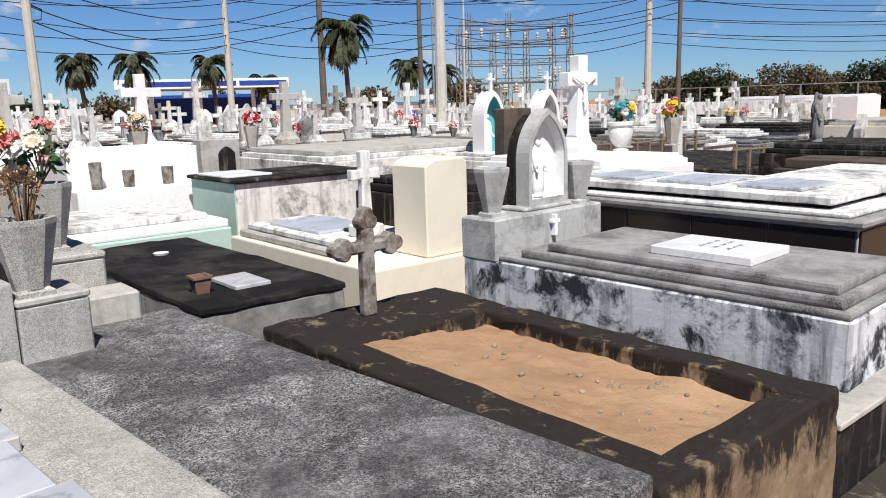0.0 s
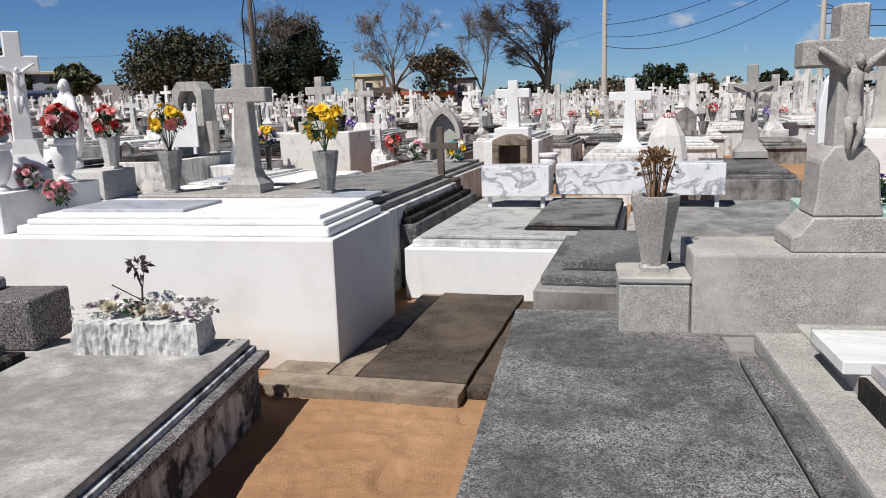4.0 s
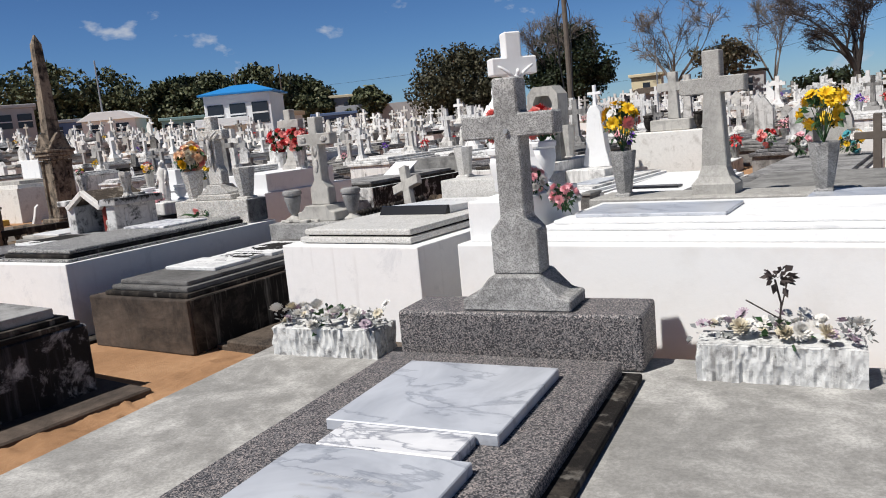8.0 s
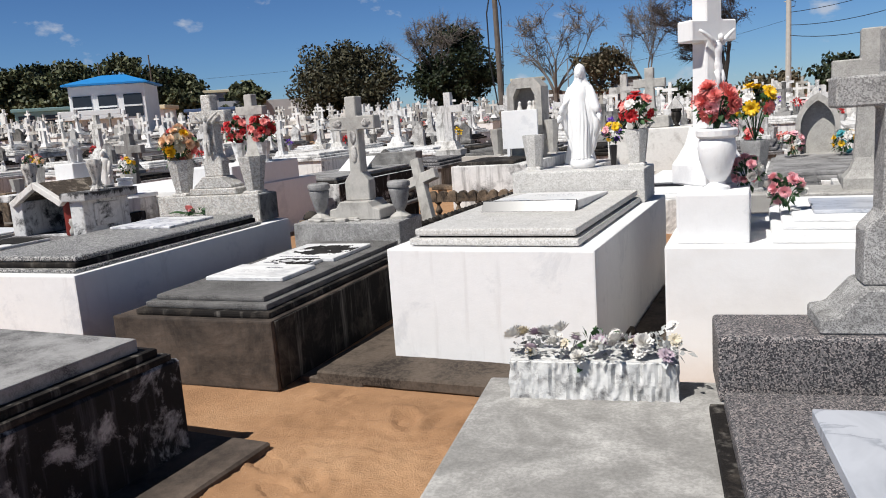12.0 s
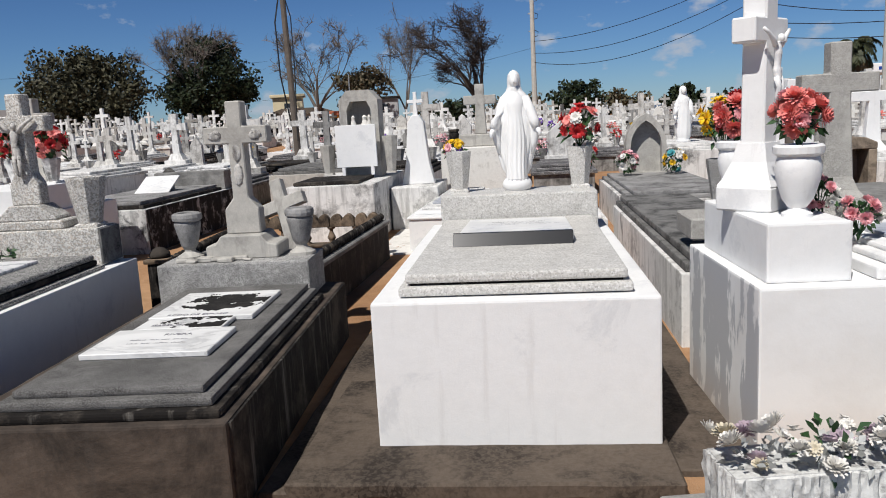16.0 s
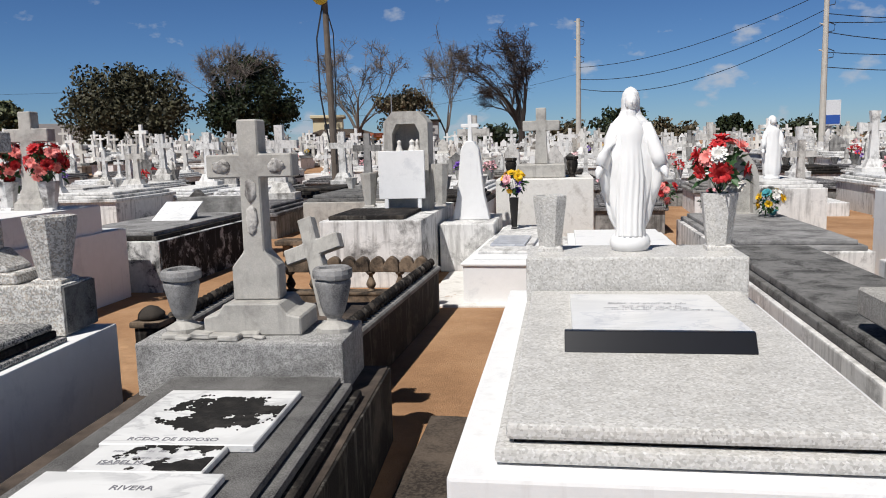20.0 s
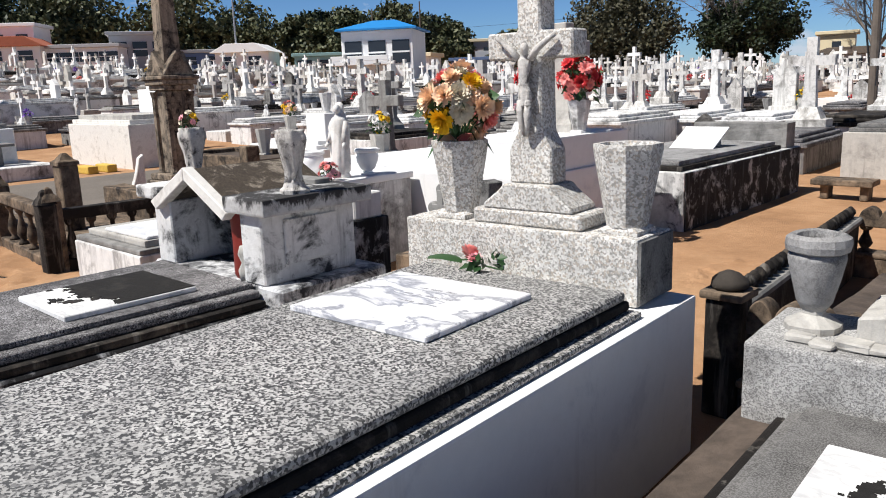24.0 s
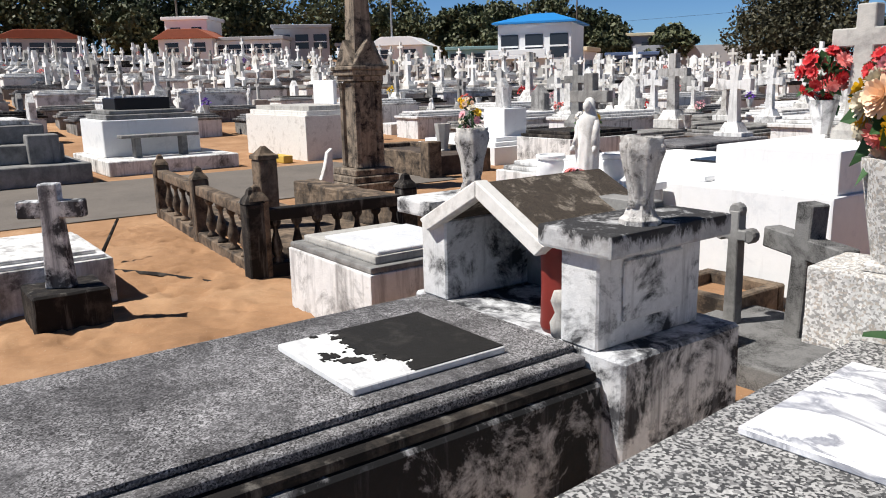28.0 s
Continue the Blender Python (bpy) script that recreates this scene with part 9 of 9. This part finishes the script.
def house(x, y, w, d, h, rz, wall, roof_mat, label, gable=False, roof_h=.5, wins=3, z=None):
    z = gz(x, y) - .2 if z is None else z
    t = thing("house", label, "house", (x, y, z), rz=rz)
    def put(nm, bm, m, par=None):
        o = new(nm, to_mesh(nm, bm, m))
        o.parent = par or t
        return o
    put("wall", box(-w / 2, w / 2, -d / 2, d / 2, 0, h, .03), wall)
    if gable == "hip":
        b = bmesh.new()
        lo = [b.verts.new((sx * (w / 2 + .35), sy * (d / 2 + .35), h + dz)) for dz in (0, .12) for sx, sy in ((-1, -1), (1, -1), (1, 1), (-1, 1))]
        top = [b.verts.new((sx * w * .16, 0, h + roof_h)) for sx in (-1, 1)]
        b.faces.new(lo[3::-1])
        for i in range(4):
            b.faces.new((lo[i], lo[(i + 1) % 4], lo[4 + (i + 1) % 4], lo[4 + i]))
        for f in ((lo[4], lo[5], top[1], top[0]), (lo[5], lo[6], top[1]), (lo[6], lo[7], top[0], top[1]), (lo[7], lo[4], top[0])):
            b.faces.new(f)
        put("roof", b, roof_mat)
        put("balcony", box(-w / 2 - .5, w * .2, -d / 2 - 1.2, -d / 2, h * .40, h * .47, .02), wall)
        put("porch_wall", box(-w / 2 - .5, w * .2, -d / 2 - 1.2, -d / 2 - 1.05, h * .47, h * .56, .02), wall)
    elif gable:
        put("roof", prism([(-w / 2 - .4, h), (w / 2 + .4, h), (w * .28, h + roof_h), (-w * .28, h + roof_h)], -d / 2 - .4, d / 2 + .4, .02), roof_mat)
    else:
        put("roof", box(-w / 2 - .25, w / 2 + .25, -d / 2 - .25, d / 2 + .25, h, h + roof_h, .03), roof_mat)
    for i in range(wins):
        cx = -w / 2 + w * (i + .5) / wins
        wd = put("window", box(cx - w * .12, cx + w * .12, -d / 2 - .05, -d / 2 + .02, h * .42, h * .82, .01), window_dark)
        put("frame", box(cx - w * .12, cx + w * .12, -d / 2 - .07, -d / 2 - .05, h * .60, h * .63, 0), house_white, wd)
    return t


house_white = plain("white_house_paint", (.82, .82, .81), .7, var=.10, scale=1.5)
house_cream = plain("cream_house_paint", (.72, .62, .42), .7, var=.12, scale=1.5)
house_grey = plain("grey_house_cement", (.42, .42, .43), .8, var=.2, scale=1.5)
house_blue = plain("blue_house_paint", (.10, .16, .30), .7, var=.15, scale=1.5)
house_teal = plain("teal_roof_paint", (.25, .42, .42), .7, var=.15, scale=1.5)
window_dark = plain("dark_window_glass", (.03, .035, .045), .15, var=.1, bump_s=0)
blue_roof = plain("bright_blue_roof", (.02, .22, .55), .5, var=.15, scale=2)
orange_roof = plain("orange_paint", (.65, .30, .04), .7, var=.15, scale=2)
red_roof = plain("terracotta_roof", (.42, .13, .07), .8, var=.25, scale=4)
house(-50.2, 42.4, 5.2, 5.0, 4.0, 34, house_white, blue_roof, "white house with a bright blue hipped roof", "hip", .85)
house(-57.2, 52.2, 4.2, 4, 2.0, 28, house_white, house_cream, "low white building with cream roof edge", False, .35, 2)
house(-67.5, 50.5, 5.5, 5, 1.9, 50, house_teal, house_teal, "low teal painted house", False, .3, 3)
house(-71.5, 44.5, 5.0, 4, 2.0, 40, house_white, house_white, "small white house with gabled porch", True, .8, 2)
house(-74.5, 41.5, 4, 4, 1.8, 58, house_blue, metal_grey, "small blue painted low house", False, .3, 2)
house(-76.5, 36.5, 5, 4, 3.2, 62, house_grey, house_grey, "two storey grey house", False, .3, 3)
house(-77.0, 31.8, 6.5, 4, 2.0, 48, house_white, house_grey, "long low white house", False, .3, 4)
house(-79.3, 27.0, 4.8, 4, 2.0, 52, house_white, red_roof, "white house with terracotta roof", True, .8, 2)
house(-83, 28.5, 4.0, 4, 3.6, 50, house_white, house_white, "taller white house behind others", False, .3, 2)
house(-57.5, 61.0, 4.4, 3, 1.6, 40, house_blue, house_blue, "low blue building beside wall", False, .3, 3)
house(-62, 67, 4.0, 3, 3.4, 40, house_grey, house_cream, "pale concrete house among trees", False, .3, 2)
house(-82, 15, 6.0, 4, 1.9, 78, house_grey, red_roof, "low house with red roof", True, .7, 3)
house(-27.5, 76.0, 6.5, 4, 1.7, 12, house_grey, wood_pole, "low dark house among trees", True, .6, 3)
house(-22.5, 76.5, 5.0, 4, 1.6, 10, orange_roof, red_roof, "orange painted low building", False, .4, 3)
house(-19.5, 78.5, 2.6, 3, 3.1, 8, house_grey, black_concrete, "small two storey house with dark frame", False, .2, 1)
house(-29.8, 79.0, 3.0, 3, 3.4, 14, house_cream, house_cream, "pale house behind trees", False, .3, 1)


def long_wall(p, q, h, mat, label, name="boundary_wall"):
    n = max(1, int(math.hypot(q[0] - p[0], q[1] - p[1]) / 4))
    t = thing(name, label, "wall", (p[0], p[1], 0), kind="structure")
    for i in range(n):
        a = (p[0] + (q[0] - p[0]) * i / n, p[1] + (q[1] - p[1]) * i / n)
        c = (p[0] + (q[0] - p[0]) * (i + 1) / n, p[1] + (q[1] - p[1]) * (i + 1) / n)
        z = gz(*a)
        L = math.hypot(c[0] - a[0], c[1] - a[1])
        ang = math.degrees(math.atan2(c[1] - a[1], c[0] - a[0]))
        o = new("panel", to_mesh("panel", box(0, L, -.1, .1, -.6, h, .01), mat))
        o.parent = t
        o.matrix_basis = pose(a[0] - p[0], a[1] - p[1], z, 0, 0, ang)


long_wall((-59.5, 63.5), (-48, 72), 2.3, house_grey, "plain grey concrete boundary wall")
long_wall((37, 15.5), (24, 44), 1.25, white_worn, "low whitewashed boundary wall")
fence = thing("chain_fence", "pale pipe rail of a fence above the wall", "fence", (45, 20, 0))
for i in range(9):
    x, y = 50 - i * .4, 12 + i * 3.2
    part("post", box(x - .04, x + .04, y - .04, y + .04, 0, 2.1, .005), metal_grey, fence)
b = bmesh.new()
tube(b, [(50, 12, 2.1), (46.8, 37.6, 2.1)], [.03, .03], 5)
part("rail", b, metal_grey, fence)
# long blue box whose colour stands in for haze at the horizon
solo("distant_sea_haze", box(-900, 900, 1000, 1004, -5, 6, 0), plain("painted_haze_blue", (.12, .17, .26), .9), "dim blue strip painted as haze on the horizon", "backdrop", (0, 1000, 0), kind="structure")

# ---- trodden sand between the graves ----
def trodden(x0, x1, y0, y1, depth, seed, step=.022):
    """Loose churned sand lying on the ground: clods, heel marks and ridges, fading out at its rim."""
    nx, ny = max(8, int((x1 - x0) / step)), max(8, int((y1 - y0) / step))
    rng = random.Random(seed)
    marks = [(rng.uniform(x0, x1), rng.uniform(y0, y1), rng.uniform(0, 3.14)) for _ in range(int((x1 - x0) * (y1 - y0) * 5))]
    xs, ys = np.meshgrid(np.linspace(x0, x1, nx + 1), np.linspace(y0, y1, ny + 1))
    h = np.zeros_like(xs)
    for j in range(ny + 1):
        for i in range(nx + 1):
            p = Vector((xs[j, i], ys[j, i], seed))
            h[j, i] = noise.noise(p * 3) * .5 + noise.noise(p * 8) * .35 + noise.noise(p * 19) * .32 + noise.noise(p * 41) * .2
    for mx, my, a in marks:
        u = (xs - mx) * math.cos(a) + (ys - my) * math.sin(a)
        v = -(xs - mx) * math.sin(a) + (ys - my) * math.cos(a)
        q = (u / .13) ** 2 + (v / .055) ** 2
        h -= .9 * np.exp(-q) - .35 * np.exp(-(q - 2.2) ** 2)
    rim = np.minimum.reduce([xs - x0, x1 - xs, ys - y0, y1 - ys])
    z = np.clip(rim / .25, 0, 1) * depth * 1.5 * (h + .9) - .012
    verts = [(xs[j, i], ys[j, i], gz(xs[j, i], ys[j, i]) + z[j, i]) for j in range(ny + 1) for i in range(nx + 1)]
    w = nx + 1
    faces = [(j * w + i, j * w + i + 1, (j + 1) * w + i + 1, (j + 1) * w + i) for j in range(ny) for i in range(nx)]
    me = bpy.data.meshes.new("sand_bed")
    me.from_pydata(verts, [], faces)
    me.polygons.foreach_set("use_smooth", [True] * len(faces))
    me.materials.append(sand)
    tagged(new("sand_bed", me), "churned orange sand with footprints between graves", "sand", kind="structure")


trodden(-6.7, -5.2, -1.6, 2.9, .022, 3)
trodden(-2.05, -.85, -1.0, 3.1, .02, 7)
trodden(-17.8, -11.3, 1.2, 5.2, .03, 11, .045)
trodden(-8.6, -6.9, 8.9, 9.9, .02, 13)
trodden(-9.95, -8.9, 5.4, 8.9, .02, 17)
trodden(3.2, 3.42, -.3, 2.5, .012, 19)


# ---- broken pieces in the gap beside the granite tomb ----
def rubble():
    r = random.Random(508)
    for i in range(9):
        x, y = r.uniform(-8.25, -8.02), r.uniform(5.45, 5.60)
        q = r.uniform(.03, .06)
        solo("rubble_piece", rough_up(box(x - q, x + q, y - q * .8, y + q * .8, 0, q * r.uniform(.8, 1.6), .01, 2), .014, 22), black_concrete, "broken blackened cement piece on the ground", "stone", (x, y, 0), "rubble beside the brown tomb")
    # added black slabs; they carry the tomb's shade on this ground as colour
    gap = thing("paved_gap", "black cement strip with the shade between two tombs in its colour", "paving", (-8.2, 4.2, 0), kind="structure")
    for k in range(4):
        part("paving_slab", rough_up(box(-8.345 + .02 * k, -8.085 + .035 * k, 2.0 + k * .82, 2.81 + k * .82, -.02, .03, .008, 2), .005, 6), black_concrete, gap)


rubble()
